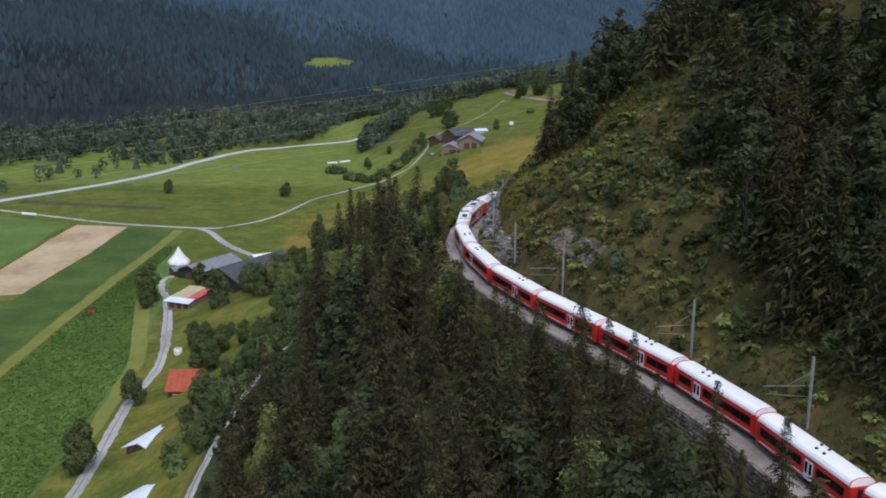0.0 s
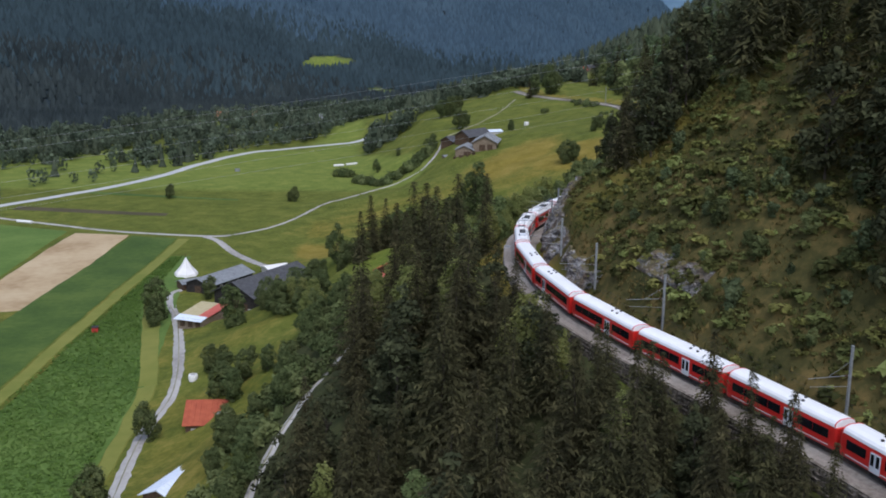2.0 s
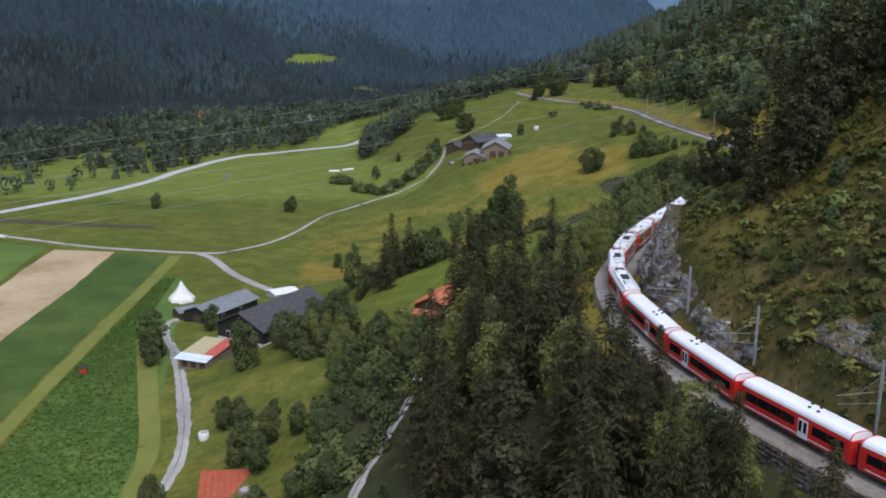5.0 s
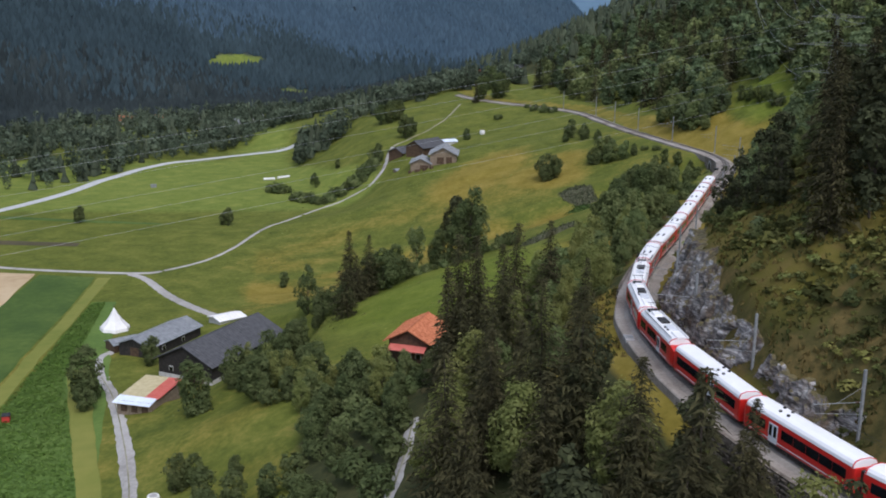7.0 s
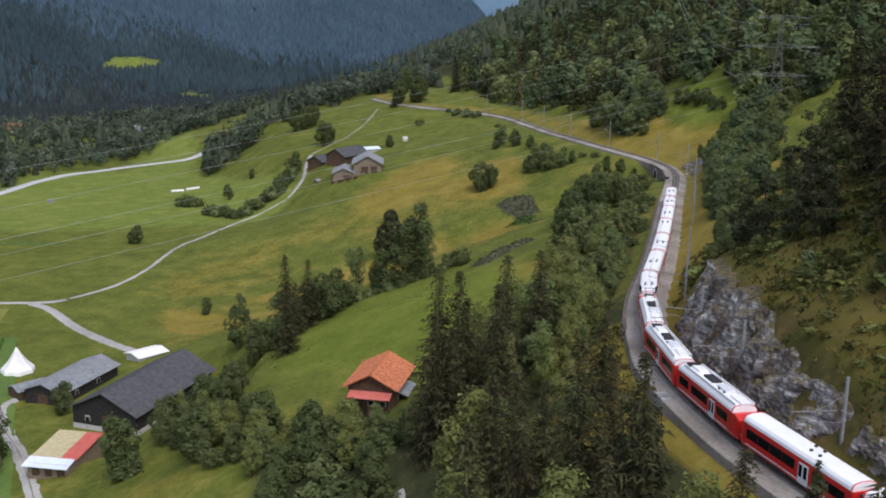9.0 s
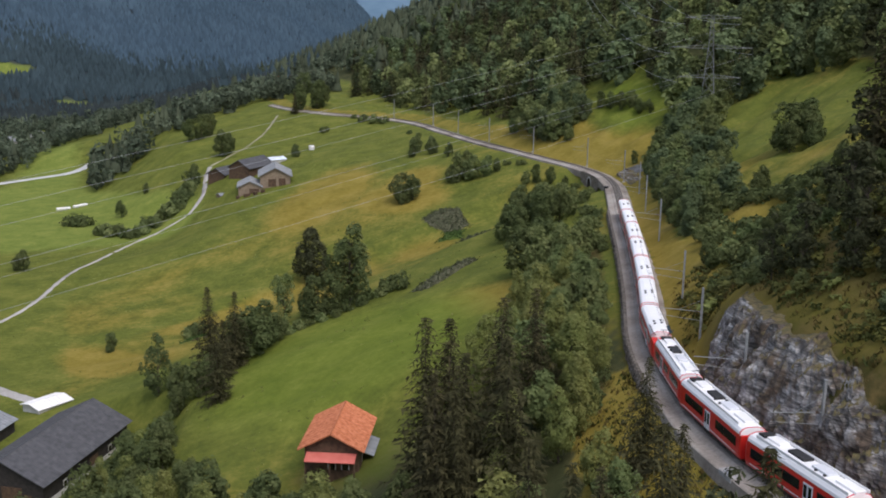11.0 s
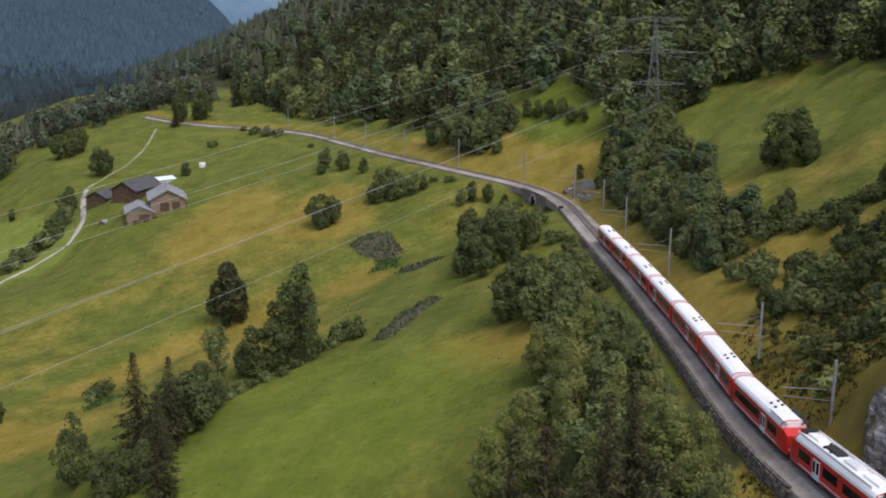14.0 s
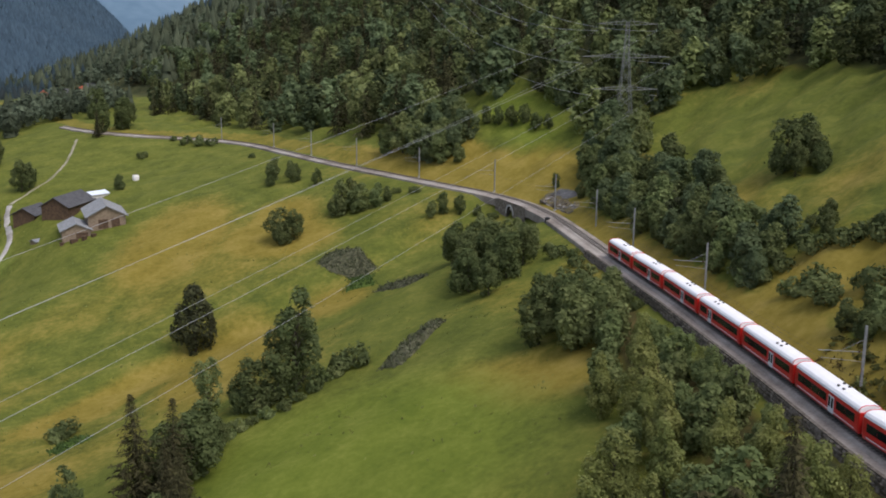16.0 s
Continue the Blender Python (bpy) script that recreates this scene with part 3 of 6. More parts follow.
    wood = np.where(scrub > 0.4, np.minimum(wood, 0.25), wood)
    rock = np.maximum(0, 0.95 * ellipse(X, Y, 108, 404, 3, 7, 0))
    # far is the share of painted haze, not a land cover
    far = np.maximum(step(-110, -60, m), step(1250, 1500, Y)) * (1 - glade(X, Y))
    lush = np.maximum(ellipse(X, Y, -4, 322, 27, 31), 0.8 * ellipse(X, Y, 138, 462, 12, 30, -15))
    hay = step(-38, -62, X) * step(425, 445, Y) * step(-150, -120, d) * step(-300, -270, X) * 0.9
    hay = np.maximum(hay, glade(X, Y))
    hay = np.maximum(hay, step(520, 545, Y) * step(-96, -112, d) * step(700, 660, Y))
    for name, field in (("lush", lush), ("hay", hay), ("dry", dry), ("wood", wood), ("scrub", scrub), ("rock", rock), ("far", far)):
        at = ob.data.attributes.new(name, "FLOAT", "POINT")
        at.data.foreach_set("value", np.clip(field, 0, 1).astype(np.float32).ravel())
    return tagged(ob, "green and dry alpine meadow ground with wooded slopes", "ground", kind="structure")


def ribbon(name, points, width, lift, material, label, category, spacing=2.0, ragged=0.0):
    """A road or path laid over the ground along a line."""
    p = spline(points, spacing)
    t = np.gradient(p, axis=0)
    t /= np.linalg.norm(t, axis=1)[:, None]
    nrm = np.stack([t[:, 1], -t[:, 0]], 1)
    cols = []
    for k, o in enumerate(np.linspace(-0.5, 0.5, 5)):
        w = width * (1 + ragged * rough(p[:, 0] + 31 * k, p[:, 1], 7, k))
        q = p + nrm * (o * w)[:, None]
        cols.append(np.column_stack([q, height(q[:, 0], q[:, 1]) + lift - (0.25 if k in (0, 4) else 0)]))
    v = np.stack(cols, 1).reshape(-1, 3)
    i = (np.arange(len(p) - 1)[:, None] * 5 + np.arange(4)).ravel()
    return tagged(mesh_part(name, v, np.stack([i, i + 1, i + 6, i + 5], 1), material, smooth=True), label, category, kind="structure")


def field(name, corners, lift, material, label, n=24, wob=0.5):
    """A four-cornered field laid over the ground."""
    a, b, c, d = (np.array(p, float) for p in corners)
    u, v = np.meshgrid(np.linspace(0, 1, n), np.linspace(0, 1, n))
    u, v = u[..., None], v[..., None]
    p = (a * (1 - u) + b * u) * (1 - v) + (d * (1 - u) + c * u) * v
    p = p + wob * np.stack([rough(p[..., 0], p[..., 1], 23, 2), rough(p[..., 1], p[..., 0], 19, 5)], -1)
    edge = ((u[..., 0] == 0) | (u[..., 0] == 1) | (v[..., 0] == 0) | (v[..., 0] == 1))
    z = height(p[..., 0], p[..., 1]) + np.where(edge, -0.3, lift)
    i = (np.arange(n - 1)[:, None] * n + np.arange(n - 1)).ravel()
    return tagged(mesh_part(name, np.dstack([p, z]).reshape(-1, 3), np.stack([i, i + 1, i + n + 1, i + n], 1), material, smooth=True), label, "field", kind="structure")


def along(s, offset=0.0, lift=0.0):
    """The point of the railway s metres along it, with its heading (degrees, from +x)."""
    x, y = np.interp(s, TRACK_S, TRACK[:, 0]), np.interp(s, TRACK_S, TRACK[:, 1])
    x2, y2 = np.interp(s + 1, TRACK_S, TRACK[:, 0]), np.interp(s + 1, TRACK_S, TRACK[:, 1])
    x0, y0 = np.interp(s - 1, TRACK_S, TRACK[:, 0]), np.interp(s - 1, TRACK_S, TRACK[:, 1])
    a = math.atan2(y2 - y0, x2 - x0)
    return Vector((x + offset * math.sin(a), y - offset * math.cos(a), float(track_z(y)) + lift)), math.degrees(a)


def s_at(y):
    return float(np.interp(y, TRACK[:, 1], TRACK_S))


# ---- ground, fields, roads, railway bed ----
build_ground()
field("field", [(-262, 480), (-150, 434), (-150, 355), (-215, 380)], 0.12, M["crop"], "bright green hay meadow beside the soil strip")
field("field", [(-150, 433), (-126, 429), (-127, 318), (-152, 308)], 0.12, M["soil"], "bare pale brown soil strip field")
field("field", [(-125.5, 429), (-106, 425), (-114, 118), (-140, 118)], 0.16, M["crop_dark"], "dark green tall crop field with rough tops", n=44)
field("field", [(-105.5, 424), (-101.5, 424), (-109.5, 118), (-113.5, 118)], 0.20, M["strip"], "yellow green grass strip between crop fields", n=44)
field("field", [(-101.5, 395), (-95.5, 395), (-74.6, 262), (-105.1, 262)], 0.16, M["crop"], "bright green leafy root crop field", n=30)
field("field", [(-104.8, 273), (-75.2, 273), (-71.5, 118), (-109, 118)], 0.15, M["crop"], "bright green leafy root crop field", n=30)
field("field", [(-96.5, 332), (-91, 332), (-71.5, 250), (-76.5, 250)], 0.26, M["strip"], "yellow green mown strip beside the root crop", n=20)
field("field", [(-77.5, 256), (-72.5, 256), (-70, 195), (-73, 195)], 0.24, M["strip"], "yellow green mown strip beside the farm lane", n=16)
field("field", [(-198, 486), (-117, 472), (-117, 466), (-198, 477)], 0.12, M["plough"], "dark freshly turned strip in the meadow", n=12)
field("field", [(-178, 526), (-92, 508), (-92, 504), (-178, 520)], 0.12, M["crop_dark"], "dark freshly turned strip in the meadow", n=12)
ribbon("road", [(-250, 405), (-226, 445), (-203, 483), (-184, 512), (-168, 537), (-152, 578), (-139, 622), (-119, 667), (-102, 681), (-85, 697), (-67, 711), (-49, 717), (-42, 719)], 5.4, 0.25, M["asphalt"], "pale asphalt valley road", "road")
ribbon("lane", [(-260, 492), (-192, 460), (-164, 447), (-138, 434), (-115, 428), (-93, 425), (-86, 428)], 2.4, 0.22, M["path"], "narrow pale gravel farm lane", "lane", ragged=0.25)
ribbon("lane", [(-86, 428), (-74, 441), (-65, 459), (-57, 484), (-40, 520)], 1.6, 0.18, M["path"], "narrow worn lane across the meadow", "lane", ragged=0.4)
ribbon("lane", [(-40, 520), (-30, 537), (-20, 543), (-11, 543)], 1.5, 0.16, M["path"], "pale track through the grass below the hedge", "lane", ragged=0.6)
ribbon("lane", [(-11, 543), (-4, 553), (-1, 568), (1, 580), (4, 589)], 2.0, 0.22, M["path"], "pale gravel lane beside the hill farm", "lane", ragged=0.3)
ribbon("lane", [(4, 589), (12, 597), (25, 611), (38, 638), (48, 664)], 1.6, 0.12, M["worn"], "worn grassy track above the hill farm", "lane", ragged=0.5)
ribbon("lane", [(-96, 424), (-90, 417), (-80, 397), (-69, 379), (-60, 366)], 3.0, 0.25, M["path"], "pale gravel lane to the farmyard", "lane", ragged=0.2)
ribbon("lane", [(-84, 346), (-89, 338), (-86, 322), (-80, 305), (-71, 268), (-67.5, 246), (-69, 229), (-68.5, 214), (-66, 183), (-68, 150), (-80, 100)], 3.0, 0.22, M["path"], "pale rutted farm lane between field and houses", "lane", ragged=0.3)
ribbon("lane", [(-21, 230), (-24, 218), (-29, 202), (-33, 188), (-36.5, 176), (-38, 158), (-39, 130)], 2.0, 0.2, M["path"], "pale stony lane below the wood", "lane", ragged=0.3)

ribbon("lane_verge", [(-86, 322), (-80, 305), (-71, 268), (-67.5, 246), (-69, 229), (-68.5, 214), (-66, 183), (-68, 150), (-80, 100)], 0.45, 0.27, M["worn"], "grassy middle strip of the farm lane", "lane", ragged=0.7)
ribbon("lane_verge", [(-21, 230), (-24, 218), (-29, 202), (-33, 188), (-36.5, 176), (-38, 158), (-39, 130)], 0.5, 0.27, M["worn"], "grassy middle strip of the stony lane", "lane", ragged=0.7)


def sweep(name, profile, s0, s1, material, gap=2.0, smooth=False, parent=None):
    """A cross-section of (right of the track, above the bed) drawn along the railway."""
    rows = []
    ss = np.arange(s0, s1, gap)
    for s in ss:
        p, a = along(s)
        nx, ny = math.sin(radians(a)), -math.cos(radians(a))
        rows.append([(p.x + nx * o, p.y + ny * o, p.z + h) for o, h in profile])
    n = len(profile)
    i = (np.arange(len(ss) - 1)[:, None] * n + np.arange(n - 1)).ravel()
    return mesh_part(name, np.array(rows).reshape(-1, 3), np.stack([i, i + 1, i + n + 1, i + n], 1), material, parent, smooth=smooth)


S_END = s_at(705)
railway = sweep("railway_bed", [(-3.25, -2.0), (-3.1, -0.08), (-2.9, 0.02), (-1.75, 0.05), (-1.25, 0.32), (1.25, 0.32), (1.7, 0.04), (2.6, 0.0), (3.4, -0.5)], 0, S_END, M["ballast"], smooth=False)
tagged(railway, "grey ballast bed of a single-track railway", "railway bed", kind="structure")
for side in (-0.52, 0.52):
    r = sweep("rail", [(side - 0.04, 0.34), (side - 0.04, 0.50), (side + 0.04, 0.50), (side + 0.04, 0.34)], 0, S_END, M["steel"], 1.0, parent=railway)


def sleepers():
    bm_v, bm_f = [], []
    cube = np.array([(x, y, z) for z in (0.27, 0.37) for y in (-1.0, 1.0) for x in (-0.12, 0.12)])
    quads = np.array([(0, 2, 3, 1), (4, 5, 7, 6), (0, 1, 5, 4), (2, 6, 7, 3), (0, 4, 6, 2), (1, 3, 7, 5)])
    for k, s in enumerate(np.arange(s_at(240), S_END - 2, 0.7)):
        p, a = along(s)
        c, sn = math.cos(radians(a)), math.sin(radians(a))
        q = np.column_stack([cube[:, 0] * c - cube[:, 1] * sn + p.x, cube[:, 0] * sn + cube[:, 1] * c + p.y, cube[:, 2] + p.z])
        bm_v.append(q)
        bm_f.append(quads + 8 * k)
    ob = mesh_part("sleeper", np.concatenate(bm_v), np.concatenate(bm_f), M["sleeper"], railway)
    return tagged(ob, kind="stuff")


sleepers()


# ---- trees ----
def leaves_mesh(name, centres, us, vs, material, parent):
    """Many loose three-cornered leaves or sprays: centre and two half axes each."""
    v = np.stack([centres - us * 0.95 - vs, centres + us * 0.95 - vs * 0.9, centres + vs * 1.4], 1).reshape(-1, 3)
    return mesh_part(name, v, np.arange(len(v)).reshape(-1, 3), material, parent)


def trunk_mesh(parent, h, r, limbs, bend=0.3, material=None):
    bm = bmesh.new()
    pts = [Vector((bend * math.sin(k * 1.7), bend * math.sin(k * 2.3 + 1), h * k / 5)) for k in range(6)]
    pts[0].z = -1.2
    for k in range(5):
        tube(bm, pts[k], pts[k + 1], r * (1 - k / 5.6), r * (1 - (k + 1) / 5.6), 7)
    for a, b, q in limbs:
        tube(bm, a, b, q, q * 0.35, 4)
    return part("trunk", bm, material or M["bark"], parent)


def spruce(rs, h=20.0, radius=3.6, sparse=1.0, fine=1.0):
    """A conifer of drooping whorls, each branch a flat fan of short sprays with more hanging under it."""
    top = new("spruce_tree")
    trunk_mesh(top, h * 0.96, 0.011 * h, [], 0.12)
    cs, us, vs = [], [], []
    z = h * 0.06
    lean = rs.rand(3) * 6
    while z < h * 0.992:
        f = z / h
        r = radius * (1 - f) ** 0.8 * (0.74 + 0.42 * rs.rand()) + 0.15
        n = max(4, int((5 + 4.0 * (1 - f)) * sparse))
        for k in range(n):
            a = 2 * math.pi * (k + rs.rand() * 0.9) / n
            rr = r * (0.55 + 0.5 * rs.rand() + 0.18 * math.sin(a * 2 + lean[0] + 5 * f))
            out = np.array([math.cos(a), math.sin(a), 0.0])
            side = np.array([-math.sin(a), math.cos(a), 0.0])
            droop = 0.22 + 0.3 * rs.rand() - 1.0 * max(0, f - 0.7)
            m = max(2, int(rr * fine / 0.62))
            for j in range(m):
                t = (j + 0.55) / m
                base = out * rr * t + np.array([0, 0, z - droop * rr * t * (1.3 - 0.6 * t)])
                ln = (0.36 + 0.34 * rs.rand()) * (0.62 + 0.65 * (1 - f)) / fine ** 0.5
                wide = (0.15 + 0.13 * rs.rand()) * (0.62 + 0.55 * (1 - f)) / fine ** 0.5
                for sg in (-1, 1):
                    d = side * sg * 0.8 + out * 0.7 + np.array([0, 0, -0.30 - 0.4 * rs.rand()]) + 0.25 * rs.randn(3)
                    cs.append(base + d * ln * 0.7)
                    us.append((out * 0.75 - side * sg * 0.45 + 0.35 * rs.randn(3)) * wide)
                    vs.append(d * ln * 0.72)
        z += (0.30 + 0.34 * (1 - f)) * h / 20
    leaves_mesh("crown", np.array(cs), np.array(us), np.array(vs), M["spruce"], top)
    return top


def leafy(name, rs, h, radius, base, lobes, leaves, leaf, material, lobe=0.38, flat=1.0, taper=0.3, loose=0.24, trunk_r=0.02):
    """A crown of overlapping lobes, each a shell of small leaves, with loose sprays at its outline."""
    top = new(name)
    mid, half = base + (h - base) * 0.48, (h - base) * 0.52
    cen, rad = [], []
    for k in range(lobes):
        p = rs.randn(3)
        p /= np.linalg.norm(p)
        q = (0.45 + 0.5 * rs.rand()) * (1 - lobe * 0.6)
        wide = 1.0 - taper * (p[2] * q + 0.2)
        cen.append(np.array([p[0] * radius * q * wide, p[1] * radius * q * wide, mid + p[2] * half * q]))
        rad.append(radius * lobe * (0.65 + 0.7 * rs.rand()) * (1.0 - 0.35 * taper * max(0, p[2])))
    cen, rad = np.array(cen), np.array(rad)
    limbs = [((0, 0, max(base * 0.5, c[2] - 0.7 * math.hypot(c[0], c[1]) - 1.0)), tuple(c), 0.006 * h) for c in cen[::2]]
    trunk_mesh(top, h * 0.7, trunk_r * h, limbs, 0.15)
    n = leaves * 2
    i = rs.choice(lobes, n, p=rad ** 2 / np.sum(rad ** 2))
    heart = np.array([0, 0, mid - 0.25 * half])
    away = cen[i] - heart
    away /= np.linalg.norm(away, axis=1)[:, None] + 0.01
    d = rs.randn(n, 3) + 0.75 * away
    d /= np.linalg.norm(d, axis=1)[:, None]
    far = 0.64 + 0.46 * rs.rand(n, 1) + (rs.rand(n, 1) < loose) * 0.4 * rs.rand(n, 1)
    pos = cen[i] + d * rad[i][:, None] * far * np.array([1, 1, flat])
    gap = np.linalg.norm((pos[:, None] - cen[None]) / np.array([1, 1, flat]), axis=2) / rad[None]
    gap[np.arange(n), i] = 9
    keep = np.nonzero((gap.min(1) > 0.66) & (pos[:, 2] > base * 0.5))[0][:leaves]
    pos, d, n = pos[keep], d[keep], len(keep)
    pos[:, :2] *= radius / np.percentile(np.hypot(pos[:, 0], pos[:, 1]), 92)
    z0, z1 = np.percentile(pos[:, 2], 1), np.percentile(pos[:, 2], 99.5)
    pos[:, 2] = base * 0.6 + (pos[:, 2] - z0) * (h - base * 0.6) / (z1 - z0)
    nrm = 0.75 * d + np.array([0, 0, 0.28]) + 0.30 * rs.randn(n, 3)
    nrm /= np.linalg.norm(nrm, axis=1)[:, None]
    u = np.cross(nrm, rs.randn(n, 3))
    u /= np.linalg.norm(u, axis=1)[:, None]
    v = np.cross(nrm, u)
    s = leaf * (0.6 + 0.8 * rs.rand(n, 1))
    leaves_mesh("crown", pos, u * s, v * s * 1.1, material, top)
    return top


RS = np.random.RandomState(11)
KINDS = {
    "spruce": [spruce(RS, 20, 5.4, 1.0, 1.25), spruce(RS, 20, 4.6, 1.0, 1.25), spruce(RS, 20, 6.0, 1.0, 1.2), spruce(RS, 20, 5.0, 0.9, 1.25)],
    "fir": [spruce(RS, 20, 4.8, 0.9, 0.85), spruce(RS, 20, 5.4, 0.9, 0.8)],
    "pine": [leafy("pine_tree", RS, 17, 4.0, 3.0, 26, 1500, 0.30, M["pine"], 0.36, 0.55, 0.5, 0.3, 0.012), leafy("pine_tree", RS, 18, 3.6, 2.5, 28, 1500, 0.30, M["pine"], 0.36, 0.55, 0.6, 0.3, 0.011)],
    "broad": [leafy("broadleaf_tree", RS, 12, 3.9, 0.8, 34, 3800, 0.18, M["leaf"], 0.34, 1.0, 0.45, 0.34), leafy("broadleaf_tree", RS, 13, 3.1, 1.2, 38, 3800, 0.175, M["leaf"], 0.30, 1.1, 0.6, 0.36), leafy("broadleaf_tree", RS, 11, 3.9, 0.8, 40, 3800, 0.18, M["leaf_ash"], 0.29, 1.0, 0.4, 0.36)],
    "dark": [leafy("broadleaf_tree", RS, 12, 3.8, 0.5, 24, 2200, 0.27, M["leaf_dark"], 0.38), leafy("broadleaf_tree", RS, 12, 3.3, 0.5, 26, 2200, 0.26, M["leaf_dark"], 0.36), leafy("broadleaf_tree", RS, 11, 4.2, 0.5, 28, 2300, 0.27, M["leaf_dark"], 0.34)],
    "mid": [leafy("broadleaf_tree", RS, 12, 3.9, 0.6, 22, 1600, 0.34, M["leaf_hill"], 0.38), leafy("broadleaf_tree", RS, 12, 3.4, 0.6, 24, 1600, 0.32, M["leaf_hill"], 0.36)],
    "ash": [leafy("broadleaf_tree", RS, 12, 3.8, 0.5, 22, 1600, 0.34, M["leaf_ash"], 0.38), leafy("broadleaf_tree", RS, 12, 4.2, 0.5, 26, 1700, 0.33, M["leaf_ash"], 0.34)],
    "bush": [leafy("bush", RS, 2.6, 1.9, 0.0, 9, 260, 0.25, M["leaf_scrub"], 0.5), leafy("bush", RS, 2.2, 1.8, 0.0, 9, 260, 0.24, M["leaf"], 0.5), leafy("bush", RS, 1.9, 2.2, 0.0, 10, 280, 0.24, M["leaf_scrub"], 0.45), leafy("bush", RS, 1.9, 2.1, 0.0, 10, 260, 0.24, M["leaf_olive"], 0.45), leafy("bush", RS, 1.5, 2.0, 0.0, 10, 260, 0.22, M["leaf_olive"], 0.45)],
    "shrub": [leafy("bush", RS, 2.5, 1.9, 0.0, 11, 380, 0.20, M["leaf_dark"], 0.42), leafy("bush", RS, 2.2, 2.0, 0.0, 12, 380, 0.20, M["leaf_dark"], 0.40), leafy("bush", RS, 2.3, 1.8, 0.0, 11, 380, 0.20, M["leaf_ash"], 0.42)],
    "birch": [leafy("birch_tree", RS, 16, 4.0, 1.4, 40, 2400, 0.24, M["leaf_dark"], 0.24, 1.3, 0.35, 0.4, 0.012), leafy("birch_tree", RS, 15, 3.5, 1.2, 36, 2200, 0.23, M["leaf_ash"], 0.25, 1.4, 0.4, 0.4, 0.012)],
    "column": [leafy("columnar_tree", RS, 17, 4.6, 0.3, 50, 3600, 0.30, M["pine"], 0.36, 1.2, 0.8, 0.12, 0.018)],
}
LABELS = {
    "spruce": ("tall dark green spruce with drooping branches", "conifer"), "fir": ("dark green spruce on the steep hillside", "conifer"), "pine": ("slender dark pine with a bare lower trunk", "conifer"),
    "broad": ("leafy green broadleaf tree on the slope", "tree"), "dark": ("dense dark green broadleaf tree", "tree"), "bush": ("low spreading green bush on grass", "bush"), "shrub": ("dense dark green shrub in the grass", "bush"), "mid": ("leafy green broadleaf tree on the hillside", "tree"), "ash": ("broad grey-green tree in full leaf", "tree"), "birch": ("slender grey-green birch with airy drooping crown", "tree"), "column": ("dense dark narrow tree standing in the meadow", "tree"),
}
for key, obs in KINDS.items():
    for ob in obs:
        tagged(ob, *LABELS[key], group="trees of the slopes" if key not in ("bush", "shrub") else "bushes of the slopes")
        ob.location = (0, 0, -2000)
USED = {}


def plant(kind, x, y, size=1.0, z=None, label=""):
    """Stands one tree of that kind on the ground; size scales the kind's own height."""
    k = RS.randint(len(KINDS[kind]))
    src = KINDS[kind][k]
    z = zat(x, y) if z is None else z
    m = pose(x, y, z - 0.1, RS.randn() * 1.5, RS.randn() * 1.5, RS.rand() * 360)
    w = size * (0.9 + 0.2 * RS.rand())
    if (kind, k) not in USED:
        ob = src
        USED[kind, k] = True
        ob.matrix_basis = m
    else:
        ob = copy_thing(src, m)
    ob.scale = (w, w, size)
    if label:
        tagged(ob, label)
    return ob


def plants(rows):
    zs = zats([(x, y) for _, x, y, _ in rows])
    for (kind, x, y, size), z in zip(rows, zs):
        plant("shrub" if kind == "bush" else kind, x, y, size, float(z))


def joined(name, rows, label, keep=2, squash=(1.0, 1.0), grow=0.34, vary=0.34):
    """Plants that nobody could count: the crowns of many, thinned and with larger leaves, in one mesh a material."""
    rs = np.random.RandomState(len(rows))
    zs = zats([(x, y) for _, x, y, _ in rows])
    got = {}
    for (kind, x, y, size), z in zip(rows, zs):
        src = [c for c in KINDS[kind][rs.randint(len(KINDS[kind]))].children if c.name.startswith("crown")][0].data
        if src.name not in CROWNS:
            co = np.empty(len(src.vertices) * 3, np.float32)
            src.vertices.foreach_get("co", co)
            CROWNS[src.name] = co.reshape(-1, 3, 3)
        q = CROWNS[src.name][rs.randint(keep)::keep]
        mid = q.mean(1, keepdims=True)
        q = mid + (q - mid) * keep ** grow
        a = rs.rand() * 6.283
        turn = np.array([[math.cos(a), -math.sin(a), 0], [math.sin(a), math.cos(a), 0], [0, 0, 1]])
        w = size * (0.85 + 0.3 * rs.rand())
        q = (q * np.array([w * squash[0], w * squash[0], size * squash[1]])) @ turn.T + np.array([x, y, z - 0.1])
        got.setdefault(src.materials[0].name, (src.materials[0], [], []))
        got[src.materials[0].name][1].append(q.reshape(-1, 3))
        got[src.materials[0].name][2].append(np.full(len(q) * 3, vary * (2 * rs.rand() - 1)))
    for material, parts, tints in got.values():
        v = np.concatenate(parts)
        tagged(tint(mesh_part(name, v, np.arange(len(v)).reshape(-1, 3), material), np.concatenate(tints)), label, "woodland" if "wood" in name else "scrub", kind="stuff")


CROWNS = {}


def scatter(n, x0, x1, y0, y1, gap, ok, seed):
    """Up to n points of a rectangle, no two nearer than gap, that pass ok(x, y, d)."""
    rs = np.random.RandomState(seed)
    x, y = rs.uniform(x0, x1, n * 6), rs.uniform(y0, y1, n * 6)
    d, _ = to_track(x, y)
    keep = ok(x, y, d)
    out = []
    cells = {}
    for px, py, pd in zip(x[keep], y[keep], d[keep]):
        c = (int(px // gap), int(py // gap))
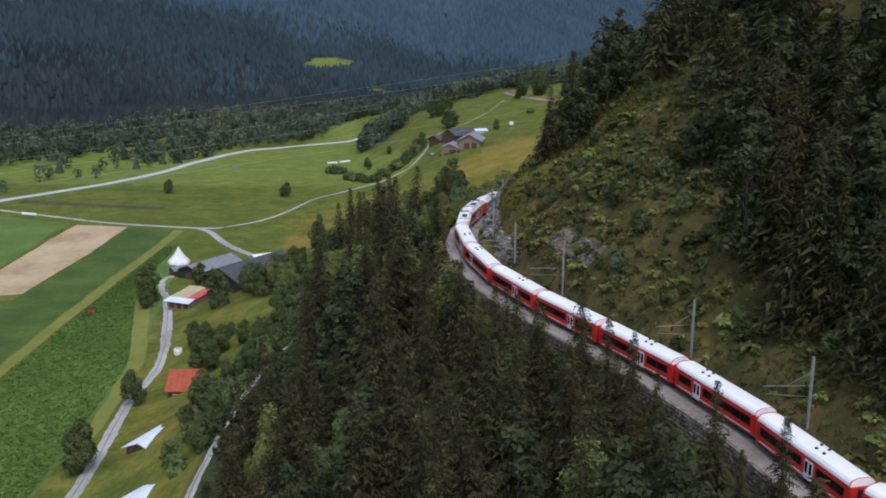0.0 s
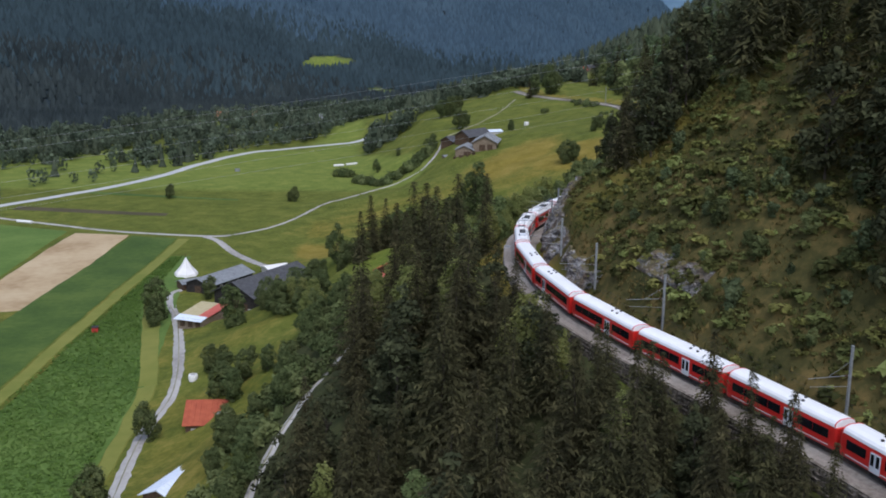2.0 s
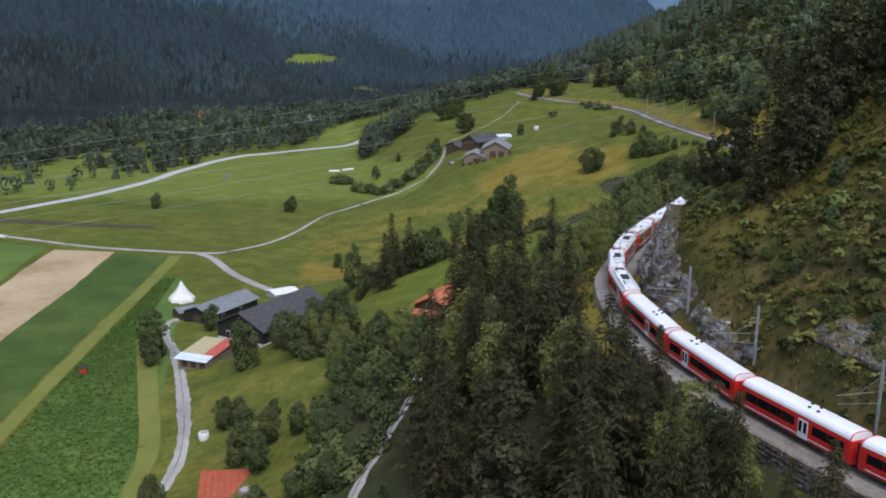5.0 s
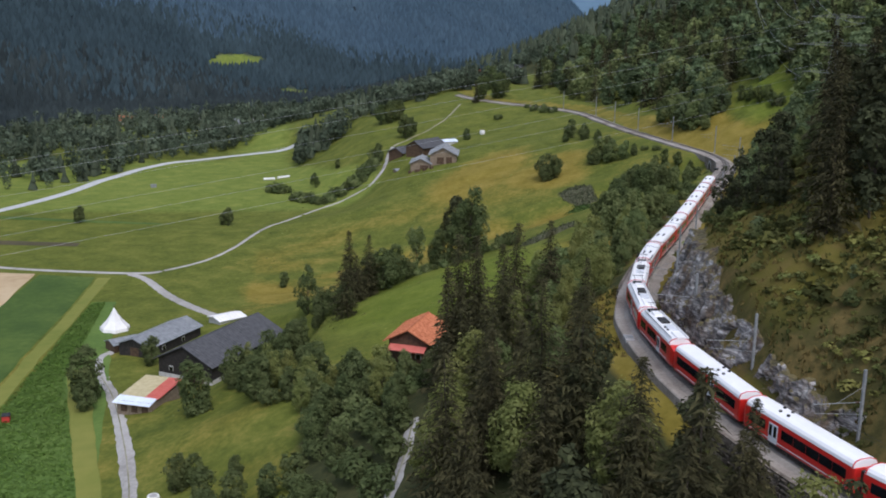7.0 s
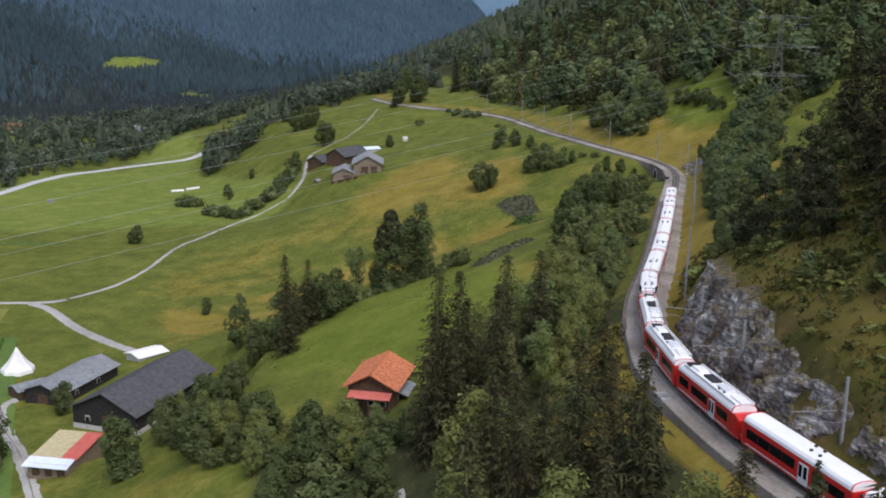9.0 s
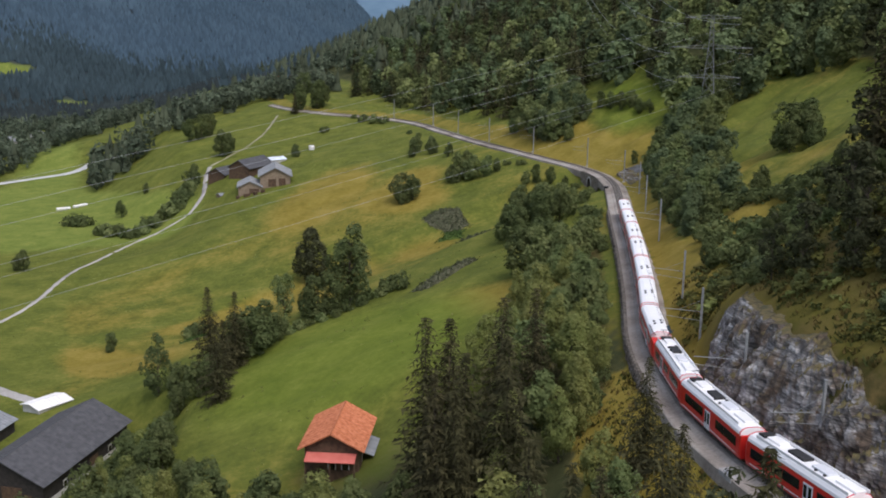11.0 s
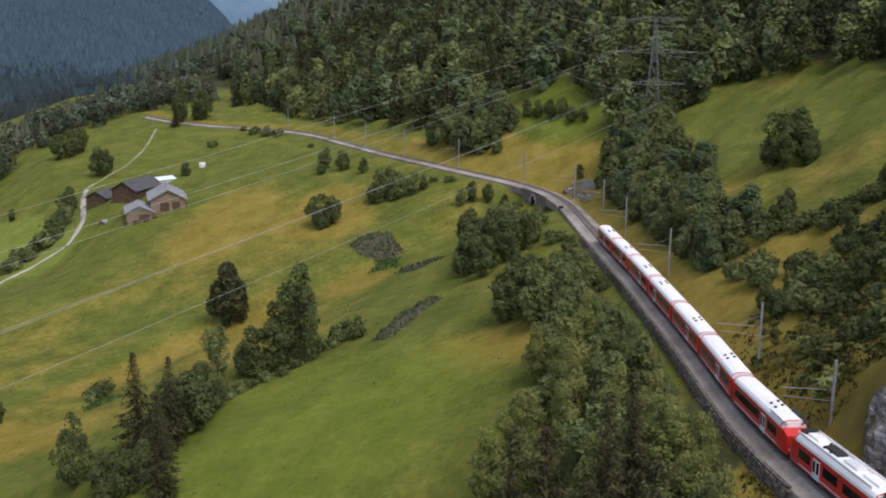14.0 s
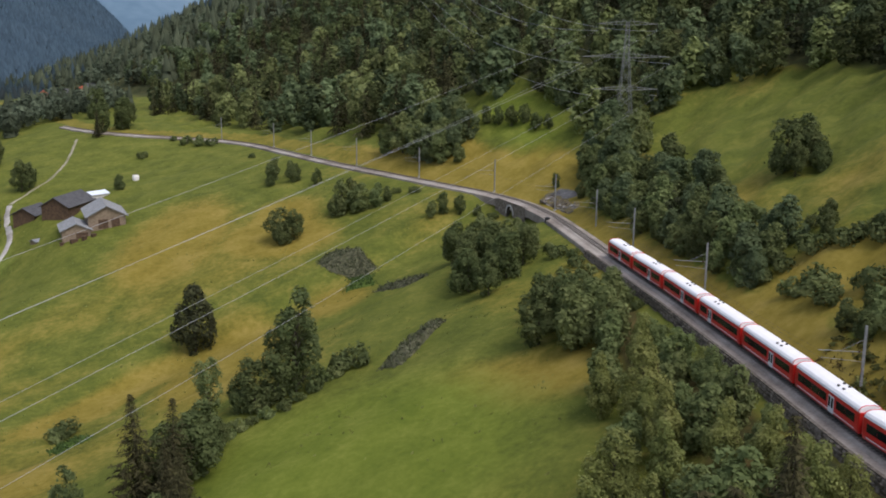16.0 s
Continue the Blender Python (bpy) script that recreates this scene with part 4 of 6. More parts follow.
        if all((px - qx) ** 2 + (py - qy) ** 2 > gap * gap for i in (-1, 0, 1) for j in (-1, 0, 1) for qx, qy in cells.get((c[0] + i, c[1] + j), ())):
            cells.setdefault(c, []).append((px, py))
            out.append((px, py, pd))
            if len(out) >= n:
                break
    return out


# the dark wood below the line
LANE_Y, LANE_X = [40, 140, 175, 202, 240, 262, 275], [-29, -30, -26, -20.5, -12.5, -4, 5]
rows = []
for x, y, d in scatter(265, -45, 45, 25, 250, 4.6, lambda x, y, d: (d < -7.5) & (d > -62) & (x > np.interp(y, LANE_Y, LANE_X)), 1):
    low = RS.rand()
    near = np.interp(-d, [6, 8, 14, 20, 30, 50], [0.52, 0.66, 0.92, 1.02, 1.08, 1.1])
    if (y > 211 and y < 239 and d > -11) or (y > 178 and y < 212 and d > -9.5):
        continue
    if y > 214 and d > -22:
        rows.append(("broad", x, y, 0.45 + 0.35 * RS.rand()))
    else:
        rows.append(("broad", x, y, (0.8 + 0.5 * RS.rand()) * min(1, near + 0.15)) if low < 0.12 else ("spruce" if low < 0.86 else "pine", x, y, (0.72 + 0.38 * RS.rand()) * near))
for x, y, d in scatter(190, -10, 60, 25, 330, 2.5, lambda x, y, d: (d < -5.4) & (d > -10) & ((y < 212) | (y > 238)) & ((y < 180) | (y > 212) | (d < -7.5)), 33):
    rows.append(("bush", x, y, 0.5 + 0.7 * RS.rand()))
for x, y, d in scatter(78, -10, 60, 40, 180, 3.4, lambda x, y, d: (d < -5.6) & (d > -13), 36):
    rows.append(("spruce", x, y, 0.42 + 0.28 * RS.rand()) if RS.rand() < 0.7 else ("broad", x, y, 0.4 + 0.3 * RS.rand()))
rows += [("spruce", -3.5, 245, 1.02), ("spruce", -12, 246, 1.15), ("spruce", 4, 250, 0.85), ("spruce", -4.9, 160, 1.2), ("spruce", -6.9, 188.7, 1.02), ("spruce", -6.9, 233, 0.99), ("spruce", -15.5, 233.4, 1.04), ("spruce", 1.5, 219, 0.66)]
# trees and scrub beside the line further on
for x, y, d in scatter(75, 0, 62, 244, 322, 3.9, lambda x, y, d: (d < -7) & (d > np.interp(y, [244, 262, 290, 322], [-34, -34, -22, -12])), 2):
    rows.append(("broad" if RS.rand() < 0.6 else "ash", x, y, (0.5 + 0.35 * RS.rand()) * np.interp(-d, [7, 14], [0.7, 1.05])))
for x, y, s in ((51, 367, 0.85), (49, 357, 0.75), (57, 362, 0.85), (63, 364, 0.75), (68, 367, 0.6), (61, 372, 0.88), (66, 380, 0.8), (70, 390, 0.72), (74, 399, 0.62), (78, 404, 0.5), (83, 411, 0.4), (58, 376, 0.9), (69, 378, 0.7), (54, 372, 0.85), (64, 390, 0.8), (68, 398, 0.7), (35, 324, 0.86), (35, 315, 0.9), (39, 315, 0.8), (43, 333, 0.72), (40, 327, 0.85), (38, 321, 0.9),
                (75, 517, 0.66), (78, 507, 0.56), (81, 496, 0.46), (80, 514, 0.5), (72, 511, 0.56), (73, 464, 0.78), (76, 458, 0.72), (80, 455, 0.6), (84, 456, 0.42), (77, 464, 0.7), (70, 462, 0.6), (87, 431, 0.52), (91, 428, 0.46), (94, 424, 0.3), (84, 432, 0.4), (52, 463, 0.86), (54.5, 458, 0.74), (51, 458, 0.6), (113, 461, 0.5), (112, 471, 0.6), (108, 498, 0.5)):
    rows.append((RS.choice(["dark", "dark", "ash"]), x, y, s))
for x, y, d in scatter(60, 20, 105, 300, 430, 3.0, lambda x, y, d: (d < -5.5) & (d > -11), 3):
    rows.append(("bush", x, y, 0.7 + 0.8 * RS.rand()))
for x, y, s in ((92, 453, 0.9), (89, 459, 0.8), (86, 560, 0.8), (80, 613, 1.7), (84, 607, 1.9), (87, 603, 1.4), (78, 624, 0.9)):
    rows.append(("bush", x, y, s))
rows += [("dark", 60, 664, 1.15), ("dark", 70, 670, 1.25), ("fir", 56, 659, 0.6), ("dark", 74, 676, 1.1)]
# the hedge and tall trees in the meadow
for x, y in ((-3, 356), (0, 355.5), (3, 355), (6, 355.5), (9, 356), (12, 356.5), (-5, 356), (-8, 355.5), (-10, 355), (14.5, 357)):
    rows.append(("bush", x, y, 0.7 + 0.4 * RS.rand()))
rows += [("bush", 18, 357, 1.7), ("bush", 16, 358, 1.4), ("column", 13, 427, 0.98), ("birch", 7, 358.5, 1.22), ("birch", 4, 360, 0.85), ("birch", -6.7, 366, 0.8), ("dark", 0, 361, 0.82), ("dark", -1.5, 363, 0.7), ("birch", 10, 362, 0.9)]
for x, y, s, k in ((-28, 320, 0.78, "spruce"), (-22, 341, 0.84, "spruce"), (-25, 335, 0.62, "spruce"), (-26, 346, 0.92, "spruce"), (-18, 345, 1.0, "dark"), (-14.5, 349, 0.9, "dark"), (-21, 348, 0.9, "dark"), (-37.5, 344, 0.82, "birch"), (-34, 336, 0.66, "dark"), (-31, 329, 0.66, "dark"), (-35, 330, 0.5, "dark"), (-11, 352, 0.52, "dark"), (-28, 330, 0.6, "dark")):
    rows.append((k, x, y, s))
rows += [("bush", -23, 407, 1.6), ("bush", -26, 406, 1.3), ("dark", -45, 403, 0.42), ("dark", -72.5, 502, 0.42), ("dark", -70, 502, 0.62), ("dark", -130.4, 510, 0.6)]
# hedges along the hill lane and round the farm
for x, y, s in ((-55, 574, 1.9), (-52, 573, 2.1), (-49, 573, 1.7), (-44, 553, 1.9), (-41, 552, 2.2), (-38, 551, 2.0), (-35, 546, 1.6), (-32, 543, 1.7), (-28, 547, 2.0), (-24, 552, 2.2), (-21, 551, 2.0), (-19.5, 553, 2.3), (-16, 554, 2.4), (-13, 556, 2.2), (-11, 563, 2.4), (-9, 568, 2.4), (-7, 573, 2.2), (-5, 578, 2.4), (60, 610, 1.2)):
    rows.append(("bush", x, y, s))
rows += [("dark", -34.5, 580, 0.6), ("dark", -23.4, 597, 0.42), ("dark", -4, 579, 0.75), ("dark", 11, 600, 1.0), ("dark", 14, 603, 0.8), ("dark", -9, 567, 0.6), ("dark", -14, 556, 0.5), ("dark", 37, 565, 0.5), ("dark", 7, 645, 1.0), ("dark", 12, 650, 0.9), ("dark", 2, 648, 0.9), ("dark", 77, 737, 1.3)]
# the thicket between chalet, barn and lower lane
for x, y, d in scatter(120, -62, -12, 240, 334, 2.7, lambda x, y, d: (np.abs(x - np.interp(y, [240, 258, 270, 290, 310, 334], [-19, -30, -38, -47, -44, -44])) < np.interp(y, [240, 262, 300, 334], [5, 8, 7, 3])) & (np.hypot((x + 15.6) / 11, (y - 276) / 11) > 1), 31):
    rows.append(("dark" if RS.rand() < 0.75 else "broad", x, y, 0.42 + 0.36 * RS.rand()) if RS.rand() < 0.7 else ("bush", x, y, 1.0 + 0.5 * RS.rand()))
for x, y, d in scatter(75, -56, -22, 165, 268, 3.1, lambda x, y, d: (x < np.interp(y, LANE_Y, LANE_X) - np.interp(y, [165, 202, 240], [12, 9, 6])) & (x > np.interp(y, [165, 205, 235, 268], [-50, -44, -40, -34])), 32):
    rows.append(("bush", x, y, 0.8 + 0.9 * RS.rand()) if RS.rand() < 0.75 else ("dark", x, y, 0.4 + 0.2 * RS.rand()))
rows += [("dark", -60, 284, 0.92), ("dark", -85, 301, 0.62), ("dark", -67, 223, 0.72), ("dark", -67.5, 187, 0.92), ("dark", -86.7, 307, 1.05), ("dark", -60, 251, 0.6), ("dark", -57, 252, 0.5), ("dark", -54, 240, 0.64), ("dark", -53, 232, 0.7), ("dark", -50, 226, 0.6), ("dark", -49, 234, 0.6), ("dark", -49.5, 249, 0.32), ("dark", -43.5, 232, 0.5), ("dark", -75.5, 330, 0.62), ("spruce", -60, 291, 0.36), ("dark", -48, 206, 0.55), ("dark", -45, 190, 0.6), ("dark", -57, 334, 0.4)]
# the steep slope above the line: single trees near the track, a closed wood higher up
steep = []
for x, y, d in scatter(280, 5, 130, 10, 250, 4.2, lambda x, y, d: (d > np.interp(y, [0, 60, 110, 140, 178, 190, 235, 262], [9, 12, 15, 28, 28, 15, 13, 13]) + 4 * np.sin(y / 9 + x / 7)) & (d < 75) & ((np.sin(x * 0.11 + 1) + np.sin(y * 0.09 + x * 0.05) > -1.2) | (d > 40)), 4):
    (rows if d < 30 else steep).append(("pine" if RS.rand() < 0.45 else "fir", x, y, (0.66 + 0.42 * RS.rand()) * np.interp(d, [10, 30], [0.65, 1])))
for x, y, d in scatter(110, 20, 100, 45, 146, 3.7, lambda x, y, d: (d > np.interp(y, [45, 100, 125, 138, 146], [12, 12, 13, 15, 28])) & (d < 42), 63):
    (rows if d < 24 else steep).append(("fir" if RS.rand() < 0.7 else "pine", x, y, 0.75 + 0.35 * RS.rand()))
joined("slope_wood", steep, "dark spruce and pine wood on the steep slope", 2, vary=0.4)
young = []
for x, y, d in scatter(230, 10, 110, 15, 165, 2.4, lambda x, y, d: (d > np.interp(y, [15, 120, 150], [10, 9, 9])) & (d < np.interp(y, [15, 110, 165], [30, 30, 22])) & (rough(x, y, 19, 2) > -0.4), 35):
    young.append(("mid" if RS.rand() < 0.5 else "dark", x, y, 0.16 + 0.22 * RS.rand() ** 1.5))
for x, y, d in scatter(170, -5, 90, 120, 270, 3.0, lambda x, y, d: (d > 11) & (d < 46) & (rough(x, y, 27, 5) > -0.1), 37):
    young.append(("dark" if RS.rand() < 0.6 else "mid", x, y, 0.12 + 0.20 * RS.rand() ** 1.5))
joined("slope_scrub", young, "young broadleaf shrubs on the steep slope", 3, (1.1, 0.9))
low_scrub = []
for x, y, d in scatter(3600, -2, 100, 20, 275, 0.95, lambda x, y, d: (d > 6.5 + 2.0 * np.sin(y * 0.4)) & (d < 50) & (rough(x, y, 17, 4) + 0.6 * rough(x, y, 6, 9) > np.interp(y, [150, 180, 230, 255], [-0.5, -0.22, -0.22, -0.45])) & ~((d < 11) & (y > 182) & (y < 242)), 5):
    low_scrub.append(("bush", x, y, 0.22 + 0.62 * RS.rand() ** 2.2))
for x, y, d in scatter(900, 0, 70, 172, 266, 1.0, lambda x, y, d: (d > np.interp(y, [172, 200, 212, 240, 250], [8, 8, 11, 11, 8])) & (d < 36) & (rough(x, y, 7, 12) > -0.25), 38):
    low_scrub.append(("bush", x, y, 0.14 + 0.30 * RS.rand() ** 1.6))
joined("slope_scrub", low_scrub, "dense low green and olive scrub on the steep slope", 5, (1.1, 0.85), 0.36, 0.45)


# wooded slope above the line further on
upper = []
for x, y, d in scatter(280, 30, 230, 255, 500, 5.4, lambda x, y, d: ((y > 302) | (d > 62)) & (d > np.interp(y, [255, 300, 360, 390, 405, 430, 480], [11, 11, 10, 9, 14, 26, 40])) & (d < 130) & (pasture(x, y) < 0.45), 6):
    kind = "pine" if RS.rand() < 0.10 else RS.choice(["mid", "ash", "dark"], p=[0.4, 0.35, 0.25])
    (rows if d < 34 else upper).append((kind, x, y, (0.7 + 0.5 * RS.rand()) * np.interp(d, [9, 20], [0.7, 1.05])))
for x, y, s in ((107, 327, 0.75), (103, 330, 0.9), (109, 331, 0.8), (101, 326, 0.6), (105, 323, 0.55), (111, 411, 0.35), (166, 403, 0.7), (131, 471, 0.48), (132, 466, 0.55), (133, 460, 0.55), (134, 455, 0.55), (134, 449, 0.5), (135, 444, 0.4), (116, 478, 0.8), (118, 470, 0.85), (113, 492, 0.9), (110, 500, 0.8)):
    rows.append(("dark", x, y, s))
for x, y, d in scatter(110, 44, 130, 285, 402, 3.6, lambda x, y, d: (y > 300) & (d > 9) & (d < np.interp(y, [300, 326, 360, 400], [20, 23, 25, 24])), 61):
    rows.append((RS.choice(["mid", "ash", "dark"]), x, y, (0.55 + 0.38 * RS.rand()) * np.interp(d, [7, 14], [0.55, 1.0])))
for x, y, d in scatter(26, 102, 134, 462, 500, 4.2, lambda x, y, d: ((x - 117) / 9) ** 2 + ((y - 480) / 17) ** 2 < 1, 62):
    rows.append((RS.choice(["mid", "ash"]), x, y, 0.75 + 0.4 * RS.rand()))
for x, y, d in scatter(150, 15, 100, 236, 350, 2.4, lambda x, y, d: (d > 9) & (d < np.interp(y, [236, 290, 305, 350], [34, 36, 24, 22])) & (rough(x, y, 14, 6) > -0.15), 64):
    rows.append(("bush", x, y, 0.7 + 0.8 * RS.rand()) if RS.rand() < 0.8 else ("dark", x, y, 0.25 + 0.2 * RS.rand()))
joined("hillside_wood", upper, "mixed broadleaf wood above the hillside meadows", 4, vary=0.5)
hill = []
for x, y, d in scatter(330, 104, 300, 480, 780, 6.2, lambda x, y, d: (d > np.interp(y, [480, 500, 540, 600, 640, 690, 780], [46, 30, 17, 17, 30, 42, 60])) & (x < 270), 7):
    hill.append((RS.choice(["mid", "ash", "dark"], p=[0.4, 0.4, 0.2]), x, y, 0.9 + 0.75 * RS.rand()) if RS.rand() < 0.6 else ("fir", x, y, 0.75 + 0.35 * RS.rand()))
joined("hillside_wood", hill, "mixed broadleaf wood on the hillside above the railway", 4, vary=0.5)
plants(rows)


# ---- far woods ----
def far_wood(name, points, hs, material, label, conifer=True, seed=0, tiers=2, heights=None):
    rs = np.random.RandomState(seed)
    p = np.array([(x, y) for x, y, *_ in points])
    z = height(p[:, 0], p[:, 1]) if heights is None else heights
    vs, fs = [], []
    n = len(p)
    hh = hs[0] + (hs[1] - hs[0]) * rs.rand(n)
    if conifer:
        k = 7 if tiers > 1 else 5
        for f0, f1, rr in ((0.0, 0.72, 0.24), (0.36, 1.0, 0.15))[:tiers] if tiers > 1 else ((-0.1, 0.9, 0.34),):
            a = 2 * math.pi * np.arange(k)[None, :] / k + rs.rand(n, 1) * 6
            r = rr * hh[:, None] * (0.7 + 0.6 * rs.rand(n, k))
            ring = np.stack([p[:, :1] + r * np.cos(a), p[:, 1:] + r * np.sin(a), z[:, None] + (f0 + 0.06 * rs.rand(n, k)) * hh[:, None]], -1)
            tip = np.stack([p[:, 0], p[:, 1], z + f1 * hh], -1)[:, None]
            base = sum(len(v) for v in vs)
            vs.append(np.concatenate([ring, tip], 1).reshape(-1, 3))
            i = np.arange(n)[:, None] * (k + 1) + base
            fs.append(np.stack([i + np.arange(k), i + (np.arange(k) + 1) % k, np.repeat(i + k, k, 1)], -1).reshape(-1, 3))
    else:
        q = 54
        c = rs.randn(n, q, 3)
        c /= np.linalg.norm(c, axis=2)[..., None]
        nr = c + 0.35 * rs.randn(n, q, 3)
        c = c * (0.30 * hh)[:, None, None] * (0.7 + 0.45 * rs.rand(n, q, 1)) * np.array([1, 1, 1.25])
        c += np.stack([p[:, 0], p[:, 1], z + 0.48 * hh], -1)[:, None]
        u = np.cross(nr, rs.randn(n, q, 3))
        u /= np.linalg.norm(u, axis=2)[..., None]
        v = np.cross(nr, u)
        v /= np.linalg.norm(v, axis=2)[..., None]
        s = (0.092 * hh)[:, None, None] * (0.6 + 0.8 * rs.rand(n, q, 1))
        vs.append(np.stack([c + u * s, c - u * s * 0.5 + v * s * 0.9, c - u * s * 0.5 - v * s * 0.9], 2).reshape(-1, 3))
        fs.append(np.arange(n * q * 3).reshape(-1, 3))
    ob = mesh_part(name, np.concatenate(vs), np.concatenate(fs), material, smooth=conifer)
    if not conifer:
        tint(ob, np.repeat(0.8 * rs.rand(n) - 0.4, 54 * 3))
    return tagged(ob, label, "woodland", kind="stuff")


def points_where(n, x0, x1, y0, y1, ok, seed):
    rs = np.random.RandomState(seed)
    x, y = rs.uniform(x0, x1, n), rs.uniform(y0, y1, n)
    keep = ok(x, y)
    return np.stack([x[keep], y[keep]], 1)


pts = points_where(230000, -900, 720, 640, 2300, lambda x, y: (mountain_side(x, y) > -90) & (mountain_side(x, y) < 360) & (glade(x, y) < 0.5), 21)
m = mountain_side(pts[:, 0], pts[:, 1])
# higher and farther trees get a colour with more painted haze
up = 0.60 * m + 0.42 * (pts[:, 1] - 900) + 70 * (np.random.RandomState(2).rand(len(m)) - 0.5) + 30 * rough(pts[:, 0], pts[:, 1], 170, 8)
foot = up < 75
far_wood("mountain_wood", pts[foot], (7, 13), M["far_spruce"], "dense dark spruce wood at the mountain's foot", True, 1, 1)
far_wood("mountain_wood", pts[~foot & (up < 215)], (7, 12), M["faint_haze_spruce"], "spruce wood covering the mountainside, coloured with faint blue haze", True, 8, 1)
far_wood("mountain_wood", pts[up >= 215], (8, 14), M["haze_spruce"], "spruce wood high on the mountain, coloured with thicker blue haze", True, 9, 1)


# the haze over the far floor is in these trees' colour
pts = points_where(5200, -260, 480, 1130, 2500, lambda x, y: (mountain_side(x, y) < -5) & (glade(x, y) < 0.3) & (rough(x, y, 160, 5) > -0.45), 29)
far_wood("valley_wood", pts, (12, 22), M["faint_haze_spruce"], "trees on the far valley floor, coloured with blue haze", True, 12)


def valley_belt(x, y):
    """Share of the valley floor under trees: belts along river and road, meadow strips between."""
    p, q = (x + 205) * 0.86 - (y - 493) * 0.5, (x + 205) * 0.5 + (y - 493) * 0.86
    p = p + 10 * rough(x, y, 90, 3)
    share = np.where((p < -82) & (p > -176), 0.9, 0.0)
    share = np.where((p < -10) & (p > -64) & (q > 118), 0.85, share)
    share = np.where((p < -8) & (p > -66) & (q <= 118) & (rough(x, y, 40, 4) > 0.15), 0.22, share)
    share = np.where((q > 300) & (p < -12) & (rough(x, y, 60, 9) > -0.35), np.maximum(share, 0.6), share)
    share = np.where((p < -176) & (rough(x, y, 50, 2) > 0.0), 0.5, share)
    return share * (1 - glade(x, y))


ROAD_Y, ROAD_X = [405, 483, 512, 537, 578, 622, 666, 683, 706, 722, 752, 810, 900, 1150], [-257, -210, -191, -175, -159, -146, -128, -111, -89, -69, -51, -31, -7, 25]
pts = points_where(17000, -480, 60, 440, 1150, lambda x, y: (mountain_side(x, y) < -75) & (x < np.interp(y, ROAD_Y, ROAD_X)) & (np.random.RandomState(6).rand(len(x)) < valley_belt(x, y)), 22)
far_wood("valley_wood", pts[::2], (7, 13), M["far_leaf"], "grey-green broadleaf trees along the valley river", False, 2)
far_wood("valley_wood", pts[1::7], (7, 13), M["hill_spruce"], "dark conifers among the valley trees", True, 13)
hill = []
for x, y, d in scatter(420, 165, 330, 640, 980, 7.5, lambda x, y, d: (x > np.interp(y, [640, 700, 900, 980], [190, 182, 168, 165])), 41):
    hill.append(("fir", x, y, 0.7 + 0.4 * RS.rand()) if RS.rand() < 0.5 else ("mid" if RS.rand() < 0.5 else "dark", x, y, 1.0 + 0.5 * RS.rand()))
for x, y, d in scatter(330, 150, 270, 200, 640, 7.0, lambda x, y, d: (x > np.interp(y, [200, 262, 300, 420, 520, 640], [150, 160, 190, 192, 215, 215])), 42):
    hill.append(("fir", x, y, 0.65 + 0.35 * RS.rand()) if RS.rand() < 0.45 else ("mid" if RS.rand() < 0.5 else "dark", x, y, 0.9 + 0.5 * RS.rand()))
joined("hill_wood", hill, "mixed conifer and broadleaf wood on the hill", 7, vary=0.5)
pts = points_where(2600, 110, 600, 900, 1350, lambda x, y: (x > np.interp(y, [900, 1350], [165, 150])), 23)
far_wood("hill_wood", pts[::2], (10, 18), M["far_leaf"], "mixed broadleaf wood on the hill above the railway", False, 3)
far_wood("hill_wood", pts[1::2], (14, 22), M["hill_spruce"], "dark spruces among the wood on the hill", True, 4)
pts = points_where(1700, -44, 112, 640, 880, lambda x, y: (y > 652 + (x + 34) * 0.93 + 9 * rough(x, y, 40, 2)) & (y < 652 + (x + 34) * 0.93 + 70 + 25 * rough(x, y, 90, 6)) & (mountain_side(x, y) < -40), 24)
far_wood("meadow_edge_wood", pts[::2], (8, 15), M["far_leaf"], "broadleaf trees along the meadow edge", False, 5)
far_wood("meadow_edge_wood", pts[1::7], (11, 17), M["hill_spruce"], "dark conifers along the meadow edge", True, 14)
pts = points_where(4500, 120, 460, -80, 900, lambda x, y: (x > np.interp(y, [-80, 0, 60, 160, 200, 262, 640, 900], [175, 155, 150, 128, 190, 255, 270, 330])), 25)
far_wood("hill_wood", pts, (12, 20), M["hill_spruce"], "dark conifers high on the steep slope", True, 6)


# ---- distant mountains ----
def mountains():
    n, m = 90, 26
    a = np.radians(np.linspace(-75, 95, n))
    u = np.linspace(0, 1, m)
    A, U = np.meshgrid(a, u)
    r = 2300 + 1900 * U
    x, y = r * np.sin(A), r * np.cos(A)
    ridge = 560 + 170 * np.sin(A * 5 + 1) + 90 * np.sin(A * 13) + 330 * np.exp(-((A - 0.25) / 0.3) ** 2)
    z = -40 + ridge * U ** 1.1 + 60 * rough(x, y, 700, 3) * U + 26 * rough(x, y, 240, 5)
    i = (np.arange(m - 1)[:, None] * n + np.arange(n - 1)).ravel()
    # forest colour is pale blue because the distance haze is painted in
    mt = mat("haze_blue_forest", [(0.100, 0.160, 0.215), (0.125, 0.190, 0.245), (0.160, 0.225, 0.275)], 0.03, 1.0, bump=0.9, bump_scale=0.05, spec=0.0, space="World", coarse=0.003)
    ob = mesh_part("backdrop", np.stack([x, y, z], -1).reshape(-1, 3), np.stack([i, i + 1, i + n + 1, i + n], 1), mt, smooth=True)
    tagged(ob, "distant wooded mountains closing the valley, coloured with blue haze", "mountains", kind="structure")


mountains()


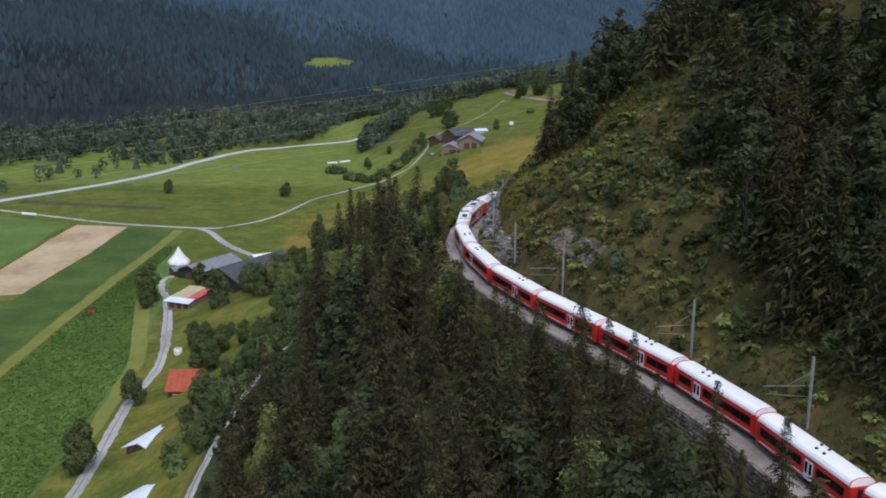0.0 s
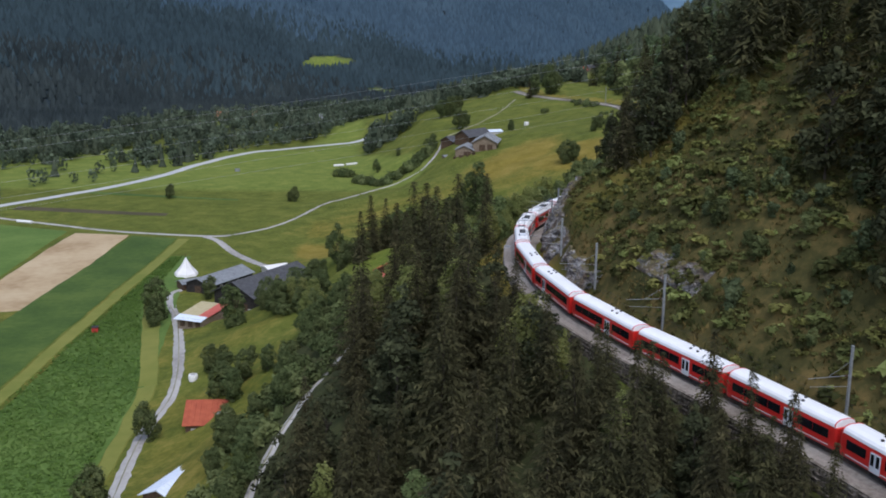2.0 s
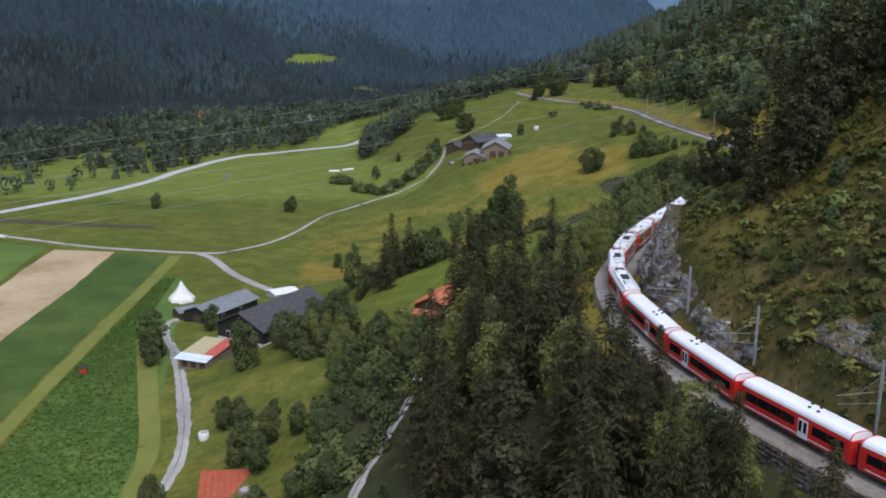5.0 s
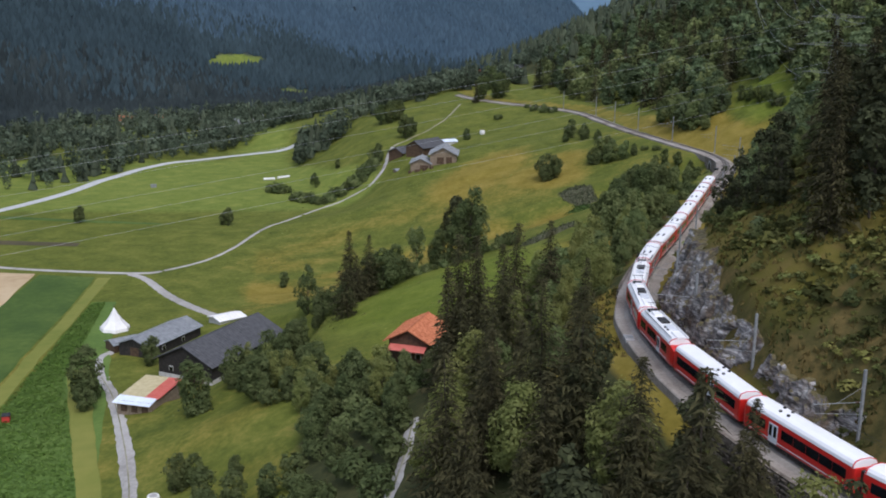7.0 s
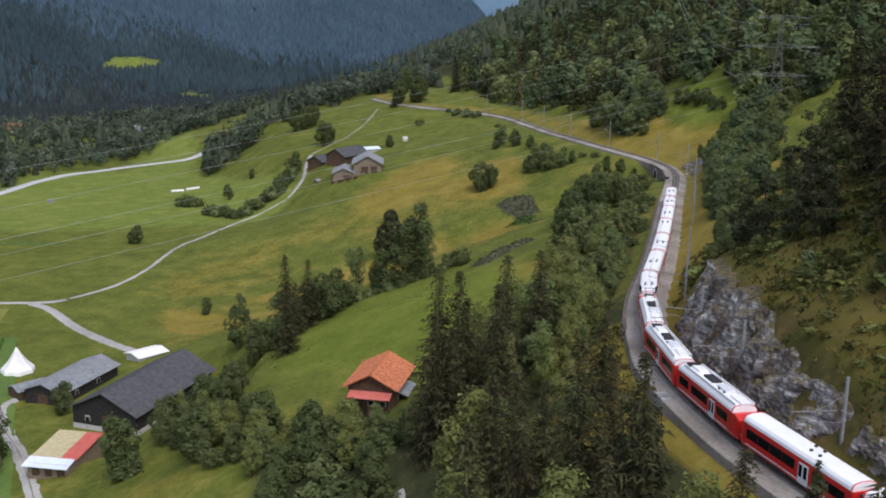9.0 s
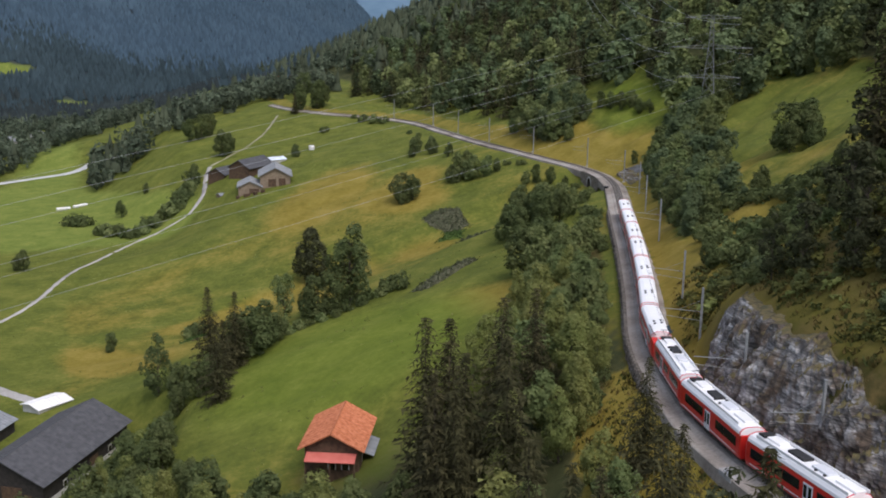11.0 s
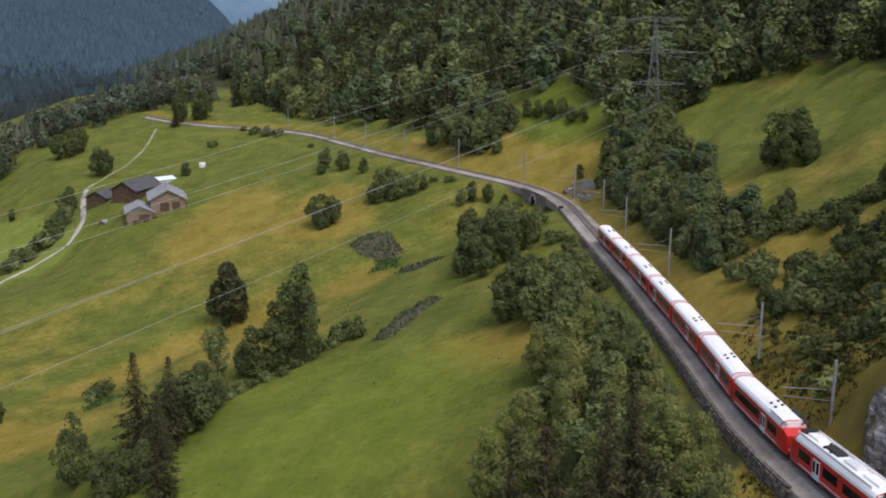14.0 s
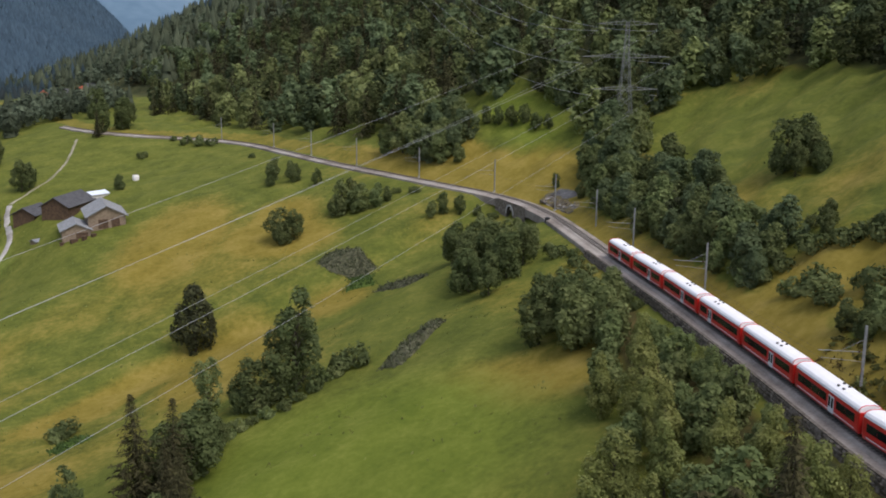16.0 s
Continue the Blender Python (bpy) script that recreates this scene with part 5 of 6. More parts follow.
# ---- leafy root crop in rows ----
def root_crop():
    rs = np.random.RandomState(8)
    n = 26000
    v = rs.rand(n) ** 1.7
    u = (np.floor(rs.rand(n) * 40) + 0.25 * rs.randn(n)) / 40
    y = 128 + v * 262
    x = np.interp(y, [118, 395], [-109, -101.5]) * (1 - u) + np.interp(y, [118, 252, 282, 323, 395], [-72, -76.5, -84, -94.5, -98]) * u
    z = height(x, y) + 0.28 + 0.22 * rs.rand(n)
    c = np.stack([x, y, z], 1)
    nrm = np.array([0, 0, 1.0]) + 0.28 * rs.randn(n, 3)
    nrm /= np.linalg.norm(nrm, axis=1)[:, None]
    a = np.cross(nrm, rs.randn(n, 3))
    a /= np.linalg.norm(a, axis=1)[:, None]
    s = 0.15 + 0.2 * rs.rand(n, 1)
    ob = leaves_mesh("root_crop", c, a * s, np.cross(nrm, a) * s * 1.2, M["root_leaf"], None)
    tagged(ob, "leafy green root crop growing in rows", "crop", kind="stuff")


root_crop()


# ---- coarse tufts in the grass ----
def tufts():
    rs = np.random.RandomState(12)
    n = 9000
    x, y = rs.uniform(-70, 115, n), rs.uniform(285, 560, n)
    d, _ = to_track(x, y)
    share = 0.25 + 0.9 * rough(x, y, 38, 5) + 0.5 * rough(x, y, 11, 2)
    ok = (d < -8) & (rs.rand(n) < share) & (np.hypot((x + 62) / 26, (y - 335) / 32) > 1)
    x, y = np.repeat(x[ok], 3), np.repeat(y[ok], 3)
    n = len(x)
    x, y = x + 0.18 * rs.randn(n), y + 0.18 * rs.randn(n)
    c = np.stack([x, y, height(x, y) + 0.10], 1)
    a = rs.rand(n) * 6.283
    size = np.repeat(0.08 + 0.16 * rs.rand(n // 3) ** 2, 3)[:, None]
    us = np.stack([np.cos(a), np.sin(a), 0 * a], 1) * size * 0.9
    vs = np.stack([0.35 * rs.randn(n), 0.35 * rs.randn(n), 1 + 0 * a], 1) * size
    ob = leaves_mesh("grass_tufts", c, us, vs, M["leaf"], None)
    tagged(ob, "coarse olive grass tufts scattered over the meadow", "grass", kind="stuff")


def slope_tussocks(name, n, material, seed, where, label):
    """Tussocks of rough grass standing all over the steep slope above the line."""
    rs = np.random.RandomState(seed)
    x, y = rs.uniform(-2, 100, n), rs.uniform(15, 275, n)
    d, _ = to_track(x, y)
    ok = (((d > 4.5) & (d < 48) & where(x, y, d)) | ((d > -12) & (d < -3.6) & (y > 206) & (y < 245))) & ~((d > 0) & (d < np.interp(y, [184, 204, 216, 242], [6.5, 7.5, 10, 10])) & (y > 184) & (y < 242))
    x, y = np.repeat(x[ok], 4), np.repeat(y[ok], 4)
    n = len(x)
    x, y = x + 0.22 * rs.randn(n), y + 0.22 * rs.randn(n)
    a = rs.rand(n) * 6.283
    size = np.repeat(0.10 + 0.20 * rs.rand(n // 4) ** 1.5, 4)[:, None]
    c = np.stack([x, y, height(x, y) + size[:, 0] * 0.6], 1)
    us = np.stack([np.cos(a), np.sin(a), 0 * a], 1) * size * 0.8
    vs = np.stack([-0.3 + 0.5 * rs.randn(n), 0.5 * rs.randn(n), 1 + 0 * a], 1) * size
    tagged(leaves_mesh(name, c, us, vs, material, None), label, "grass", kind="stuff")


tufts()
slope_tussocks("dry_tussocks", 26000, M["tuft_dry"], 14, lambda x, y, d: rough(x, y, 21, 8) + 0.5 * rough(x, y, 8, 3) > np.interp(y, [120, 180, 240], [0.05, -0.25, -0.35]), "ochre tussocks of dry grass on the steep slope")
slope_tussocks("green_tussocks", 26000, M["tuft_green"], 15, lambda x, y, d: (rough(x, y, 24, 1) + 0.5 * rough(x, y, 9, 6) > -0.25) & (y < 262 + 6 * np.sin(x)), "dark green rough grass on the steep slope")


# ---- train ----
def loft(bm, rings):
    """Closed outlines joined one to the next, with end caps."""
    vs = [[bm.verts.new(p) for p in ring] for ring in rings]
    n = len(vs[0])
    for a, b in zip(vs, vs[1:]):
        for k in range(n):
            bm.faces.new((a[k], a[(k + 1) % n], b[(k + 1) % n], b[k]))
    bm.faces.new(vs[0][::-1])
    bm.faces.new(vs[-1])


SIDE = [(-1.22, 0.62), (-1.325, 1.0), (-1.325, 2.55), (-1.27, 2.98), (1.27, 2.98), (1.325, 2.55), (1.325, 1.0), (1.22, 0.62)]
ROOF = [(-1.30, 2.96), (-1.25, 3.24), (-1.04, 3.50), (-0.5, 3.67), (0.5, 3.67), (1.04, 3.50), (1.25, 3.24), (1.30, 2.96)]
CAR = 16.45


def ring(profile, x, sy=1.0, dz=0.0, sz=1.0):
    return [(x, y * sy, 0.62 + (z - 0.62) * sz + dz) for y, z in profile]


def bogie(parent, x):
    bm = bmesh.new()
    for y in (-0.85, 0.85):
        box(bm, x - 1.25, x + 1.25, y - 0.07, y + 0.07, 0.30, 0.52)
    box(bm, x - 0.25, x + 0.25, -0.9, 0.9, 0.34, 0.60)
    b = part("bogie", bm, M["dark"], parent)
    for wx in (x - 0.9, x + 0.9):
        for y in (-0.52, 0.52):
            bm = bmesh.new()
            tube(bm, (wx, y - 0.06, 0.36), (wx, y + 0.06, 0.36), 0.36, n=14)
            part("wheel", bm, M["steel"], b)


def window(parent, x0, x1, side, z0=1.58, z1=2.5, name="window"):
    bm = bmesh.new()
    box(bm, x0, x1, side * 1.328 - 0.02, side * 1.328 + 0.02, z0, z1)
    return part(name, bm, M["glass"], parent, bevel=0.015)


def side_door(parent, x, side, w=1.35):
    bm = bmesh.new()
    box(bm, x - w / 2, x + w / 2, side * 1.332 - 0.03, side * 1.332 + 0.03, 0.72, 2.62)
    d = part("door", bm, M["doorw"], parent, "pale grey sliding door", bevel=0.02)
    for k in (-1, 1):
        bm = bmesh.new()
        box(bm, x + k * w * 0.25 - 0.20, x + k * w * 0.25 + 0.20, side * 1.375 - 0.012, side * 1.375 + 0.012, 1.35, 2.45)
        part("door_window", bm, M["glass"], d)


def railcar(name, door=0.6, cab=0, power=False, length=CAR - 0.7):
    """One coach, its length along x. cab: an end with a driver's cab, 1 ahead or -1 behind. power: a powered unit with roof gear."""
    top = new(name)
    h = length / 2
    ends = [(-h, 0.94, 0.97), (-h + 0.25, 1, 1), (h - 0.25, 1, 1), (h, 0.94, 0.97)]
    if cab == 1:
        ends[2:] = [(h - 1.7, 1, 1), (h - 0.7, 0.97, 0.98), (h, 0.84, 0.80)]
    if cab == -1:
        ends[:2] = [(-h, 0.84, 0.80), (-h + 0.7, 0.97, 0.98), (-h + 1.7, 1, 1)]
    bm = bmesh.new()
    loft(bm, [ring(SIDE, x, sy, 0, sz) for x, sy, sz in ends])
    body = part("body", bm, M["red"], top)
    lo, hi = (-h + (1.2 if cab == -1 else 0.12)), (h - (1.2 if cab == 1 else 0.12))
    bm = bmesh.new()
    loft(bm, [ring(ROOF, lo, 0.97, -0.05), ring(ROOF, lo + 0.3), ring(ROOF, hi - 0.3), ring(ROOF, hi, 0.97, -0.05)])
    roof = part("roof", bm, M["white"], top, "white painted arched roof")
    for x in (lo + 0.12, hi - 0.12):
        bm = bmesh.new()
        loft(bm, [[(x - 0.05, y * 1.01, z + 0.015) for y, z in ROOF], [(x + 0.05, y * 1.01, z + 0.015) for y, z in ROOF]])
        part("end_hoop", bm, M["red"], roof, "red end hoop")
    # sides
    dx = -h + length * (1 - door)
    a, b = -h + (2.2 if cab == -1 else 0.9), h - (2.2 if cab == 1 else 0.9)
    for side in (-1, 1):
        side_door(top, dx, side)
        for x0, x1 in ((a, dx - 1.2), (dx + 1.2, b)):
            n = max(1, round((x1 - x0) / (2.4 if power else 1.9)))
            w = (x1 - x0) / n
            for k in range(n):
                window(top, x0 + k * w + 0.025, x0 + (k + 1) * w - (0.9 if power and k % 2 else 0.025), side)
        bm = bmesh.new()
        box(bm, a, dx - 0.75, side * 1.30 - 0.035, side * 1.30 + 0.035, 0.90, 0.99)
        box(bm, dx + 0.75, b, side * 1.30 - 0.035, side * 1.30 + 0.035, 0.90, 0.99)
        part("side_line", bm, M["trimw"], top, "thin white line along the side")
    # roof details
    for k in range(4):
        bm = bmesh.new()
        x = dx - 0.9 + k * 0.6
        tube(bm, (x, (-0.5 if k % 2 else 0.45), 3.66), (x, (-0.5 if k % 2 else 0.45), 3.80), 0.17, n=10)
        part("roof_vent", bm, M["dark"], roof)
    if power:
        for k, (x, w) in enumerate(((-5.4, 2.6), (-2.0, 2.2), (1.4, 2.4), (4.8, 2.0))):
            bm = bmesh.new()
            box(bm, x - w / 2, x + w / 2, -0.62, 0.42, 3.66, 3.90)
            part("roof_equipment", bm, (M["white"], M["doorw"], M["dark"], M["white"])[k], roof, bevel=0.03)
        bm = bmesh.new()
        for y in (-0.62, 0.62):
            tube(bm, (6.3, y, 3.98), (4.6, y * 0.8, 4.45), 0.035, n=6)
            tube(bm, (4.6, y * 0.8, 4.45), (6.0, y * 0.9, 4.9), 0.03, n=6)
        tube(bm, (6.0, -0.8, 4.92), (6.0, 0.8, 4.92), 0.04, n=6)
        box(bm, 5.9, 6.9, -0.6, 0.6, 3.72, 3.9)
        part("pantograph", bm, M["dark"], roof, "folded dark pantograph")
        for y in (-1.0, 1.0):
            bm = bmesh.new()
            box(bm, -6.6, 6.6, y - 0.03, y + 0.03, 3.58, 3.86)
            part("roof_rail", bm, M["white"], roof)
    bm = bmesh.new()
    box(bm, -h + 0.5, h - 0.5, -1.15, 1.15, 0.42, 0.64)
    for x in (-3.2, 0.2, 3.0):
        box(bm, x - 0.9, x + 0.9, -1.1, 1.1, 0.20, 0.45)
    part("underframe", bm, M["dark"], top)
    for x in (-h + 2.6, h - 2.6):
        bogie(top, x)
    # ends
    for e in (-1, 1):
        if e == cab:
            bm = bmesh.new()
            box(bm, -0.03, 0.03, -0.92, 0.92, -0.52, 0.52, pose(e * (h - 0.32), 0, 2.12, 0, -e * 18, 0))
            part("windscreen", bm, M["glass"], top, bevel=0.02)
            for y in (-0.75, 0.75):
                bm = bmesh.new()
                tube(bm, (e * (h - 0.08), y, 1.12), (e * (h + 0.03), y, 1.12), 0.13, n=10)
                part("headlight", bm, M["doorw"], top)
        else:
            bm = bmesh.new()
            box(bm, min(e * h, e * (h + 0.33)), max(e * h, e * (h + 0.33)), -0.55, 0.55, 0.75, 2.75)
            part("gangway", bm, M["dark"], top)
    return top


def train():
    front_s = s_at(343)
    plan = ["driving"] + ["coach", "coach", "turned", "coach", "coach"] + ["tail"] + ["power_lead", "power_mid", "power_end"] + ["coach", "turned", "coach", "coach", "coach", "turned", "coach", "coach", "coach"]
    made = {}
    label = {
        "driving": "red and white driving coach at the train's head", "coach": "red railway coach with white roof and dark windows", "turned": "red railway coach with door near its front",
        "tail": "red coach with glazed roof panels at its end", "power_lead": "red powered railcar with cab and roof gear", "power_mid": "red powered railcar with pantograph and roof boxes", "power_end": "red powered railcar with roof gear and cab",
    }
    build = {
        "driving": lambda: railcar("railway_coach", 0.55, 1), "coach": lambda: railcar("railway_coach", 0.6), "turned": lambda: railcar("railway_coach", 0.3), "tail": lambda: railcar("railway_coach", 0.62, -1),
        "power_lead": lambda: railcar("railcar", 0.36, 1, True), "power_mid": lambda: railcar("railcar", 0.5, 0, True), "power_end": lambda: railcar("railcar", 0.62, -1, True),
    }
    for k, kind in enumerate(plan):
        s = front_s - CAR * (k + 0.5) + 0.3
        a, _ = along(s + 5.4)
        b, _ = along(s - 5.4)
        mid = (a + b) / 2
        heading = math.degrees(math.atan2(a.y - b.y, a.x - b.x))
        slope = -math.degrees(math.asin((a.z - b.z) / 10.8))
        m = pose(mid.x, mid.y, mid.z + 0.5, 0, slope, heading)
        if kind in made:
            copy_thing(made[kind], m)
        else:
            ob = made[kind] = build[kind]()
            ob.matrix_basis = m
            if kind == "tail":
                for j in range(4):
                    bm = bmesh.new()
                    box(bm, -7.0 + j * 0.95, -6.2 + j * 0.95, -0.36, 0.36, -0.02, 0.03, pose(0, 0.98, 3.52, 38, 0, 0))
                    box(bm, -7.0 + j * 0.95, -6.2 + j * 0.95, -0.36, 0.36, -0.02, 0.03, pose(0, -0.98, 3.52, -38, 0, 0))
                    part("roof_window", bm, M["glass"], ob)
            tagged(ob, label[kind], "train car", group="cars of the train")


train()


# ---- overhead line ----
def catenary_mast():
    top = new("catenary_mast")
    bm = bmesh.new()
    box(bm, -0.14, 0.14, -0.12, 0.12, -3.0, 9.3)
    part("pole", bm, M["galv"], top, bevel=0.02)
    bm = bmesh.new()
    tube(bm, (-0.1, 0, 6.1), (-5.6, 0, 6.5), 0.04, n=6)
    tube(bm, (-0.1, 0, 7.6), (-3.0, 0, 6.3), 0.02, n=6)
    part("arm", bm, M["galv"], top)
    bm = bmesh.new()
    tube(bm, (-0.1, 0, 4.9), (-5.3, 0, 5.6), 0.028, n=6)
    part("steady_arm", bm, M["galv"], top)
    bm = bmesh.new()
    for k in range(3):
        tube(bm, (-0.45 - 0.12 * k, 0, 6.13), (-0.50 - 0.12 * k, 0, 6.135), 0.13, n=8)
    part("insulator", bm, M["wood"], top)
    bm = bmesh.new()
    box(bm, -0.35, 0.35, -0.35, 0.35, -3.0, 0.15)
    part("footing", bm, M["concrete"], top)
    return tagged(top, "grey steel catenary mast with arm over track", "mast", group="masts along the railway")


MAST_Y = (28, 56, 79, 100, 120, 148.5, 167.5, 186.5, 207.5, 225, 245.4, 267, 312, 347, 373, 400, 432, 468, 505, 540, 575, 610)
first = None
for y in MAST_Y:
    p, a = along(s_at(y), 5.4 if y < 395 else 3.8, 0.0)
    m = pose(p.x, p.y, p.z, 0, 0, a - 90)
    if first is None:
        first = catenary_mast()
        first.matrix_basis = m
    else:
        copy_thing(first, m)


def line_tube(name, pts, r, material, label, category="wire", group=""):
    """A wire as one unbroken four-sided tube."""
    v, f = [], []
    for k, p in enumerate(pts):
        t = (Vector(pts[min(k + 1, len(pts) - 1)]) - Vector(pts[max(k - 1, 0)])).normalized()
        side = t.cross(Vector((0, 0, 1))).normalized() * r
        up = side.cross(t).normalized() * r
        v += [tuple(Vector(p) + o) for o in (side, up, -side, -up)]
        if k:
            b = 4 * k
            f += [(b - 4 + j, b - 4 + (j + 1) % 4, b + (j + 1) % 4, b + j) for j in range(4)]
    return tagged(mesh_part(name, v, f, material), label, category, group)


def sagging(a, b, sag, n=14):
    a, b = Vector(a), Vector(b)
    return [a.lerp(b, k / n) - Vector((0, 0, 4 * sag * (k / n) * (1 - k / n))) for k in range(n + 1)]


contact, carrier = [], []
for y0, y1 in zip(MAST_Y, MAST_Y[1:]):
    s0, s1 = s_at(y0), s_at(y1)
    p0, p1 = along(s0, 0, 5.6)[0], along(s1, 0, 5.6)[0]
    contact += [p0]
    carrier += sagging(p0 + Vector((0, 0, 0.9)), p1 + Vector((0, 0, 0.9)), 0.6, 6)[:-1]
line_tube("contact_wire", contact, 0.012, M["dark"], "thin dark contact wire above the rails", group="railway wires")
line_tube("carrier_wire", carrier, 0.012, M["dark"], "thin sagging carrier wire above the rails", group="railway wires")


# ---- power line ----
PY = Vector((137, 413, 0))
PY.z = zat(PY.x, PY.y)


def lattice(bm, a, b, w0, w1, bays, r=0.07):
    """A square lattice mast between two points."""
    a, b = Vector(a), Vector(b)
    q = (b - a).to_track_quat("Z", "Y").to_matrix()
    cs = [[a.lerp(b, k / bays) + q @ Vector((sx * (w0 + (w1 - w0) * k / bays), sy * (w0 + (w1 - w0) * k / bays), 0)) for sx, sy in ((-1, -1), (1, -1), (1, 1), (-1, 1))] for k in range(bays + 1)]
    for k in range(bays):
        for j in range(4):
            tube(bm, cs[k][j], cs[k + 1][j], r, n=4)
            tube(bm, cs[k][j], cs[k + 1][(j + 1) % 4], r * 0.7, n=4)
            tube(bm, cs[k][(j + 1) % 4], cs[k + 1][j], r * 0.7, n=4)


def pylon(base, top_z, turn):
    top = new("electricity_pylon")
    h = top_z - base.z
    bm = bmesh.new()
    lattice(bm, (0, 0, -1), (0, 0, h * 0.7), 2.6, 0.8, 7, 0.07)
    lattice(bm, (0, 0, h * 0.7), (0, 0, h), 0.8, 0.35, 5, 0.06)
    part("tower", bm, M["pylon"], top)
    ends = []
    for f, w in ((0.97, 8.5), (0.70, 12.5), (0.43, 9.5)):
        for sg in (-1, 1):
            bm = bmesh.new()
            tube(bm, (sg * 0.5, -0.6, h * f), (sg * w, 0, h * f + 0.3), 0.06, n=4)
            tube(bm, (sg * 0.5, 0.6, h * f), (sg * w, 0, h * f + 0.3), 0.06, n=4)
            tube(bm, (sg * 0.5, 0, h * f + 1.1), (sg * w, 0, h * f + 0.3), 0.07, n=4)
            for k in range(1, 5):
                u = k / 5
                tube(bm, (sg * (0.5 + (w - 0.5) * u), -0.6 * (1 - u), h * f + 0.3 * u), (sg * (0.5 + (w - 0.5) * (u - 0.1)), 0, h * f + 1.6 * (1 - u) + 0.3), 0.05, n=4)
            part("cross_arm", bm, M["pylon"], top)
            bm = bmesh.new()
            tube(bm, (sg * w, 0, h * f + 0.2), (sg * w, 0, h * f - 1.6), 0.09, n=6)
            part("insulator", bm, M["dark"], top)
            ends.append(Vector((sg * w, 0, h * f - 1.6)))
    top.matrix_basis = pose(base.x, base.y, base.z, 0, 0, turn)
    tagged(top, "tall grey steel lattice electricity pylon", "pylon")
    return [pose(base.x, base.y, base.z, 0, 0, turn) @ e for e in ends]


ends = pylon(PY, 62.5, -30)
for e in ends:
    off = e - PY
    rel = Vector((off.x, off.y, off.z - (62.5 - PY.z) * 0.7))
    line_tube("power_line", sagging(e, Vector((-400, 77, 6)) + rel * 0.4, 6.0, 30), 0.020, M["wire"], "pale sagging high-voltage power line", "power line", "power lines")
    line_tube("power_line", sagging(e, Vector((230, 690, 118)) + rel, 17.0, 24), 0.045, M["wire"], "pale sagging high-voltage power line", "power line", "power lines")


# ---- buildings ----
def gabled(name, x, y, turn, length, width, eave, ridge, walls, roof, label, over=0.6, z=None, doors=(), windows=(), base=None, category="barn"):
    """A gabled house, its ridge along its own x axis. doors: (end or side, place, width, height); windows: (side, place, sill)."""
    top = new(name)
    z = min(zats([(x + dx, y + dy) for dx in (-4, 4) for dy in (-4, 4)])) if z is None else z
    top.matrix_basis = pose(x, y, z, 0, 0, turn)
    l, w = length / 2, width / 2
    bm = bmesh.new()
    prism(bm, [(-w, -2.0), (w, -2.0), (w, eave), (0, ridge - 0.05), (-w, eave)], -l, l)
    bmesh.ops.rotate(bm, verts=bm.verts[:], matrix=Matrix.Rotation(radians(90), 3, "Z"))
    part("wall", bm, walls, top)
    if base:
        bm = bmesh.new()
        box(bm, -l - 0.06, l + 0.06, -w - 0.06, w + 0.06, -2.0, 1.1)
        part("plinth", bm, base, top)
    pitch = math.atan2(ridge - eave, w)
    slope = (w + over) / math.cos(pitch)
    for sg in (-1, 1):
        bm = bmesh.new()
        n = max(4, int(length / 0.9))
        pitch_x = (length + 2 * over) / n
        prof = [(-l - over, 0.0)]
        for k in range(n):
            u = -l - over + pitch_x * k
            prof += [(u, 0.22), (u + 0.08, 0.22), (u + 0.12, 0.15), (u + pitch_x - 0.04, 0.15)]
        prof += [(l + over, 0.22), (l + over, 0.0)]
        prism(bm, prof, 0.0 if sg > 0 else -slope, slope if sg > 0 else 0.0)
        bmesh.ops.transform(bm, matrix=pose(0, 0, ridge, -sg * math.degrees(pitch), 0, 0), verts=bm.verts[:])
        part("roof", bm, roof, top)
    bm = bmesh.new()
    tube(bm, (-l - over, 0, ridge + 0.12), (l + over, 0, ridge + 0.12), 0.16, n=6)
    part("ridge_cap", bm, roof, top)
    for where, place, dw, dh in doors:
        bm = bmesh.new()
        if where in ("+x", "-x"):
            e = l if where == "+x" else -l
            box(bm, e - 0.06, e + 0.06, place - dw / 2, place + dw / 2, 0.0, dh)
        else:
            e = w if where == "+y" else -w
            box(bm, place - dw / 2, place + dw / 2, e - 0.06, e + 0.06, 0.0, dh)
        part("door", bm, M["wood"], top, "dark wooden door")
    for where, place, sill in windows:
        fr, pn = bmesh.new(), bmesh.new()
        for bmx, g, t in ((fr, 0.62, 0.05), (pn, 0.48, 0.07)):
            if where in ("+x", "-x"):
                e = l if where == "+x" else -l
                box(bmx, e - t, e + t, place - g, place + g, sill, sill + 2 * g)
            else:
                e = w if where == "+y" else -w
                box(bmx, place - g, place + g, e - t, e + t, sill, sill + 2 * g)
        f = part("window", fr, M["plaster"], top)
        part("pane", pn, M["glass"], f)
    return tagged(top, label, category)


gabled("barn", -58.5, 331.5, 59, 30, 15.2, 4.8, 8.5, M["blackwood"], M["slate"], "large dark timber barn with slate-grey sheet roof", 0.8, doors=(("-x", -1.5, 4.0, 3.6), ("-y", 2, 3.0, 3.0), ("-x", -4.6, 1.6, 2.4)), windows=(("-x", 4.0, 1.9), ("-y", -8, 1.4), ("-y", 8, 1.4)), base=M["plaster"], z=-25.0)
gabled("barn", -75.5, 346, 60, 21, 9.5, 3.2, 5.0, M["blackwood"], M["greyroof"], "long low wooden barn with grey sheet roof", 0.6, doors=(("-x", 0, 2.6, 2.6),), windows=(("-y", -5, 1.2), ("-y", 3, 1.2)))


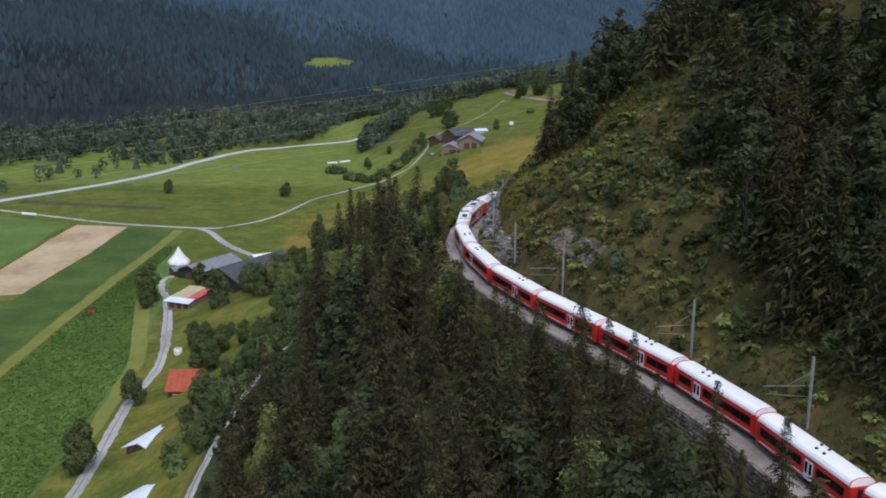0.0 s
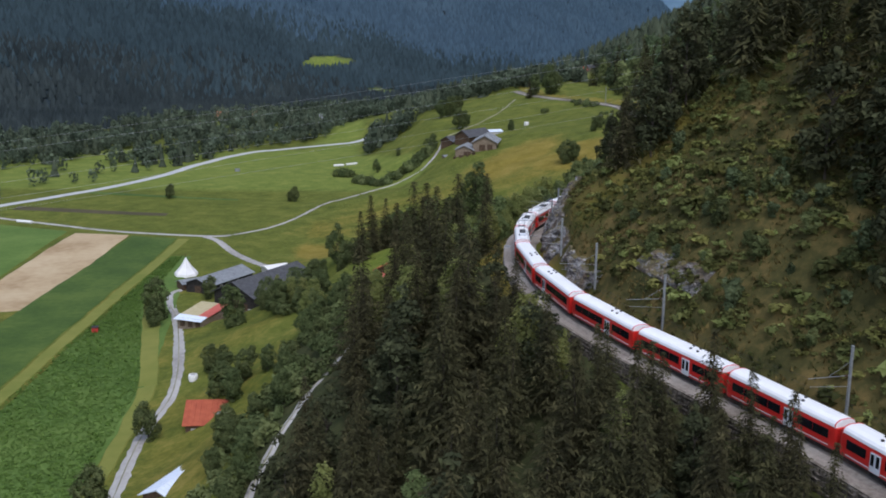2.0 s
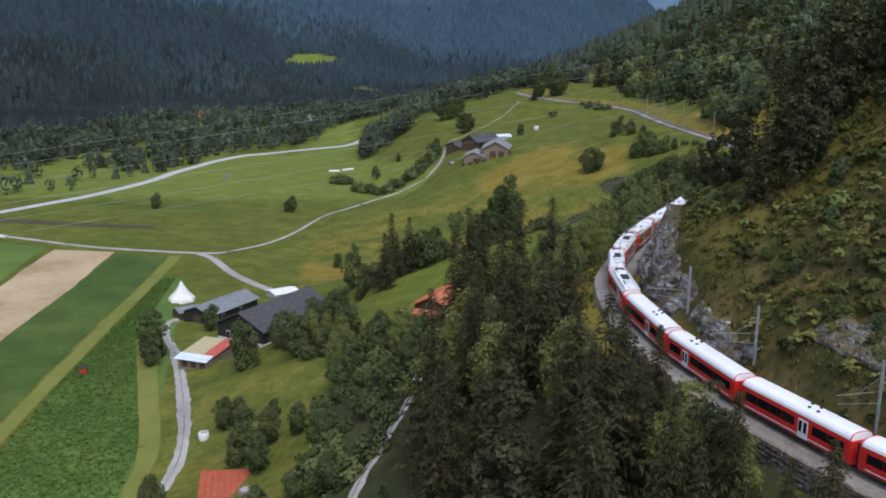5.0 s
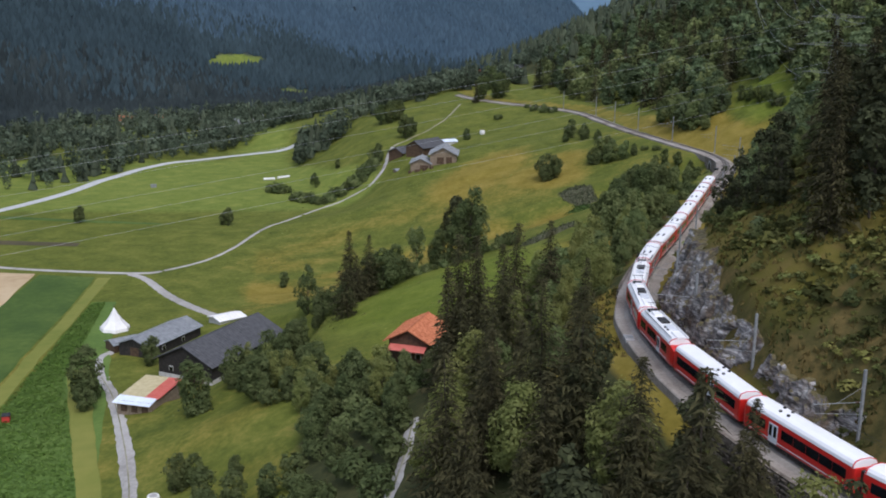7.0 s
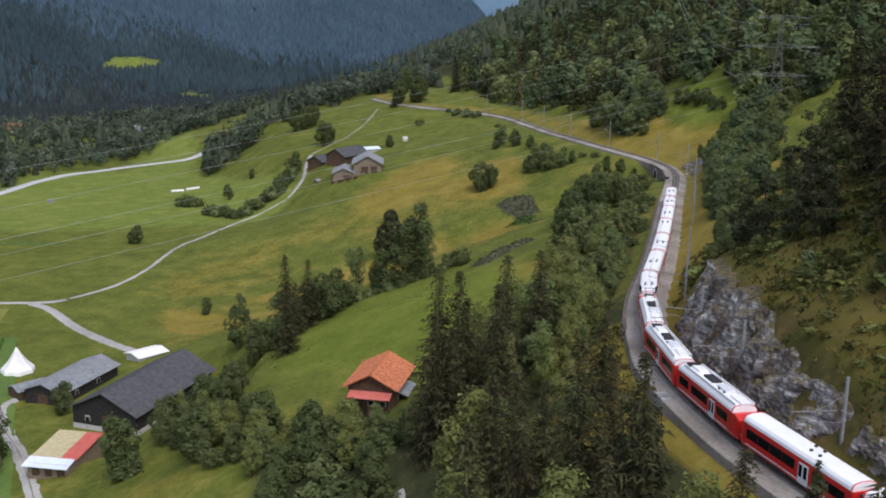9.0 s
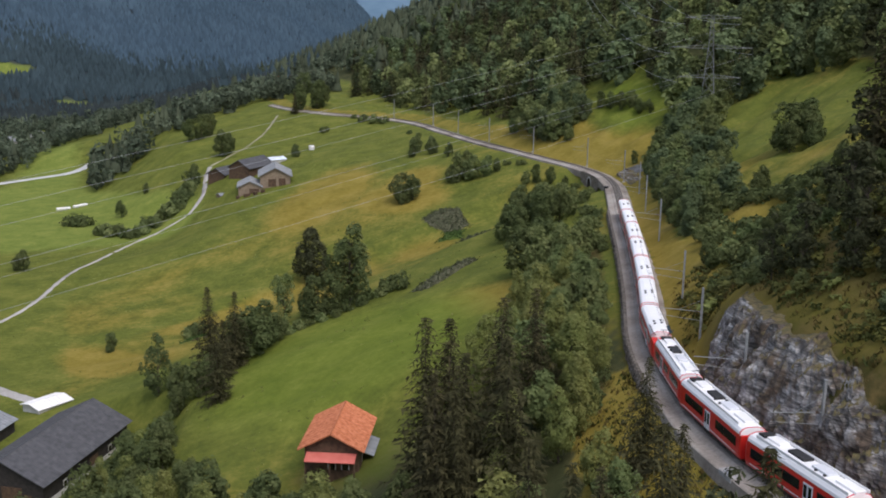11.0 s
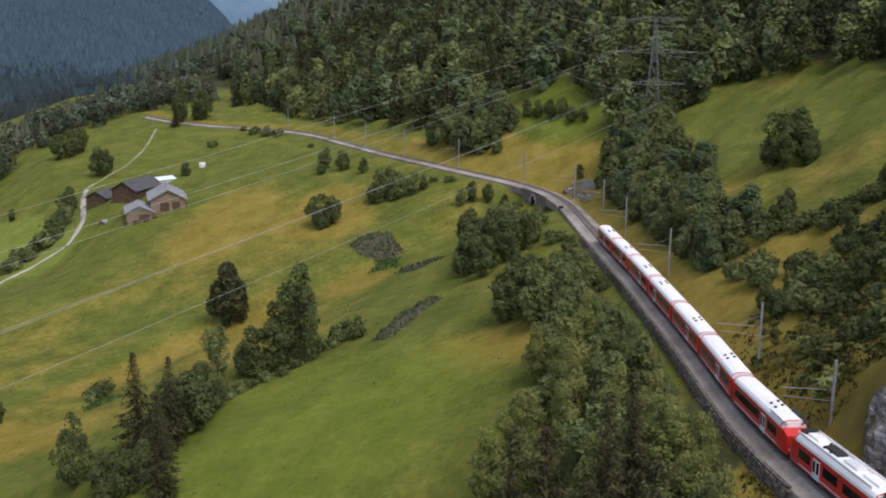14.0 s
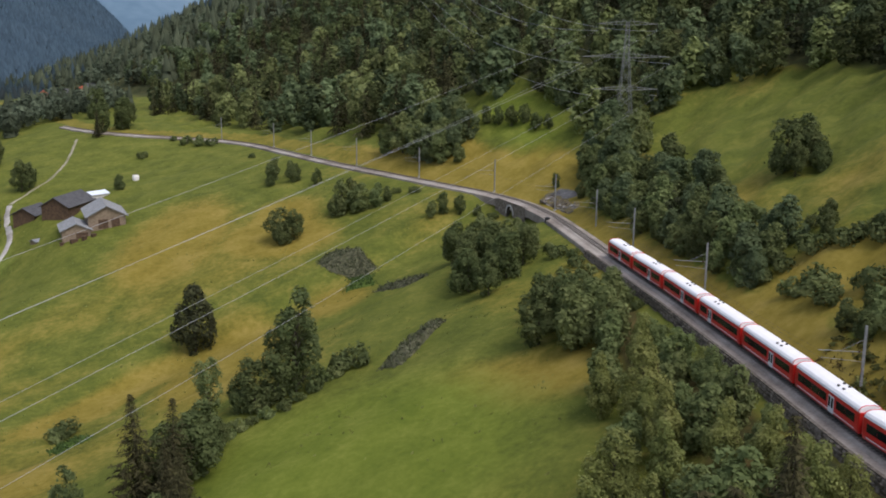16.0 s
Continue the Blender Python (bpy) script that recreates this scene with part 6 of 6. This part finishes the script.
def lean_to():
    top = new("shed")
    x, y = -72.2, 298.0
    top.matrix_basis = pose(x, y, zat(x, y), 0, 0, -22) @ Matrix.Diagonal((0.82, 0.85, 1.05, 1))
    bm = bmesh.new()
    box(bm, -5.0, 5.0, -5.0, 9.0, -1.0, 2.5)
    part("wall", bm, M["palewood"], top)
    for name, x0, x1, y0, y1, z0, z1, m in (("roof_sheet", -5.4, 1.6, -2.6, 9.6, 2.7, 3.6, M["beige"]), ("roof_sheet", 1.6, 5.6, -2.6, 9.6, 2.7, 3.6, M["pink"]), ("roof_sheet", -5.6, 5.2, -6.4, -2.5, 2.2, 2.75, M["palesheet"])):
        bm = bmesh.new()
        n = 14
        prof = [(x0, 0.0)]
        for k in range(n):
            u, g = x0 + (x1 - x0) * k / n, (x1 - x0) / n
            prof += [(u, 0.16), (u + 0.35 * g, 0.16), (u + 0.5 * g, 0.07), (u + 0.85 * g, 0.07)]
        prof += [(x1, 0.16), (x1, 0.0)]
        prism(bm, prof, y0, y1)
        for v in bm.verts:
            v.co.z += z0 + (z1 - z0) * (v.co.y - y0) / (y1 - y0)
        part(name, bm, m, top)
    for k in (-3, 0, 3):
        bm = bmesh.new()
        box(bm, k - 0.9, k + 0.9, -5.05, -4.95, 0.2, 1.9)
        part("door", bm, M["wood"], top)
    return tagged(top, "low shed with straw, red and pale sheet roof", "shed")


lean_to()


def tent():
    top = new("tent")
    x, y = -90, 362
    top.matrix_basis = pose(x, y, zat(x, y))
    bm = bmesh.new()
    n = 14
    rings = []
    for r, z in ((3.9, 0.0), (3.7, 0.9), (2.0, 2.8), (0.9, 4.6), (0.12, 6.2)):
        rings.append([bm.verts.new((r * (1.06 if k % 2 else 0.94) * math.cos(2 * math.pi * k / n), r * (1.06 if k % 2 else 0.94) * math.sin(2 * math.pi * k / n), z)) for k in range(n)])
    for a, b in zip(rings, rings[1:]):
        for k in range(n):
            bm.faces.new((a[k], a[(k + 1) % n], b[(k + 1) % n], b[k]))
    bm.faces.new(rings[-1])
    part("canvas", bm, M["canvas"], top)
    bm = bmesh.new()
    tube(bm, (0, 0, 0), (0, 0, 7.2), 0.09, n=6)
    part("pole", bm, M["wood"], top)
    return tagged(top, "white pointed canvas tent in the farmyard", "tent")


tent()
gabled("shed", -85, 345, 35, 7, 5, 2.2, 3.0, M["wood"], M["greyroof"], "small grey-roofed shed beside the tent", 0.3, category="shed")

gabled("shed", -60, 364, 35, 8, 6, 1.8, 2.4, M["plaster"], M["canvas"], "low white-roofed shed behind the barn", 0.4, category="shed")
chalet = gabled("chalet", -15.6, 277.3, 66, 11.6, 8.0, 4.8, 6.9, M["wood"], M["tile"], "dark timber chalet with orange tiled roof", 0.9, z=-5.7, doors=(("-x", 2.4, 1.1, 2.0),), windows=(("-x", -2, 1.2), ("-x", 0, 1.2), ("-y", 2, 1.2), ("-y", -2, 1.2)), base=M["wood"], category="chalet")
bm = bmesh.new()
box(bm, -1.3, 1.3, -3.7, 3.7, 0, 0.15, pose(-6.6, 0, 3.45, 0, -17, 0))
part("porch_roof", bm, M["pink"], chalet, "faded red sheet porch roof")
for yy in (-3.6, 0, 3.6):
    bm = bmesh.new()
    box(bm, -7.6, -7.4, yy - 0.1, yy + 0.1, -2.0, 3.2)
    part("porch_post", bm, M["wood"], chalet)
bm = bmesh.new()
box(bm, -3.0, 3.5, -6.2, -4.0, 0, 0.12, pose(0, 0, 4.4, 20, 0, 0))
part("side_roof", bm, M["greyroof"], chalet, "grey sheet lean-to roof")
bm = bmesh.new()
box(bm, -2.6, 3.2, -6.6, -3.6, -2.5, 0.9)
part("side_shed", bm, M["plaster"], chalet)

gabled("house", -55, 227.5, 3, 8.6, 11.5, 3.2, 6.0, M["wood"], M["redroof"], "small dark-red wooden house with rust-red sheet roof", 0.6, z=-24.2, doors=(("-y", 0, 1.2, 2.0),), windows=(("-y", 2.6, 1.0), ("-y", -2.6, 1.0)), category="house")
gabled("shed", -54, 195, 68, 13, 6.5, 2.6, 3.9, M["wood"], M["palesheet"], "wooden shed with pale blue-white sheet roof", 0.6, z=-23.6, doors=(("-x", 0, 1.4, 2.1),), category="shed")
gabled("shed", -49, 165, 62, 8, 6, 2.6, 3.8, M["wood"], M["palesheet"], "small shed with shiny pale sheet roof", 0.5, category="shed")

# the hill farm
gabled("barn", 22.0, 532.4, 80, 17, 11.5, 4.2, 7.2, M["palewood"], M["greyroof"], "pale timber cow barn with grey sheet roof", 0.8, doors=(("-x", 1.2, 3.0, 3.0), ("-x", -2.6, 2.6, 3.2)), windows=(("-y", 3, 1.4), ("-y", -4, 1.4)))
gabled("barn", 11.6, 529, 80, 13, 8.6, 3.2, 5.2, M["palewood"], M["greyroof"], "low pale barn with weathered grey roof", 0.6, doors=(("-x", -1.6, 3.6, 2.4),))
gabled("barn", 16.5, 556, 48, 18, 9.5, 4.0, 6.8, M["wood"], M["slate"], "dark timber farm barn with slate-grey roof", 0.7, doors=(("-y", -3, 2.4, 2.4),))
gabled("farmhouse", 6.5, 565, 48, 11, 8, 3.6, 5.8, M["wood"], M["slate"], "dark farmhouse with slate-grey roof", 0.7, windows=(("-y", -2.5, 1.2), ("-y", 2.0, 1.2)), category="house")
gabled("shed", 28, 563, 20, 7, 5, 2.4, 3.2, M["plaster"], M["palesheet"], "small white shed behind the barn", 0.3, category="shed")
gabled("shed", 3.5, 540, 20, 6, 3.2, 1.8, 2.3, M["palewood"], M["greyroof"], "small grey-roofed lean-to in the farmyard", 0.3, category="shed")


def box_thing(name, x, y, dx, dy, dz, material, label, category, turn=0.0, lid=None):
    top = new(name)
    top.matrix_basis = pose(x, y, zat(x, y), 0, 0, turn)
    bm = bmesh.new()
    box(bm, -dx / 2, dx / 2, -dy / 2, dy / 2, -0.3, dz)
    part("body", bm, material, top, bevel=0.06)
    bm = bmesh.new()
    box(bm, -dx / 2 - 0.08, dx / 2 + 0.08, -dy / 2 - 0.08, dy / 2 + 0.08, dz, dz + 0.12)
    part("top", bm, lid or material, top)
    return tagged(top, label, category)


box_thing("container", -101, 298, 1.6, 2.0, 1.5, M["redpaint"], "small red box standing in the crop field", "container", 10, M["dark"])



def drum(name, x, y, r, h, material, label, category):
    top = new(name)
    top.matrix_basis = pose(x, y, zat(x, y))
    bm = bmesh.new()
    for z0, z1, r0, r1 in ((-0.2, 0.35 * h, r * 0.9, r), (0.35 * h, 0.7 * h, r, r), (0.7 * h, h, r, r * 0.88)):
        tube(bm, (0, 0, z0), (0, 0, z1), r0, r1, 16)
    part("body", bm, material, top)
    bm = bmesh.new()
    tube(bm, (0, 0, h), (0, 0, h + 0.12), r * 0.7, r * 0.5, 16)
    part("lid", bm, M["concrete"], top)
    return tagged(top, label, category)


drum("water_tank", -63.6, 250.5, 1.1, 1.4, M["canvas"], "round white water tank beside the lane", "tank")
drum("wooden_tub", -50.8, 219, 1.5, 1.6, M["palewood"], "round wooden tub beside the red-roofed house", "tub")


def bale_row(x, y, n, turn):
    top = new("bale_row")
    top.matrix_basis = pose(x, y, zat(x, y), 0, 0, turn)
    for k in range(n):
        bm = bmesh.new()
        tube(bm, (k * 1.5 - 0.68, 0, 0.62), (k * 1.5 + 0.68, 0, 0.62), 0.65, n=14)
        part("bale", bm, M["canvas"], top)
    return tagged(top, "row of white wrapped hay bales on grass", "hay bales")


bale_row(-180, 451, 5, -20)
bale_row(-53, 614, 5, 40)
bale_row(-60, 611, 4, 15)
box_thing("feed_trough", -113, 594, 2.6, 1.6, 1.4, M["galv"], "small grey trough standing in the hay field", "trough", 20)
box_thing("signal_box", *along(s_at(386), -2.7)[0].xy, 0.9, 0.9, 1.4, M["dark"], "small dark trackside cabinet on ballast", "cabinet", 20)


def slab(y, off, dx, dy):
    p, a = along(s_at(y), off, 0.0)
    top = new("concrete_slab")
    top.matrix_basis = pose(p.x, p.y, p.z, 0, 0, a)
    bm = bmesh.new()
    box(bm, -dx / 2, dx / 2, -dy / 2, dy / 2, -0.4, 0.16)
    part("deck", bm, M["concrete"], top, bevel=0.04)
    bm = bmesh.new()
    box(bm, -0.5, 0.5, -0.5, 0.5, 0.16, 0.24)
    part("hatch", bm, M["galv"], top)
    return tagged(top, "pale concrete slab beside the track", "slab")


slab(209, -2.6, 2.4, 1.2)


drum("water_tank", 46, 575, 1.3, 1.8, M["canvas"], "round white tank on the hill meadow", "tank")
for x, y, dx, dy, dz, t in ((9, 520.5, 2.2, 1.2, 0.9, 10), (12, 519.6, 1.6, 1.0, 1.1, 40), (6, 523, 1.2, 1.2, 0.7, 70), (15, 520, 1.4, 0.9, 0.8, 20)):
    box_thing("crate", x, y, dx, dy, dz, M["wood"], "brown wooden crate stacked in the farmyard", "crate", t)


# ---- retaining wall and culvert ----
def retaining_wall(y0, y1, drop, offset=-3.2):
    s0, s1 = s_at(y0), s_at(y1)
    wall = sweep("retaining_wall", [(offset, 0.02), (offset - 0.05, 0.02), (offset - 0.05 - 0.1 * drop, -drop), (offset + 0.3, -drop)], s0, s1, M["mortar"])
    tagged(wall, "grey rubble stone retaining wall below the railway", "wall", kind="structure")
    cap = sweep("coping", [(offset + 0.30, 0.0), (offset + 0.30, 0.12), (offset - 0.16, 0.12), (offset - 0.16, -0.05)], s0, s1, M["stone"], parent=wall)
    return wall, s0, s1


def stone_mesh(k):
    rs = np.random.RandomState(k)
    bm = bmesh.new()
    box(bm, -0.42, 0.42, -0.12, 0.14, -0.23, 0.23)
    for v in bm.verts:
        v.co += Vector(rs.uniform(-0.06, 0.06, 3))
        if v.co.y < 0:
            v.co.x *= 0.86
            v.co.z *= 0.82
    me = bpy.data.meshes.new("stone")
    bmesh.ops.recalc_face_normals(bm, faces=bm.faces[:])
    bm.to_mesh(me)
    bm.free()
    me.materials.append(M["stone"])
    return me


STONES = [stone_mesh(k) for k in range(8)]
STONE_DATA = [(np.array([v.co[:] for v in me.vertices]), np.array([p.vertices[:] for p in me.polygons])) for me in STONES]


def lay_stones(wall, s0, s1, drop, near, offset=-3.2):
    """Courses of rubble; those between the two places along the line in near are parts, the rest one mesh."""
    rs = np.random.RandomState(5)
    vs, fs, n, single = [], [], 0, 0
    for c in range(int(drop / 0.48)):
        s = s0 + 0.45 * (c % 2)
        z = -0.32 - 0.48 * c
        while s < s1 - 0.5:
            p, a = along(s, offset - 0.07 + 0.1 * z, z)
            k = rs.randint(8)
            w = 0.8 + 0.45 * rs.rand()
            m = pose(p.x, p.y, p.z, rs.randn() * 2, rs.randn() * 3, a + 180) @ Matrix.Diagonal((w, 1 + 0.5 * rs.rand(), 0.95 + 0.15 * rs.rand(), 1))
            if near[0] < s < near[1] and single < 300:
                ob = new("stone", STONES[k])
                ob.parent = wall
                ob.matrix_basis = m
                single += 1
            else:
                v, f = STONE_DATA[k]
                vs.append(v @ np.array(m.to_3x3()).T + np.array(m.translation))
                fs.append(f + n)
                n += len(v)
            s += 0.86 * w + 0.02
    if vs:
        tagged(mesh_part("stonework", np.concatenate(vs), np.concatenate(fs), M["stone"], wall), kind="stuff")


# village across the valley
for k, (x, y, t) in enumerate(((-172, 868, 10), (-148, 880, 40), (-87, 850, 20), (-60, 905, 80), (-75, 872, 60), (-120, 890, 15))):
    gabled("house", x, y, t, 9, 7, 3.6, 6.2, M["plaster"], M["tile"] if k < 2 else M["greyroof"], "white village house with orange roof" if k < 2 else "white village house with grey roof", 0.7, windows=(("-y", -3, 1.2), ("-y", 3, 1.2)), category="house")
for x, y, t in ((130, 1020, 10), (146, 1032, 50), (118, 1034, 75), (158, 1050, 20)):
    gabled("house", x, y, t, 9, 7, 4.0, 6.4, M["palewood"], M["redroof"] if t in (50, 75) else M["slate"], "small far timber house with weathered roof", 0.6, category="house")

wall, s0, s1 = retaining_wall(20, 182, 2.7)
lay_stones(wall, s0, s1, 2.7, (s_at(96), s_at(130)))
wall, s0, s1 = retaining_wall(236, 352, 2.6)
lay_stones(wall, s0, s1, 2.6, (s_at(262), s_at(320)))


def culvert(y, span):
    """A small stone arch under the line: its face, its barrel coloured dark for the shade inside, and a parapet."""
    p, a = along(s_at(y), -3.9, 0.0)
    top = new("culvert")
    top.matrix_basis = pose(p.x, p.y, p.z, 0, 0, a)
    n = 12
    bm = bmesh.new()
    arch = [(-span / 2, -5.5)] + [(-span / 2 * math.cos(math.pi * k / n), -2.6 + span / 2 * math.sin(math.pi * k / n)) for k in range(n + 1)] + [(span / 2, -5.5)]
    outer = [(-9, -5.5), (-9, 0.2), (9, 0.2), (9, -5.5)]
    for depth in (0.0, -0.7):
        ins = [bm.verts.new((x, depth, z)) for x, z in arch]
        tops = [bm.verts.new((x, depth, 0.2)) for x, z in arch]
        for k in range(len(arch) - 1):
            bm.faces.new((ins[k], ins[k + 1], tops[k + 1], tops[k]))
        for sg, k in ((-1, 0), (1, len(arch) - 1)):
            b0, b1 = bm.verts.new((sg * 9, depth, -5.5)), bm.verts.new((sg * 9, depth, 0.2))
            bm.faces.new((ins[k], tops[k], b1, b0))
    part("face", bm, M["stone"], top)
    bm = bmesh.new()
    rows2 = [[bm.verts.new((x, yy, z)) for x, z in arch] for yy in (0.0, -3.5)]
    for k in range(len(arch) - 1):
        bm.faces.new((rows2[0][k], rows2[0][k + 1], rows2[1][k + 1], rows2[1][k]))
    # the dark mortar colour stands in for shade under the arch
    part("barrel", bm, M["mortar"], top)
    for k in range(n + 1):
        t = math.pi * k / n
        bm = bmesh.new()
        box(bm, -0.28, 0.28, -0.05, 0.12, 0, 0.55, pose(-span / 2 * math.cos(t), 0, -2.6 + span / 2 * math.sin(t), 0, math.degrees(t) - 90, 0))
        part("arch_stone", bm, M["concrete"], top)
    return tagged(top, "small grey stone arch culvert under the railway", "culvert")


culvert(412, 3.6)


# ---- rocks on the cutting ----
def rock_face(y0, y1, d0, d1, proud, seed, label, reach=(1, 1, 1, 1)):
    """Bare jointed rock standing out of the slope between two places along the line and two distances from it; its rim runs into the ground."""
    s0, s1 = s_at(y0), s_at(y1)
    nu, nv = max(16, int((s1 - s0) / 0.35)), max(12, int((d1 - d0) / 0.22))
    pts = []
    for i in range(nu):
        for j in range(nv):
            u, v = i / (nu - 1), j / (nv - 1)
            wav = (1 + 0.35 * noise.noise(Vector((u * 9, seed, 0)))) * np.interp(u, (0, 0.3, 0.55, 1), reach)
            p, a = along(s0 + (s1 - s0) * u, d0 + (d1 - d0) * v * wav)
            pts.append((p.x, p.y, u, v, math.sin(radians(a)), -math.cos(radians(a))))
    pts = np.array(pts)
    z = height(pts[:, 0], pts[:, 1])
    out = []
    for (x, y, u, v, nx, ny), zz in zip(pts, z):
        q = Vector((x, y, zz))
        bed = (zz * 0.75 + y * 0.55 - x * 0.15)                       # slanting beds
        joint = (y * 0.8 - zz * 0.25 + x * 0.3)
        h = 0.9 * noise.noise(q * 0.22 + Vector((seed, 0, 0)))
        bed += 0.5 * noise.noise(q * 0.5)
        joint += 0.6 * noise.noise(q * 0.45 + Vector((9, 0, 0)))
        h += 0.55 * noise.cell(Vector((bed * 0.42, joint * 0.30, seed))) + 0.38 * noise.cell(Vector((bed * 0.9, joint * 0.7, seed + 5)))
        h += 0.20 * noise.cell(Vector((bed * 2.0, joint * 1.3, seed + 9))) + 0.16 * noise.noise(q * 1.5) + 0.35 * abs(noise.noise(Vector((joint * 0.5, bed * 0.1, seed))))
        rim = min(1.0, 6 * min(u, 1 - u, 0.5), 5 * (1 - v), 8 * v + 0.25) + 0.5 * noise.noise(q * 0.4)
        h = (h + 0.55) * proud * max(0.0, min(1.0, rim)) - (0.6 if rim < 0.08 else 0.0)
        out.append((x - nx * h * 0.75, y - ny * h * 0.75, zz + h * 0.55))
    i = (np.arange(nu - 1)[:, None] * nv + np.arange(nv - 1)).ravel()
    ob = mesh_part("rock_face", out, np.stack([i, i + 1, i + nv + 1, i + nv], 1), M["rock"])
    return tagged(ob, label, "rock", group="rocks of the cutting")


rock_face(186, 241, 4.0, 9.5, 1.0, 3, "tall grey jointed rock face beside the track", (0.5, 0.62, 1.0, 1.0))
rock_face(168, 186, 4.6, 6.8, 0.8, 5, "low grey rock face at the foot of the slope")
rock_face(147, 163, 9.0, 12.5, 0.8, 9, "dark broken rock face among the scrub")
rock_face(392, 412, 4.4, 8.0, 0.9, 17, "broken grey rock beside the railway bend")


def heap(x, y, length, width, high, turn, material, label, seed, leaf):
    """A low overgrown heap of stones or cut brush."""
    top = new("brush_heap")
    top.matrix_basis = pose(x, y, zat(x, y), 0, 0, turn)
    rs = np.random.RandomState(seed)
    nx, ny = 26, 12
    v = []
    c, s = math.cos(radians(turn)), math.sin(radians(turn))
    for i in range(nx):
        for j in range(ny):
            u, w = (i / (nx - 1) * 2 - 1), (j / (ny - 1) * 2 - 1)
            px, py = u * length / 2 + rs.randn() * 0.12, w * width / 2 * (1 + 0.2 * math.sin(3 * u + seed)) + rs.randn() * 0.12
            f = max(0.0, 1 - u * u) ** 0.5 * max(0.0, 1 - w * w) ** 0.5
            wx, wy = x + px * c - py * s, y + px * s + py * c
            v.append((px, py, zat(wx, wy) - zat(x, y) - 0.15 + f * high * (0.6 + 0.7 * rs.rand())))
    i = (np.arange(nx - 1)[:, None] * ny + np.arange(ny - 1)).ravel()
    mesh_part("mound", v, np.stack([i, i + ny, i + ny + 1, i + 1], 1), material, top)
    n = int(length * width * 9)
    k = rs.randint(len(v), size=n)
    c = np.array(v)[k] + np.stack([0.4 * rs.randn(n), 0.25 * rs.randn(n), 0.05 + 0.30 * rs.rand(n)], 1)
    ax = rs.randn(n, 3)
    ax /= np.linalg.norm(ax, axis=1)[:, None]
    size = 0.13 + 0.17 * rs.rand(n, 1)
    grown = np.cross(ax, rs.randn(n, 3))
    grown /= np.linalg.norm(grown, axis=1)[:, None]
    tagged(leaves_mesh("growth", c, ax * size, (grown + np.array([0, 0, 0.6])) * size, leaf, top), kind="stuff")
    return tagged(top, label, "heap")


M["brush"] = mat("dry_brush", [(0.04, 0.042, 0.022), (0.075, 0.078, 0.042), (0.13, 0.125, 0.075)], 1.4, 0.95, bump=1.0, bump_scale=4, space="World")
heap(57, 431, 17, 9, 1.3, 105, M["brush"], "wide grey heap of cut brush and stones on meadow", 1, M["leaf_weed"])
heap(55, 420.5, 8, 7, 0.7, 60, M["crop_dark"], "rank green nettle patch beside the brush heap", 4, M["leaf_nettle"])
heap(57, 403, 15, 5, 1.0, 112, M["brush"], "low grey-green heap of overgrown stones", 2, M["leaf_weed"])
heap(29, 353, 19, 4.2, 1.3, 28, M["brush"], "long narrow heap of cut brush on the meadow", 3, M["leaf_weed"])
heap(-24, 400, 8, 5, 0.8, 20, M["crop_dark"], "rank green nettle patch in the dry meadow", 5, M["leaf_nettle"])
